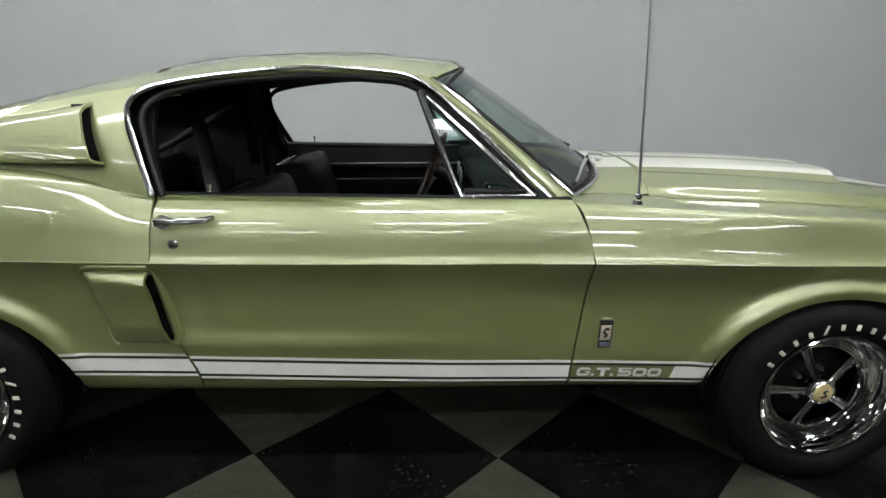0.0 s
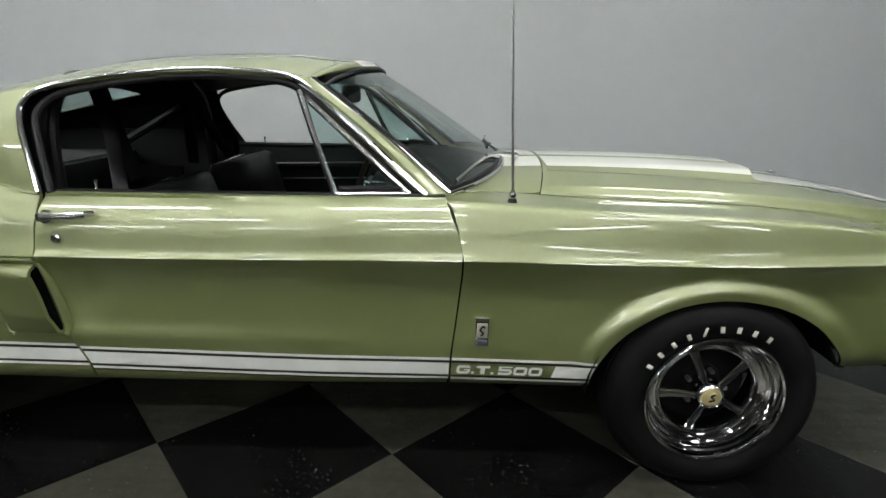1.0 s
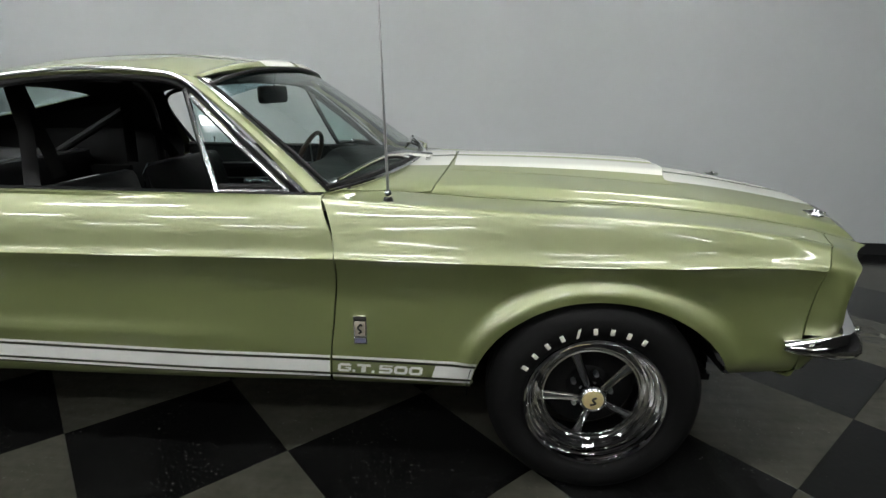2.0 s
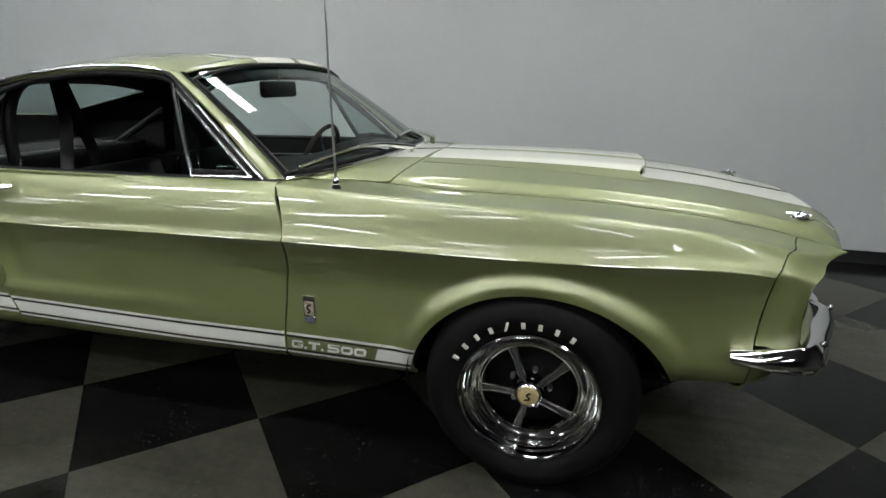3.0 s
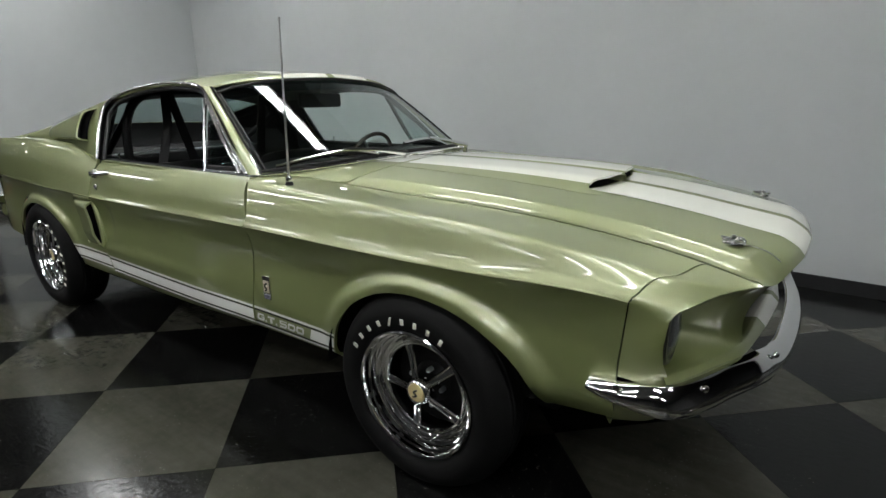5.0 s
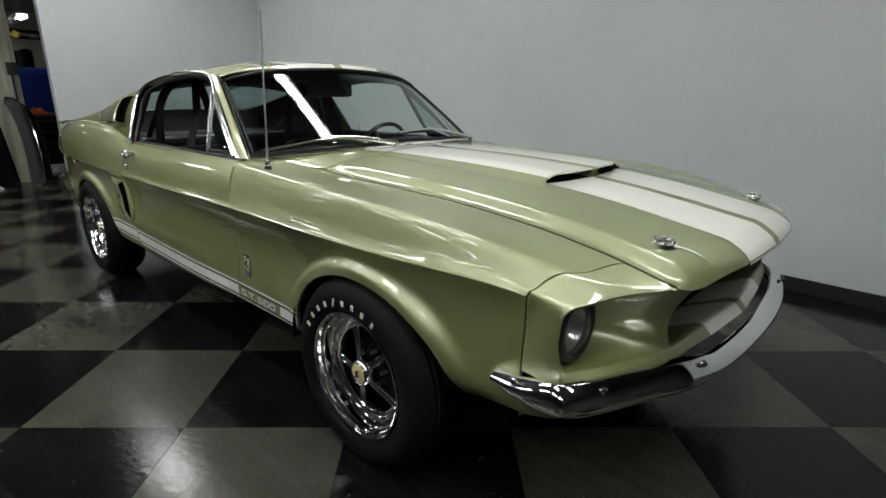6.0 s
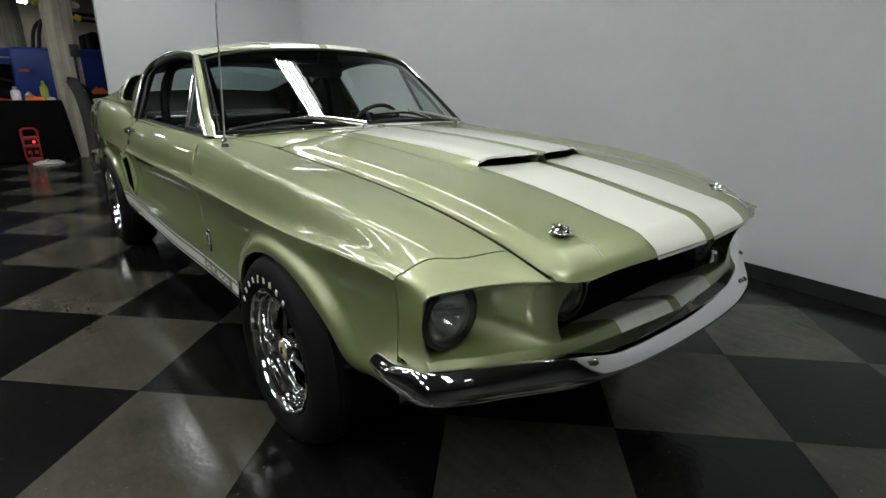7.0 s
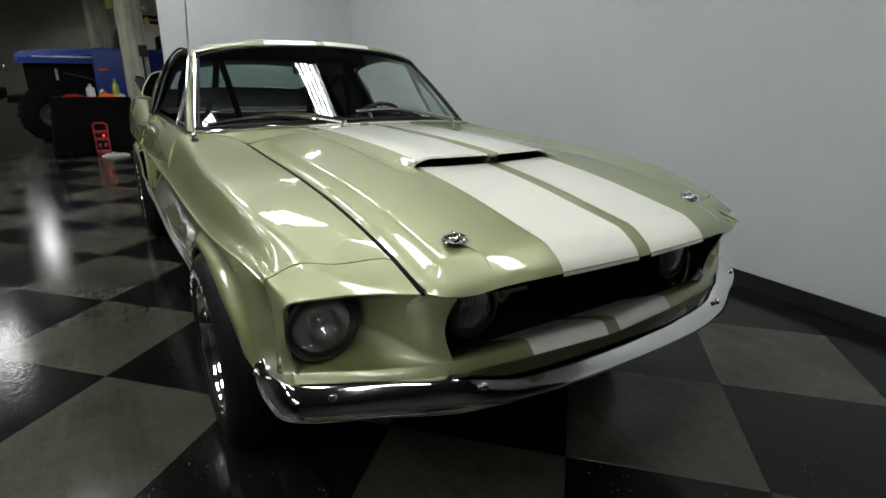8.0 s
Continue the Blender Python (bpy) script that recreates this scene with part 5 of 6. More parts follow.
# ---- door and fender fittings ----
for k in (-1, 1):
    own = doors[0 if k < 0 else 1]
    bm = bmesh.new()
    s = side_s(-2.0, 0.845)
    lathe(bm, [(0.022, 0), (0.023, 0.012), (0.016, 0.022), (0, 0.024)], (-1.992, k * s, 0.845), "y", 20, k=k)
    box(bm, (-2.012, min(k * s, k * (s + 0.03)), 0.835), (-1.965, max(k * s, k * (s + 0.03)), 0.862), bevel=0.006)
    tube(bm, [(-2.00, k * (s + 0.024), 0.852), (-1.95, k * (s + 0.036), 0.855), (-1.90, k * (s + 0.036), 0.856), (-1.868, k * (s + 0.026), 0.858), (-1.856, k * (s + 0.004), 0.858)],
         [0.008, 0.010, 0.010, 0.010, 0.008] * 1, 8)
    part("door_handle", bm, TRIM, own, "chrome push-button door handle")
    bm = bmesh.new()
    lathe(bm, [(0.015, 0), (0.015, 0.006), (0.010, 0.010), (0.004, 0.008), (0, 0.008)], (-1.967, k * side_s(-1.967, 0.785), 0.785), "y", 20, k=k)
    part("door_lock", bm, TRIM, own, "round chrome door lock")
    s = side_s(-0.712, 0.51) - 0.002

    def plate(name, x0, x1, z0, z1, out, material, parent, label="", bevel=0.001):
        bm = bmesh.new()
        box(bm, (x0, min(k * s, k * (s + out)), z0), (x1, max(k * s, k * (s + out)), z1), bevel=bevel)
        return part(name, bm, material, parent, label)
    badge = plate("fender_badge", -0.733, -0.691, 0.464, 0.557, 0.009, TRIM, car, "small upright metal badge on the fender", 0.0025)
    plate("inlay", -0.728, -0.696, 0.492, 0.540, 0.0105, BADGE_PALE, badge, "pale brownish enamel field")
    plate("foot", -0.728, -0.696, 0.468, 0.484, 0.0105, BADGE_BLUE, badge, "dark blue block")
    plate("bar", -0.732, -0.692, 0.4865, 0.490, 0.0115, CHROME, badge)
    bm = bmesh.new()
    tube(bm, [(-0.716, k * (s + 0.011), 0.500), (-0.708, k * (s + 0.011), 0.508), (-0.718, k * (s + 0.011), 0.518), (-0.710, k * (s + 0.011), 0.530), (-0.704, k * (s + 0.011), 0.526)], 0.0032, 6, smooth=14)
    part("emblem", bm, BLACK, badge)

antenna_z = 0.884
bm = bmesh.new()
lathe(bm, [(0.024, 0), (0.0235, 0.006), (0.015, 0.013), (0.012, 0.024), (0.0, 0.024)], (-0.632, -0.716, antenna_z), "z", 20)
antenna = part("antenna", bm, RING, car, "black aerial base on the fender")
bm = bmesh.new()
lathe(bm, [(0.009, 0.022), (0.0115, 0.026), (0.0115, 0.036), (0.007, 0.044), (0, 0.046)], (-0.632, -0.716, antenna_z), "z", 16)
part("collar", bm, CHROME, antenna, "chrome collar")
bm = bmesh.new()
tube(bm, [(-0.632, -0.716, antenna_z + 0.04), (-0.642, -0.700, 1.18), (-0.653, -0.682, 1.452)], [0.0042, 0.0036, 0.0026], 8)
bmesh.ops.create_uvsphere(bm, u_segments=10, v_segments=6, radius=0.0045, matrix=Matrix.Translation((-0.653, -0.682, 1.454)))
part("mast", bm, SATIN, antenna, "thin aerial mast")

for k in (-1, 1):
    at = Vector((0.760, k * 0.42, hood_z(0.76, 0.42)))
    bm = bmesh.new()
    lathe(bm, [(0.030, 0.0), (0.030, 0.003), (0.024, 0.0045), (0.010, 0.004), (0, 0.004)], at, "z", 24)
    pin = part("hood_pin", bm, CHROME, hood, "chrome hood pin with a clip and a wire")
    bm = bmesh.new()
    lathe(bm, [(0.0065, 0.0), (0.0065, 0.018), (0.004, 0.022), (0, 0.022)], at, "z", 12)
    part("post", bm, CHROME, pin)
    bm = bmesh.new()
    ring = [at + Vector((0.024 * math.cos(a), 0.024 * math.sin(a), 0.010 + 0.003 * math.cos(a))) for a in lin(0, 6.0, 20)]
    tube(bm, ring, 0.0032, 8)
    tube(bm, [at + Vector((-0.03, 0.012, 0.011)), at + Vector((0.03, -0.012, 0.011))], 0.0036, 8)
    part("clip", bm, CHROME, pin)
    bm = bmesh.new()
    cable = [(0.765, k * 0.42), (0.80, k * 0.405), (0.84, k * 0.398), (0.872, k * 0.402)]
    tube(bm, [Vector((x, y, hood_z(x, y) + 0.002)) for x, y in cable], 0.0010, 6, smooth=18)
    part("wire", bm, SATIN, pin)

# wipers
for tip, elbow, pivot in (((-0.93, 0.045), (-0.55, 0.085), (-0.17, -0.035)), ((-0.02, 0.10), (0.30, 0.11), (0.73, -0.03))):
    def on_glass(q, up):
        p = windshield_at(q[0], max(0, q[1]))
        if q[1] < 0:
            p += Vector((0.05, 0, 0.0))
        return p + Vector((0.45 * up, 0, 0.9 * up))
    bm = bmesh.new()
    lathe(bm, [(0.014, -0.01), (0.014, 0.018), (0.008, 0.024), (0, 0.024)], on_glass(pivot, 0.0), "z", 14)
    wiper = part("wiper", bm, TRIM, car, "chromed windshield wiper at rest")
    bm = bmesh.new()
    tube(bm, [on_glass(pivot, 0.020), on_glass(((pivot[0] + elbow[0]) / 2, 0.05), 0.026), on_glass(elbow, 0.022)], [0.011, 0.0095, 0.008], 8, flat=0.6)
    part("arm", bm, TRIM, wiper, "satin metal arm")
    bm = bmesh.new()
    far = (elbow[0] * 2 - tip[0], elbow[1] * 2 - tip[1])
    far = (elbow[0] + 0.6 * (far[0] - elbow[0]), 0.03)
    tube(bm, [on_glass(tip, 0.012), on_glass(elbow, 0.018), on_glass(far, 0.012)], 0.006, 6, smooth=14)
    part("blade", bm, TRIM, wiper)
    bm = bmesh.new()
    tube(bm, [on_glass(tip, 0.005), on_glass(elbow, 0.006), on_glass(far, 0.005)], 0.004, 6, smooth=14)
    part("blade_rubber", bm, BLACK, wiper)


# ---- wheels ----
def wheel(cx, k, hub_z=0.314):
    at = (cx, 0, hub_z)
    out = 0.832

    def prof(pairs):
        return [(r, k * (out + o)) for r, o in pairs]
    bm = bmesh.new()
    lathe(bm, prof([(0.0, -0.085), (0.05, -0.085), (0.07, -0.11), (0.14, -0.12), (0.15, -0.13), (0.15, -0.2), (0.0, -0.2)]), at, "y", 32)
    w = part("wheel", bm, DRUM, car, "chromed five-spoke wheel with a raised-letter tyre")
    bm = bmesh.new()
    lathe(bm, prof([(0.204, -0.004), (0.212, -0.006), (0.219, 0.004), (0.240, 0.013), (0.262, 0.015), (0.282, 0.010), (0.300, -0.004), (0.312, -0.020), (0.318, -0.034),
                    (0.3225, -0.040), (0.3225, -0.052), (0.326, -0.056), (0.326, -0.085), (0.322, -0.088), (0.322, -0.094), (0.326, -0.097), (0.326, -0.125), (0.322, -0.129), (0.322, -0.140), (0.316, -0.165), (0.295, -0.195), (0.25, -0.205), (0.205, -0.20)]), at, "y", 96)
    for v in bm.verts:
        if v.co.z < 0.012:
            v.co.z = 0.012 - 0.012 * min(1, (0.012 - v.co.z) / 0.020)
    tyre = part("tyre", bm, RUBBER, w, "black rubber tyre")
    # raised marks on the sidewall, plain blocks
    for i in range(9):
        ang = radians(151 - i * 11.2)
        if cx < -1:
            ang -= radians(95)
        bm = bmesh.new()
        wide, high, slant = (0.008, 0.026, 0.5) if i == 4 else (0.012, 0.019, 0)
        box(bm, (-wide / 2, -0.0015, -high / 2), (wide / 2, 0.0015, high / 2), bevel=0.001)
        for v in bm.verts:
            v.co.x += slant * v.co.z
        m = Matrix.Translation((cx + 0.245 * math.cos(ang) * (1 if k < 0 else -1), k * (out + 0.0152), hub_z + 0.245 * math.sin(ang))) @ Matrix.Rotation((ang - math.pi / 2) * (-1 if k < 0 else 1), 4, "Y")
        bmesh.ops.transform(bm, matrix=m, verts=bm.verts[:])
        part("sidewall_mark", bm, LETTER, w, "off-white raised block on the sidewall")
    bm = bmesh.new()
    lathe(bm, prof([(0.202, -0.006), (0.210, -0.001), (0.212, 0.004), (0.207, 0.007), (0.201, 0.003), (0.198, -0.006), (0.196, -0.018), (0.190, -0.022), (0.188, -0.030), (0.186, -0.044),
                    (0.180, -0.048), (0.178, -0.056), (0.176, -0.064), (0.169, -0.067), (0.166, -0.060), (0.160, -0.058), (0.154, -0.060), (0.151, -0.068), (0.151, -0.085)]), at, "y", 72)
    part("rim", bm, CHROME, w, "deep chrome rim with stepped rings")
    bm = bmesh.new()
    lathe(bm, prof([(0.1445, -0.066), (0.143, -0.060), (0.146, -0.0545), (0.150, -0.0535), (0.153, -0.057), (0.153, -0.066)]), at, "y", 72)
    part("spoke_ring", bm, CHROME, w, "thin chrome ring at the ends of the spokes")
    for i in range(5):
        a = radians(41 + 72 * i)
        bm = bmesh.new()
        for side in (-1, 1):
            pts = [(0.030, 0.006 * side, -0.036), (0.07, 0.0075 * side, -0.046), (0.11, 0.009 * side, -0.056), (0.155, 0.0125 * side, -0.062)]
            tube(bm, [Vector((r, k * (out + o), q)) for r, q, o in pts], [0.0055, 0.005, 0.0045, 0.005], 6)
        grid(bm, [[Vector((r, k * (out + o - 0.003), q)) for q in (-w0, w0)] for r, w0, o in ((0.03, 0.006, -0.038), (0.07, 0.0075, -0.048), (0.11, 0.009, -0.058), (0.155, 0.0125, -0.064))], slot=1)
        bmesh.ops.transform(bm, matrix=Matrix.Translation(at) @ Matrix.Rotation(-a, 4, "Y"), verts=bm.verts[:])
        part("spoke", bm, [CHROME, SPOKE_GREY], w, "chrome-edged grey spoke")
        bm = bmesh.new()
        b = radians(5 + 72 * i)
        lathe(bm, prof([(0.008, -0.084), (0.008, -0.066), (0.006, -0.061), (0, -0.060)]), (cx + 0.062 * math.cos(b), 0, hub_z + 0.062 * math.sin(b)), "y", 10)
        part("lug_nut", bm, SATIN, w)
    bm = bmesh.new()
    lathe(bm, prof([(0.046, -0.050), (0.045, -0.034), (0.042, -0.026), (0.039, -0.018), (0.035, -0.015), (0.031, -0.018), (0.031, -0.024)]), at, "y", 32)
    cap = part("centre_ring", bm, CHROME, w)
    bm = bmesh.new()
    lathe(bm, prof([(0.031, -0.020), (0.028, -0.016), (0.015, -0.014), (0.0, -0.0135)]), at, "y", 28)
    part("centre_cap", bm, GOLD, w, "cream-gold centre cap with a dark mark")
    bm = bmesh.new()
    tube(bm, [Vector((cx - 0.010, k * (out - 0.0125), hub_z - 0.012)), Vector((cx + 0.006, k * (out - 0.0115), hub_z - 0.006)), Vector((cx - 0.004, k * (out - 0.0115), hub_z + 0.006)), Vector((cx + 0.008, k * (out - 0.0125), hub_z + 0.013))], 0.0032, 6, smooth=12)
    part("cap_mark", bm, BLACK, w)


DRUM = mat("brake_drum", (0.005, 0.005, 0.005), 0.7, spec=0.15)
SPOKE_GREY = vary(mat("grey_spoke_paint", (0.13, 0.13, 0.135), 0.35, 0.6), (0.10, 0.10, 0.105), (0.16, 0.16, 0.165), 30)
for cx in (0.0, AXLE_R):
    for k in (-1, 1):
        wheel(cx, k)

# ---- interior ----
bm = bmesh.new()
grid(bm, [[Vector((x, u * (RAIL_S(x) - 0.012), roof_z(x, u * RAIL_S(x)) - 0.022)) for x in lin(-1.23, -2.40, 24)] for u in lin(-1, 1, 21)])
part("headliner", bm, BLACK, car, "black headliner")


def quarter_trim(bm, k):
    rows = []
    for x in lin(-3.35, -2.06, 20):
        top = min(RAIL_Z(x) - 0.015, 1.20)
        row = [Vector((x, k * 0.62, 0.36)), Vector((x, k * 0.64, 0.75))]
        for t in lin(0, 1, 8):
            z = max(VALLEY_Z(x), 0.88) - 0.04 + (top - max(VALLEY_Z(x), 0.88) + 0.04) * t
            row.append(Vector((min(x, PILLAR_X(z) - 0.012) if x > -2.2 else x, k * (pillar_s(x, max(z, VALLEY_Z(x))) - 0.045), z)))
        row.append(Vector((x, k * 0.525, min(roof_z(x, 0.525) - 0.02, 1.235))))
        rows.append(row)
    grid(bm, rows)


paired("quarter_trim", quarter_trim, VINYL, "black vinyl trim inside the rear quarter", depth=0, ref=lambda k: (0, -k, 0))


def door_trim(bm, k):
    rows = []
    for x in lin(-2.02, -0.93, 24):
        rows.append([Vector((x, k * (0.665 + dy), z)) for dy, z in ((0, 0.37), (0, 0.52), (-0.012, 0.54), (-0.014, 0.70), (0.0, 0.72), (0.002, 0.77), (-0.012, 0.785), (-0.010, 0.80), (0.006, 0.82), (0.014, 0.885), (0.026, 0.900), (0.045, 0.901))])
    grid(bm, rows)


trims = paired("door_trim", door_trim, VINYL, "black moulded vinyl door panel", depth=0, ref=lambda k: (0, -k, 0))
for k, own in ((-1, trims[0]), (1, trims[1])):
    for z in (0.715, 0.80):
        bm = bmesh.new()
        tube(bm, [(-1.98, k * 0.652, z), (-1.5, k * 0.650, z + 0.012), (-1.0, k * 0.652, z + 0.02)], 0.0035, 6, smooth=12)
        part("bright_strip", bm, SATIN, own, "bright strip")
    bm = bmesh.new()
    tube(bm, [(-1.30, k * 0.655, 0.66), (-1.30, k * 0.625, 0.66), (-1.22, k * 0.62, 0.64)], 0.006, 6)
    part("window_crank", bm, CHROME, own, "chrome window crank")

# dashboard
bm = bmesh.new()
rows = []
for s in lin(-0.66, 0.66, 45):
    hump = 0.022 * math.exp(-((abs(s) - 0.36) / 0.16) ** 4)
    f = WS_LOW(min(0.69, abs(s)))
    rows.append([Vector((x, s, z)) for x, z in ((f - 0.01, 0.905), (-0.92, 0.912), (-1.03, 0.915 + hump), (-1.085, 0.905 + hump), (-1.10, 0.880 + hump), (-1.085, 0.855), (-1.06, 0.78), (-1.09, 0.72), (-1.06, 0.66), (-0.95, 0.60))])
grid(bm, rows)
facing(bm, (-1, 0, 1))
dash = part("dashboard", bm, VINYL, car, "black padded dashboard with twin humps")
for s in (0.47, 0.27, -0.30, -0.46):
    bm = bmesh.new()
    lathe(bm, [(0.055, 0), (0.055, -0.008), (0.048, -0.006), (0.046, 0), (0, 0)], (-1.098, s, 0.80), "x", 24)
    part("gauge", bm, SATIN, dash, "round gauge with a bright ring")
bm = bmesh.new()
box(bm, (-1.102, -0.62, 0.735), (-1.094, 0.62, 0.745), bevel=0.002)
part("bright_strip", bm, SATIN, dash)

# steering wheel
bm = bmesh.new()
hub = Matrix.Translation((-1.245, 0.37, 0.828)) @ Matrix.Rotation(radians(-68), 4, "Y")
tube(bm, [hub @ Vector((0.185 * math.cos(a), 0.185 * math.sin(a), 0)) for a in lin(0, 2 * math.pi, 49)], 0.0115, 8, cap=False)
steer = part("steering_wheel", bm, WOOD, car, "wood-rimmed steering wheel with metal spokes")
for a in (90, 210, 330):
    bm = bmesh.new()
    d = Vector((math.cos(radians(a)), math.sin(radians(a)), 0))
    tube(bm, [hub @ (d * r + Vector((0, 0, z))) for r, z in ((0.02, -0.035), (0.09, -0.022), (0.18, 0))], [0.012, 0.011, 0.013], 6, flat=0.3)
    part("spoke", bm, SATIN, steer)
bm = bmesh.new()
tube(bm, [hub @ Vector((0, 0, -0.02)), hub @ Vector((0, 0, -0.20))], [0.035, 0.024], 16)
part("column", bm, BLACK, steer)


def cushion(bm, lo, hi, puff=0.02, tilt=0.0, about=None):
    """A stuffed block with rounded edges and a swollen face."""
    box(bm, lo, hi, bevel=min(0.03, min(b - a for a, b in zip(lo, hi)) * 0.3))
    bmesh.ops.subdivide_edges(bm, edges=[e for e in bm.edges if e.calc_length() > 0.12], cuts=3, use_grid_fill=True)
    c = Vector([(a + b) / 2 for a, b in zip(lo, hi)])
    h = Vector([(b - a) / 2 for a, b in zip(lo, hi)])
    for v in bm.verts:
        d = v.co - c
        q = [abs(d[i]) / h[i] for i in range(3)]
        thin = min(range(3), key=lambda i: h[i])
        f = 1
        for i in range(3):
            if i != thin:
                f *= max(0, 1 - q[i] ** 3)
        v.co[thin] += math.copysign(puff * f, d[thin]) if q[thin] > 0.5 else 0
    if tilt:
        bmesh.ops.rotate(bm, verts=bm.verts[:], cent=about, matrix=Matrix.Rotation(radians(tilt), 3, "Y"))
    return bm


for k in (-1, 1):
    y = k * 0.36
    bm = bmesh.new()
    cushion(bm, (-1.78, y - 0.25, 0.46), (-1.28, y + 0.25, 0.60), 0.015)
    seat = part("bucket_seat", bm, VINYL, car, "black vinyl bucket seat")
    bm = bmesh.new()
    cushion(bm, (-1.87, y - 0.235, 0.54), (-1.72, y + 0.235, 0.885), 0.035, -14, (-1.79, y, 0.54))
    back = part("backrest", bm, VINYL, seat)
    bm = bmesh.new()
    tube(bm, [(-1.945, y + a, z) for a, z in ((-0.235, 0.68), (-0.235, 0.82), (-0.19, 0.862), (0.19, 0.862), (0.235, 0.82), (0.235, 0.68))], 0.005, 6)
    part("backrest_trim", bm, CHROME, seat, "bright trim round the backrest")
    bm = bmesh.new()
    box(bm, (-1.74, y - 0.2, 0.335), (-1.32, y + 0.2, 0.47), bevel=0.02)
    part("seat_base", bm, GAP, seat)
bm = bmesh.new()
cushion(bm, (-2.45, -0.58, 0.45), (-2.10, 0.58, 0.58), 0.01)
rear_seat = part("rear_seat", bm, VINYL, car, "black vinyl folding rear seat")
bm = bmesh.new()
cushion(bm, (-2.56, -0.56, 0.55), (-2.46, 0.56, 0.88), 0.015, -10, (-2.5, 0, 0.55))
part("backrest", bm, VINYL, rear_seat)
bm = bmesh.new()
box(bm, (-2.575, -0.52, 0.868), (-2.565, 0.52, 0.882), bevel=0.002)
part("bright_strip", bm, SATIN, rear_seat)
bm = bmesh.new()
box(bm, (-3.45, -0.60, 0.86), (-2.56, 0.60, 0.875), bevel=0.004)
part("load_floor", bm, CARPET, car, "black carpeted load floor")
bm = bmesh.new()
box(bm, (-2.6, -0.64, 0.336), (-0.95, 0.64, 0.345))
box(bm, (-2.4, -0.11, 0.345), (-0.95, 0.11, 0.46), bevel=0.03)
part("cabin_floor", bm, CARPET, car, "black carpet")

# roll bar and belts
bm = bmesh.new()
tube(bm, [(-2.12, -0.56, 0.45), (-2.12, -0.56, 0.95), (-2.12, -0.53, 1.12), (-2.12, -0.45, 1.215), (-2.12, -0.30, 1.245), (-2.12, 0.30, 1.245), (-2.12, 0.45, 1.215), (-2.12, 0.53, 1.12), (-2.12, 0.56, 0.95), (-2.12, 0.56, 0.45)], 0.023, 10, smooth=50)
bar = part("roll_bar", bm, BLACK, car, "black roll bar behind the seats")
for k in (-1, 1):
    bm = bmesh.new()
    tube(bm, [(-2.13, k * 0.50, 1.16), (-2.62, k * 0.46, 0.88)], 0.020, 8)
    part("brace", bm, BLACK, bar)
    bm = bmesh.new()
    tube(bm, [(-2.10, k * 0.33, 1.235), (-2.04, k * 0.37, 1.05), (-1.98, k * 0.46, 0.86)], 0.024, 6, flat=0.12)
    tube(bm, [(-2.10, k * 0.31, 1.235), (-2.08, k * 0.27, 1.05), (-2.06, k * 0.23, 0.86)], 0.024, 6, flat=0.12)
    part("belt", bm, BLACK, bar, "black shoulder belt")
bm = bmesh.new()
box(bm, (-1.262, -0.115, 1.150), (-1.232, 0.165, 1.222), bevel=0.014)
inside_mirror = part("inside_mirror", bm, BLACK, car, "black inside mirror")
bm = bmesh.new()
tube(bm, [(-1.245, 0.02, 1.21), (-1.225, 0.02, 1.285)], 0.006, 8)
part("stem", bm, CHROME, inside_mirror)

# ---- the workshop beyond the partition ----
CREAM = vary(mat("cream_column_paint", (0.46, 0.44, 0.34), 0.55), (0.36, 0.34, 0.26), (0.54, 0.52, 0.42), 3, bump=0.2, bump_scale=90)
run = CREAM.node_tree.nodes.new("ShaderNodeMapping")
run.inputs["Scale"].default_value = (16, 16, 0.7)
streak = node(CREAM, "ShaderNodeTexNoise", Scale=1.0, Detail=5.0)
tone = node(CREAM, "ShaderNodeMapRange")
tone.inputs["From Min"].default_value, tone.inputs["From Max"].default_value = 0.35, 0.65
tone.inputs["To Min"].default_value, tone.inputs["To Max"].default_value = 0.62, 1.12
stain = CREAM.node_tree.nodes.new("ShaderNodeHueSaturation")
CREAM.node_tree.links.new(CREAM.node_tree.nodes.new("ShaderNodeNewGeometry").outputs["Position"], run.inputs["Vector"])
CREAM.node_tree.links.new(run.outputs[0], streak.inputs["Vector"])
CREAM.node_tree.links.new(streak.outputs["Fac"], tone.inputs["Value"])
CREAM.node_tree.links.new(tone.outputs[0], stain.inputs["Value"])
paint = CREAM.node_tree.nodes["Principled BSDF"].inputs["Base Color"]
CREAM.node_tree.links.new(paint.links[0].from_socket, stain.inputs["Color"])
CREAM.node_tree.links.new(stain.outputs[0], paint)
BLUE = vary(mat("blue_vehicle_paint", (0.015, 0.04, 0.25), 0.5, 0.0, coat=0.15, coat_rough=0.3, spec=0.3), (0.012, 0.035, 0.22), (0.018, 0.048, 0.28), 4)
CLOTH = vary(mat("black_table_cloth", (0.008, 0.008, 0.009), 0.9, spec=0.05), (0.002, 0.002, 0.002), (0.004, 0.004, 0.0042), 20, bump=0.4, bump_scale=300)
RED = mat("red_plastic", (0.22, 0.008, 0.008), 0.4)
ORANGE = mat("orange_plastic", (0.62, 0.12, 0.02), 0.5)
LIME = mat("lime_plastic", (0.24, 0.32, 0.03), 0.4)
YELLOW = mat("yellow_plastic", (0.6, 0.48, 0.06), 0.5)
PALE = vary(mat("pale_plastic", (0.42, 0.42, 0.40), 0.5), (0.34, 0.34, 0.32), (0.46, 0.46, 0.44), 25)
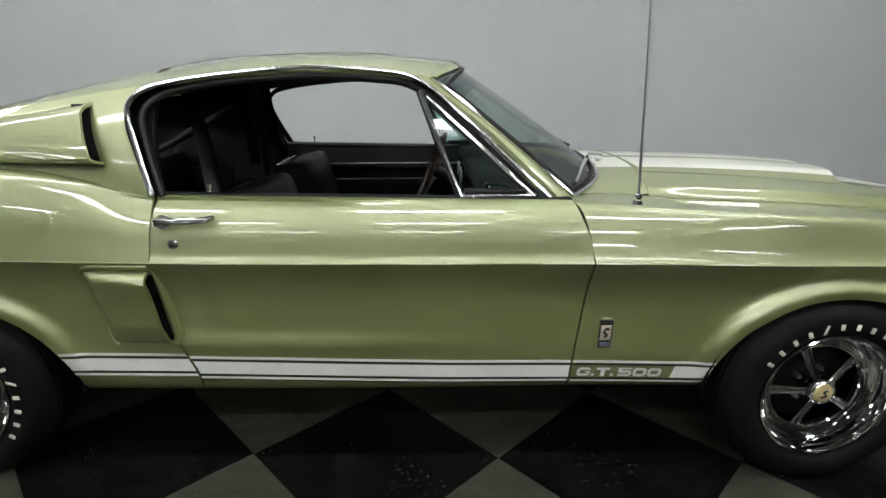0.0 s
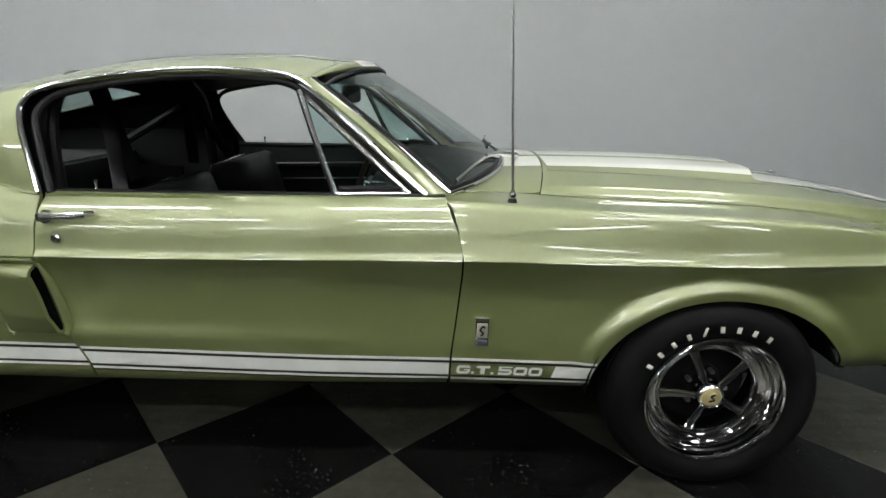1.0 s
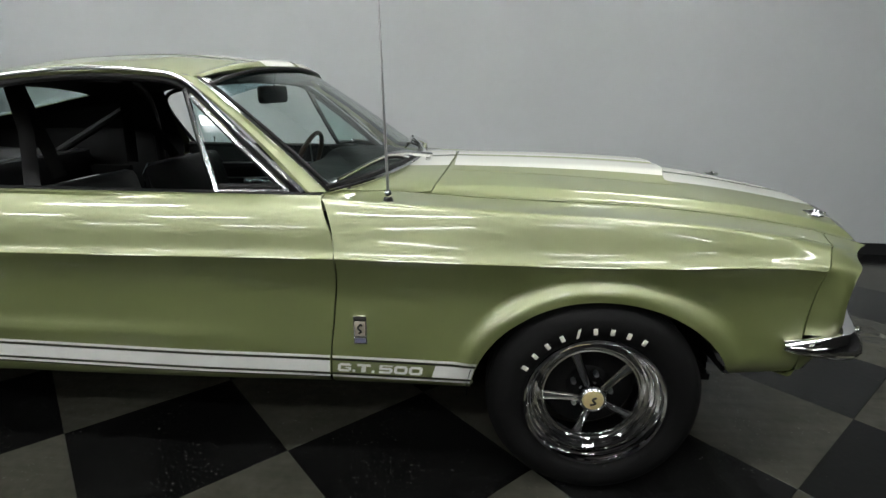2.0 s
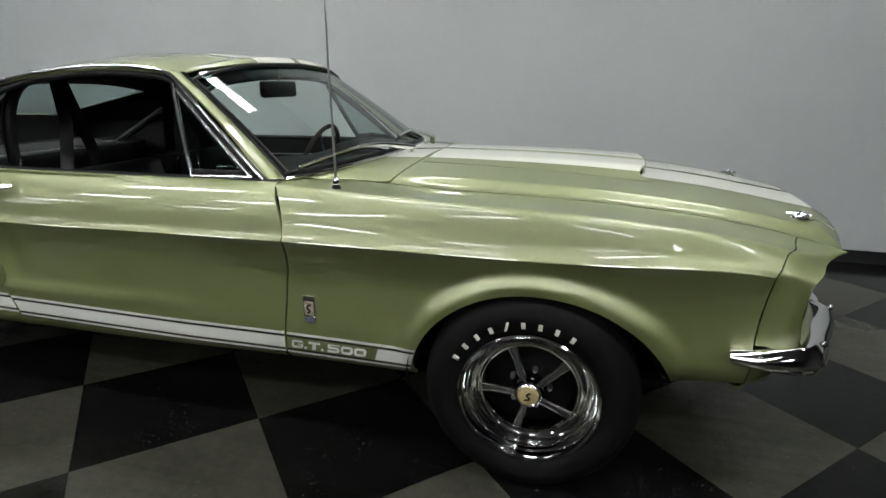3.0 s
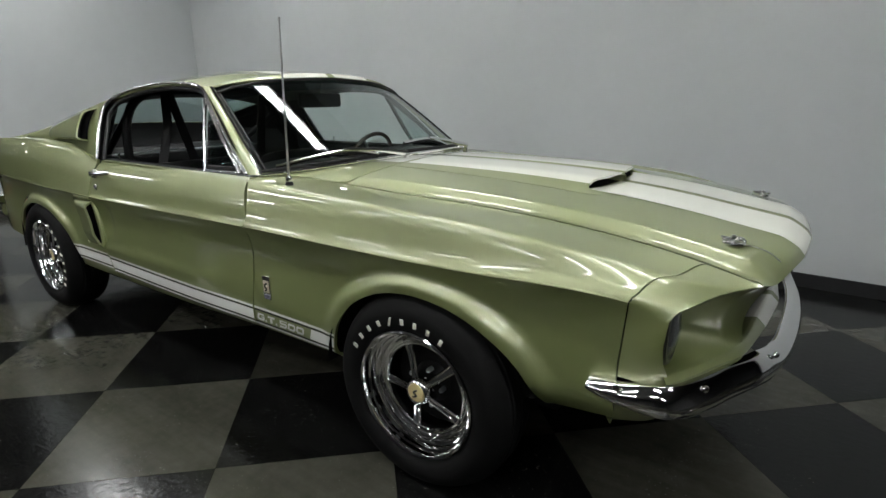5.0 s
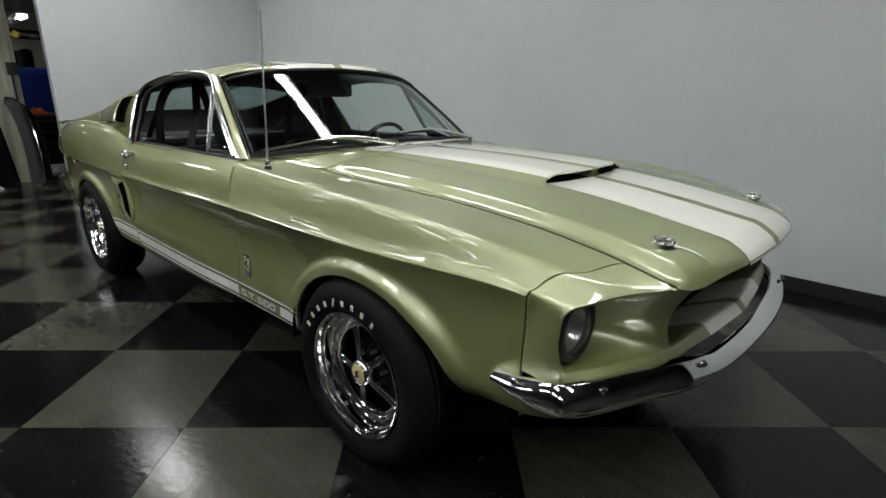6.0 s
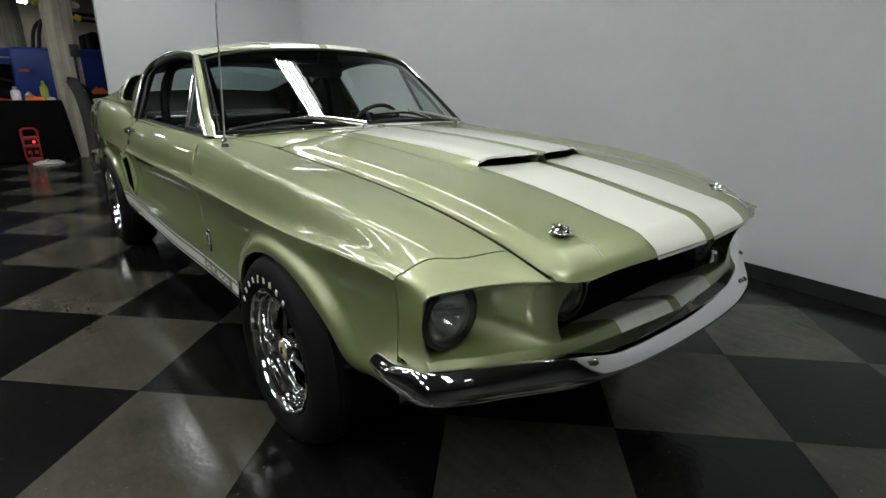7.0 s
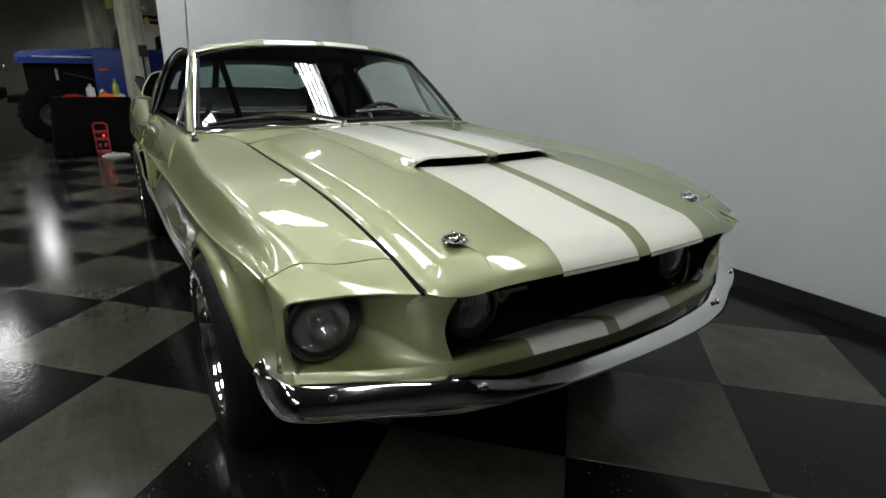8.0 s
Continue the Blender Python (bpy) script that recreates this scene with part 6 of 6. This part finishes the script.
GREY_DARK = vary(mat("dark_grey_steel", (0.03, 0.03, 0.03), 0.5, 0.3), (0.02, 0.02, 0.02), (0.045, 0.045, 0.045), 10)

bm = bmesh.new()
box(bm, (-7.85, -0.58, 0), (-7.50, -0.26, CEIL_Z), bevel=0.012)
column = tagged(part("column", bm, CREAM), "cream painted square column beside the workshop", "column", kind="structure")
bm = bmesh.new()
box(bm, (-7.50, -0.375, 1.345), (-7.44, -0.265, 1.50), bevel=0.008)
box(bm, (-7.495, -0.345, 0.72), (-7.475, -0.318, 1.345), bevel=0.004)
tagged(part("switch_box", bm, GREY_DARK), "grey switch box with a conduit on the column", "switch box")
bm = bmesh.new()
for i in range(60):
    a, b, r = random.uniform(0, 6.28), random.uniform(-1.2, 1.2), random.uniform(0.015, 0.055)
    p = Vector((-7.45 + r * math.cos(a) * math.cos(b) * 0.6, -0.65 + r * math.sin(a) * math.cos(b), 2.0 + r * math.sin(b)))
    bmesh.ops.create_icosphere(bm, subdivisions=1, radius=random.uniform(0.007, 0.015), matrix=Matrix.Translation(p))
tube(bm, [(-7.47, -0.61, 2.0), (-7.51, -0.57, 2.10)], 0.006, 6)
tagged(part("duster", bm, LIME), "lime and white fluffy duster hanging on the column", "duster")
for z, m, word in ((1.99, PALE, "white"), (1.835, YELLOW, "yellow")):
    bm = bmesh.new()
    bmesh.ops.create_uvsphere(bm, u_segments=14, v_segments=9, radius=0.046, matrix=Matrix.Translation((-7.49, -0.21, z)) @ Matrix.Diagonal((0.8, 1, 0.9, 1)))
    for v in bm.verts:
        v.co += Vector((random.uniform(-1, 1), random.uniform(-1, 1), random.uniform(-1, 1))) * 0.006
    tube(bm, [(-7.51, -0.265, z), (-7.49, -0.21, z)], 0.008, 6)
    tagged(part("mop_head", bm, m), word + " mop head hanging on the column", "mop head")

bm = bmesh.new()
c0 = Vector((-18.4, -0.5, 0))
box(bm, (c0.x - 0.3, c0.y - 0.36, 0), (c0.x + 0.3, c0.y + 0.36, CEIL_Z), bevel=0.03)
tagged(part("column", bm, CREAM), "beige boxed column far back in the workshop", "column", kind="structure")

table = thing("work_table", (-7.70, -1.05, 0), "work table under a long black cloth", "table")
bm = bmesh.new()
rows = []
for t in lin(0, 1, 73):
    a = 2 * math.pi * t
    u = max(-1, min(1, 1.35 * math.cos(a))), max(-1, min(1, 1.35 * math.sin(a)))
    wave = 0.014 * math.sin(a * 11) + 0.008 * math.sin(a * 23)
    row = [Vector((-7.70 + u[0] * 0.24, -1.05 + u[1] * 0.42, 0.79)), Vector((-7.70 + u[0] * 0.28, -1.05 + u[1] * 0.475, 0.785))]
    for z in (0.70, 0.5, 0.25, 0.02):
        g = 1 + (0.05 + 0.16 * abs(math.sin(2 * a)) ** 3 + wave * 2.2) * (0.79 - z)
        row.append(Vector((-7.70 + u[0] * 0.285 * g, -1.05 + u[1] * 0.48 * g, z)))
    rows.append(row)
grid(bm, rows)
top = bm.faces.new([v for v in [bm.verts.new(Vector((-7.70 + x, -1.05 + y, 0.7905))) for x, y in ((-0.245, -0.425), (0.245, -0.425), (0.245, 0.425), (-0.245, 0.425))]])
part("cloth", bm, CLOTH, table)
for x, y in ((-0.2, -0.38), (0.2, -0.38), (-0.2, 0.38), (0.2, 0.38)):
    bm = bmesh.new()
    box(bm, (-7.70 + x - 0.02, -1.05 + y - 0.02, 0), (-7.70 + x + 0.02, -1.05 + y + 0.02, 0.785), bevel=0.004)
    part("leg", bm, GREY_DARK, table)


def bottle(x, y, z, r, h, body, cap, label, category):
    bm = bmesh.new()
    lathe(bm, [(0, 0), (r, 0), (r, h * 0.6), (r * 0.8, h * 0.72), (r * 0.35, h * 0.8), (r * 0.35, h * 0.85)], (x, y, z), "z", 18)
    ob = tagged(part("bottle", bm, body), label, category)
    bm = bmesh.new()
    lathe(bm, [(0, h * 0.85), (r * 0.45, h * 0.85), (r * 0.45, h * 0.94), (r * 0.25, h), (0, h)], (x, y, z), "z", 14)
    box(bm, (x - 0.015, y - 0.015, z + h * 0.9), (x + 0.06, y + 0.015, z + h * 0.98), bevel=0.004)
    part("spray_head", bm, cap, ob)
    return ob


bottle(-7.56, -1.045, 0.791, 0.055, 0.17, PALE, PALE, "white plastic bottle on the black table", "bottle")
bottle(-7.60, -0.735, 0.791, 0.045, 0.24, LIME, LIME, "lime green spray bottle on the black table", "spray bottle")
bottle(-7.74, -0.90, 0.791, 0.045, 0.10, CREAM, CREAM, "small cream plastic jar on the black table", "jar")


def rag(x, y, z, w, d, h, m, label):
    bm = bmesh.new()
    rows = []
    for i in range(13):
        row = []
        for j in range(13):
            u, v = i / 6 - 1, j / 6 - 1
            fall = max(0, 1 - max(abs(u), abs(v)) ** 2)
            row.append(Vector((x + u * d, y + v * w, z + 0.003 + h * fall * (0.5 + noise.noise(Vector((u * 2.1 + x, v * 2.3 + y, 3.0))) + 0.35))))
        rows.append(row)
    grid(bm, rows)
    facing(bm, (0, 0, 1))
    flange(bm, 0.003)
    return tagged(part("rag", bm, m), label, "cloth")


rag(-7.56, -1.25, 0.791, 0.14, 0.12, 0.035, RED, "crumpled red cloth on the black table")
rag(-7.52, -0.86, 0.791, 0.11, 0.10, 0.05, ORANGE, "crumpled orange cloth on the black table")
rag(-7.56, -0.68, 0.791, 0.05, 0.10, 0.04, PALE, "crumpled pale cloth on the black table")
rag(-7.16, -0.88, 0.0, 0.17, 0.10, 0.045, PALE, "white cloth lying on the floor by the red jack")

pack = thing("power_pack", (-7.33, -1.01, 0), "red portable power pack with a carrying handle, standing on the floor", "power pack")
bm = bmesh.new()
for y in (-1.095, -0.935):
    box(bm, (-7.41, y - 0.012, 0.03), (-7.27, y + 0.012, 0.33), bevel=0.01)
box(bm, (-7.41, -1.09, 0.0), (-7.25, -0.94, 0.075), bevel=0.015)
box(bm, (-7.40, -1.09, 0.205), (-7.255, -0.94, 0.245), bevel=0.012)
box(bm, (-7.40, -1.09, 0.30), (-7.265, -0.94, 0.34), bevel=0.012)
part("body", bm, RED, pack)
bm = bmesh.new()
tube(bm, [(-7.33, -1.095, 0.32), (-7.33, -1.10, 0.41), (-7.33, -1.07, 0.44), (-7.33, -0.96, 0.44), (-7.33, -0.93, 0.41), (-7.33, -0.935, 0.32)], 0.017, 8)
part("handle", bm, RED, pack)
bm = bmesh.new()
box(bm, (-7.40, -1.085, 0.07), (-7.27, -0.945, 0.32), bevel=0.006)
part("battery", bm, VINYL_DULL, pack, "black battery box")
for y in (-1.05, -0.98):
    bm = bmesh.new()
    box(bm, (-7.272, y - 0.02, 0.12), (-7.262, y + 0.02, 0.165), bevel=0.003)
    part("socket", bm, RED, pack)
bm = bmesh.new()
bmesh.ops.create_uvsphere(bm, u_segments=10, v_segments=6, radius=0.016, matrix=Matrix.Translation((-7.265, -0.985, 0.275)))
part("indicator_light", bm, lamp_mat("red_indicator", (1, 0.03, 0.02), 4), pack, "small glowing red light")
bm = bmesh.new()
tube(bm, [(-7.27, -1.03, 0.14), (-7.20, -1.05, 0.06), (-7.15, -1.02, 0.012), (-7.12, -0.93, 0.012), (-7.16, -0.86, 0.05)], 0.006, 6, smooth=20)
part("cable", bm, BLACK, pack, "black cable trailing on the floor")

# leaning trim piece beside the column
lean = thing("vehicle_trim", (-7.30, -0.40, 0), "black curved vehicle trim with a bright edge, leaning on the column", "vehicle part")
bm = bmesh.new()
edge = [(-7.42, -0.47, 1.085), (-7.40, -0.38, 1.06), (-7.37, -0.32, 0.97), (-7.30, -0.275, 0.77), (-7.22, -0.255, 0.42), (-7.14, -0.27, 0.015)]
pts = [crom(edge, t) for t in lin(0, 1, 30)]
grid(bm, [[p, p + Vector((-0.012, -0.075 * min(1, i / 9), -0.03 * max(0, 1 - i / 9))), p + Vector((-0.035, -0.15 * min(1, i / 9), -0.06 * max(0, 1 - i / 9)))] for i, p in enumerate(pts)])
grid(bm, [[p, p + Vector((-0.02, 0.05 * min(1, i / 12), -0.02)), p + Vector((-0.06, 0.085 * min(1, i / 12), -0.03))] for i, p in enumerate(pts[3:-1])])
flange(bm, 0.008)
part("panel", bm, BLACK, lean)
bm = bmesh.new()
tube(bm, [p + Vector((0.006, 0, 0)) for p in pts], 0.008, 6)
part("edge", bm, CHROME, lean)

# the blue off-road truck
truck = thing("truck", (-10.0, -1.2, 0), "blue off-road truck with big black tyres, parked in the workshop", "truck")
bm = bmesh.new()
rows = []
for y, w0, z0, z1 in ((-1.98, 0.62, 1.25, 1.36), (-1.94, 0.66, 1.24, 1.40), (-1.6, 0.68, 1.24, 1.44), (-1.0, 0.70, 1.25, 1.47), (-0.7, 0.72, 1.25, 1.49)):
    rows.append([Vector((-10.0 + a * w0, y, z)) for a, z in ((1, z0), (1.02, z1 - 0.08), (0.94, z1 - 0.01), (0, z1 + 0.03), (-0.94, z1 - 0.01), (-1.02, z1 - 0.08), (-1, z0))])
vs = grid(bm, rows, close=True)
bm.faces.new(vs[0][::-1])
bm.faces.new(vs[-1])
bmesh.ops.recalc_face_normals(bm, faces=bm.faces[:])
part("hood", bm, BLUE, truck)
bm = bmesh.new()
box(bm, (-10.75, -0.95, 0.60), (-9.25, 1.9, 1.50), bevel=0.06)
part("tub", bm, BLUE, truck, "blue open body tub")
bm = bmesh.new()
for x in (-9.42, -10.58):
    tube(bm, [(x, -0.55, 1.49), (x + 0.02, -0.35, 1.98), (x, 0.55, 2.02), (x, 1.3, 1.98), (x, 1.75, 1.49)], 0.028, 8, smooth=30)
tube(bm, [(-9.42, 0.55, 2.02), (-10.58, 0.55, 2.02)], 0.028, 8)
part("roll_cage", bm, BLACK, truck, "black tubular roll cage")
for x in (-9.62, -10.38):
    bm = bmesh.new()
    box(bm, (x - 0.22, 0.15, 1.40), (x + 0.22, 0.30, 1.78), bevel=0.05)
    part("seat", bm, VINYL_DULL, truck, "dark seat back")
bm = bmesh.new()
box(bm, (-9.262, -0.45, 0.78), (-9.244, 0.45, 1.42), bevel=0.006)
box(bm, (-9.255, 0.28, 1.22), (-9.225, 0.40, 1.25), bevel=0.006)
part("door", bm, BLUE, truck)
bm = bmesh.new()
box(bm, (-9.302, -1.75, 1.33), (-9.285, -0.85, 1.352), bevel=0.003)
box(bm, (-9.302, -1.45, 1.352), (-9.285, -0.85, 1.362), bevel=0.003)
part("side_strip", bm, SATIN, truck, "bright strip on the hood side")
bm = bmesh.new()
box(bm, (-10.5, -2.2, 0.62), (-9.5, 0.6, 0.74), bevel=0.02)
box(bm, (-10.55, -1.90, 0.74), (-9.45, -0.90, 1.25), bevel=0.03)
box(bm, (-10.7, -2.45, 0.66), (-9.3, -2.30, 0.84), bevel=0.03)
part("chassis", bm, VINYL_DULL, truck, "black chassis and bumper")
for y in (-2.35,):
    for x in (-9.6, -10.4):
        bm = bmesh.new()
        bmesh.ops.create_uvsphere(bm, u_segments=14, v_segments=8, radius=0.07, matrix=Matrix.Translation((x, y + 0.12, 1.15)) @ Matrix.Diagonal((1, 0.6, 1, 1)))
        part("headlamp", bm, SATIN, truck, "round headlamp")
for x in (-9.32, -10.68):
    for y in (-1.62, 1.2):
        bm = bmesh.new()
        lathe(bm, [(0.20, -0.13), (0.30, -0.15), (0.40, -0.14), (0.44, -0.10), (0.445, 0.10), (0.40, 0.14), (0.30, 0.15), (0.20, 0.13)], (x, y, 0.445), "x", 40)
        w = part("wheel", bm, TREAD, truck, "big black off-road tyre")
        bm = bmesh.new()
        lathe(bm, [(0.0, 0.06), (0.06, 0.08), (0.10, 0.05), (0.18, 0.06), (0.21, 0.13)], (x, y, 0.445), "x", 28, k=1 if x > -10 else -1)
        part("rim", bm, GREY_DARK, w)
        bm = bmesh.new()
        for i in range(28):
            a = 2 * math.pi * i / 28
            m = Matrix.Translation((x, y, 0.445)) @ Matrix.Rotation(a, 4, "X") @ Matrix.Translation((0.05 if i % 2 else -0.05, 0, 0.448))
            bmesh.ops.create_cube(bm, size=1, matrix=m @ Matrix.Diagonal((0.14, 0.05, 0.03, 1)))
        part("tread", bm, TREAD, w)
bm = bmesh.new()
tube(bm, [(-9.42, -1.38, 1.10), (-9.40, -1.10, 1.03), (-9.42, -0.92, 0.98)], 0.013, 8, smooth=8)
part("suspension_link", bm, GREY_DARK, truck, "dull metal suspension link")
bm = bmesh.new()
tube(bm, [(-9.41, -1.47, 0.98), (-9.41, -1.47, 1.16)], 0.022, 10)
part("shock_absorber", bm, PALE, truck, "pale upright shock absorber")
bm = bmesh.new()
box(bm, (-9.26, -0.88, 1.14), (-9.235, -0.74, 1.18), bevel=0.008)
part("marker_lamp", bm, ORANGE, truck, "orange side marker lamp")

# the dark red tool cart beyond the column
DARK_RED = mat("dark_red_enamel", (0.055, 0.006, 0.006), 0.4, coat=0.3)
cart = thing("tool_cart", (-8.55, 0.12, 0), "dark red steel tool cart with black drawers", "tool cart")
bm = bmesh.new()
box(bm, (-8.85, -0.28, 0.12), (-8.27, 0.52, 0.80), bevel=0.01)
part("body", bm, VINYL_DULL, cart, "black steel body")
bm = bmesh.new()
box(bm, (-8.87, -0.30, 0.80), (-8.25, 0.54, 0.835), bevel=0.012)
part("top", bm, DARK_RED, cart, "dark red top tray")
for z in (0.18, 0.34, 0.50, 0.66):
    bm = bmesh.new()
    box(bm, (-8.27, -0.25, z), (-8.255, 0.49, z + 0.125), bevel=0.004)
    drawer = part("drawer", bm, VINYL_DULL, cart)
    bm = bmesh.new()
    tube(bm, [(-8.255, -0.18, z + 0.09), (-8.235, -0.17, z + 0.09), (-8.235, 0.41, z + 0.09), (-8.255, 0.42, z + 0.09)], 0.006, 6)
    part("handle", bm, GREY_DARK, drawer)
for x, y in ((-8.80, -0.22), (-8.32, -0.22), (-8.80, 0.46), (-8.32, 0.46)):
    bm = bmesh.new()
    lathe(bm, [(0, -0.018), (0.05, -0.018), (0.06, -0.008), (0.06, 0.008), (0.05, 0.018), (0, 0.018)], (x, y, 0.06), "y", 18)
    box(bm, (x - 0.02, y - 0.026, 0.05), (x + 0.02, y + 0.026, 0.125), bevel=0.004)
    part("castor", bm, RUBBER, cart)
rag(-8.42, 0.02, 0.836, 0.12, 0.11, 0.085, ORANGE, "crumpled orange cloth on the tool cart")

# ---- floor tiles ----
bm = bmesh.new()
box(bm, (-29, -13, -0.12), (11, 9, -0.004))
floor = tagged(part("floor", bm, GAP), "checkered floor of black and grey tiles", "floor", kind="structure")
TILE, TURN = 0.596, radians(-1.5 + 45)
E1, E2 = Vector((math.cos(TURN - math.pi / 2), math.sin(TURN - math.pi / 2), 0)), Vector((math.cos(TURN), math.sin(TURN), 0))
ORIGIN = Vector((-1.005, -0.726, 0))


def tile_mesh(bm, at, gap=0.0004):
    a, c = TILE / 2 - gap, 0.0006
    rows = [[at + E1 * (u * q) + E2 * (v * q) + Vector((0, 0, z)) for u, v in ((-1, -1), (1, -1), (1, 1), (-1, 1))] for q, z in ((a, -0.004), (a, -c), (a - c, 0))]
    vs = grid(bm, rows, close=True)
    return bm.faces.new(vs[-1])


def inside(p):
    q = p - Vector((0, 2.05, 0))
    along = q.x * math.cos(WALL_TURN) + q.y * math.sin(WALL_TURN)
    depth = q.x * math.sin(WALL_TURN) - q.y * math.cos(WALL_TURN)
    return depth > -3 if along > 4.4 else depth > -0.15 if along > -6.1 else depth > -6


shared = []
for m in (TILE_DARK, TILE_GREY):
    bm = bmesh.new()
    tile_mesh(bm, Vector((0, 0, 0)))
    bmesh.ops.recalc_face_normals(bm, faces=bm.faces[:])
    me = bpy.data.meshes.new("tile")
    bm.to_mesh(me)
    bm.free()
    me.materials.append(m)
    shared.append(me)
cells = []
for i in range(-45, 45):
    for j in range(-45, 45):
        p = ORIGIN + E1 * ((i + 0.5) * TILE) + E2 * ((j + 0.5) * TILE)
        if -27.9 < p.x < 9.2 and -12.2 < p.y < 8.0 and inside(p):
            cells.append(((p - Vector((0.2, -0.9, 0))).length * (0.8 if p.y < -0.4 else 1.0), p, (i + j) % 2))
cells.sort(key=lambda c: c[0])
for _, p, grey in cells[:300]:
    ob = new("tile", shared[grey])
    ob.location = p
    ob.parent = floor
verts, faces, slots = [], [], []
for _, p, grey in cells[300:]:
    n = len(verts)
    a = TILE / 2 - 0.0004
    verts += [tuple(p + E1 * (u * a) + E2 * (v * a) + Vector((0, 0, z))) for z in (-0.004, 0) for u, v in ((-1, -1), (1, -1), (1, 1), (-1, 1))]
    faces += [(n + 4, n + 5, n + 6, n + 7)] + [(n + q, n + (q + 1) % 4, n + 4 + (q + 1) % 4, n + 4 + q) for q in range(4)]
    slots += [grey] * 5
me = bpy.data.meshes.new("far_tiles")
me.from_pydata(verts, [], faces)
me.materials.append(TILE_DARK)
me.materials.append(TILE_GREY)
me.polygons.foreach_set("material_index", slots)
me.update()
far_tiles = tagged(new("far_tiles", me), kind="stuff")
far_tiles.parent = floor
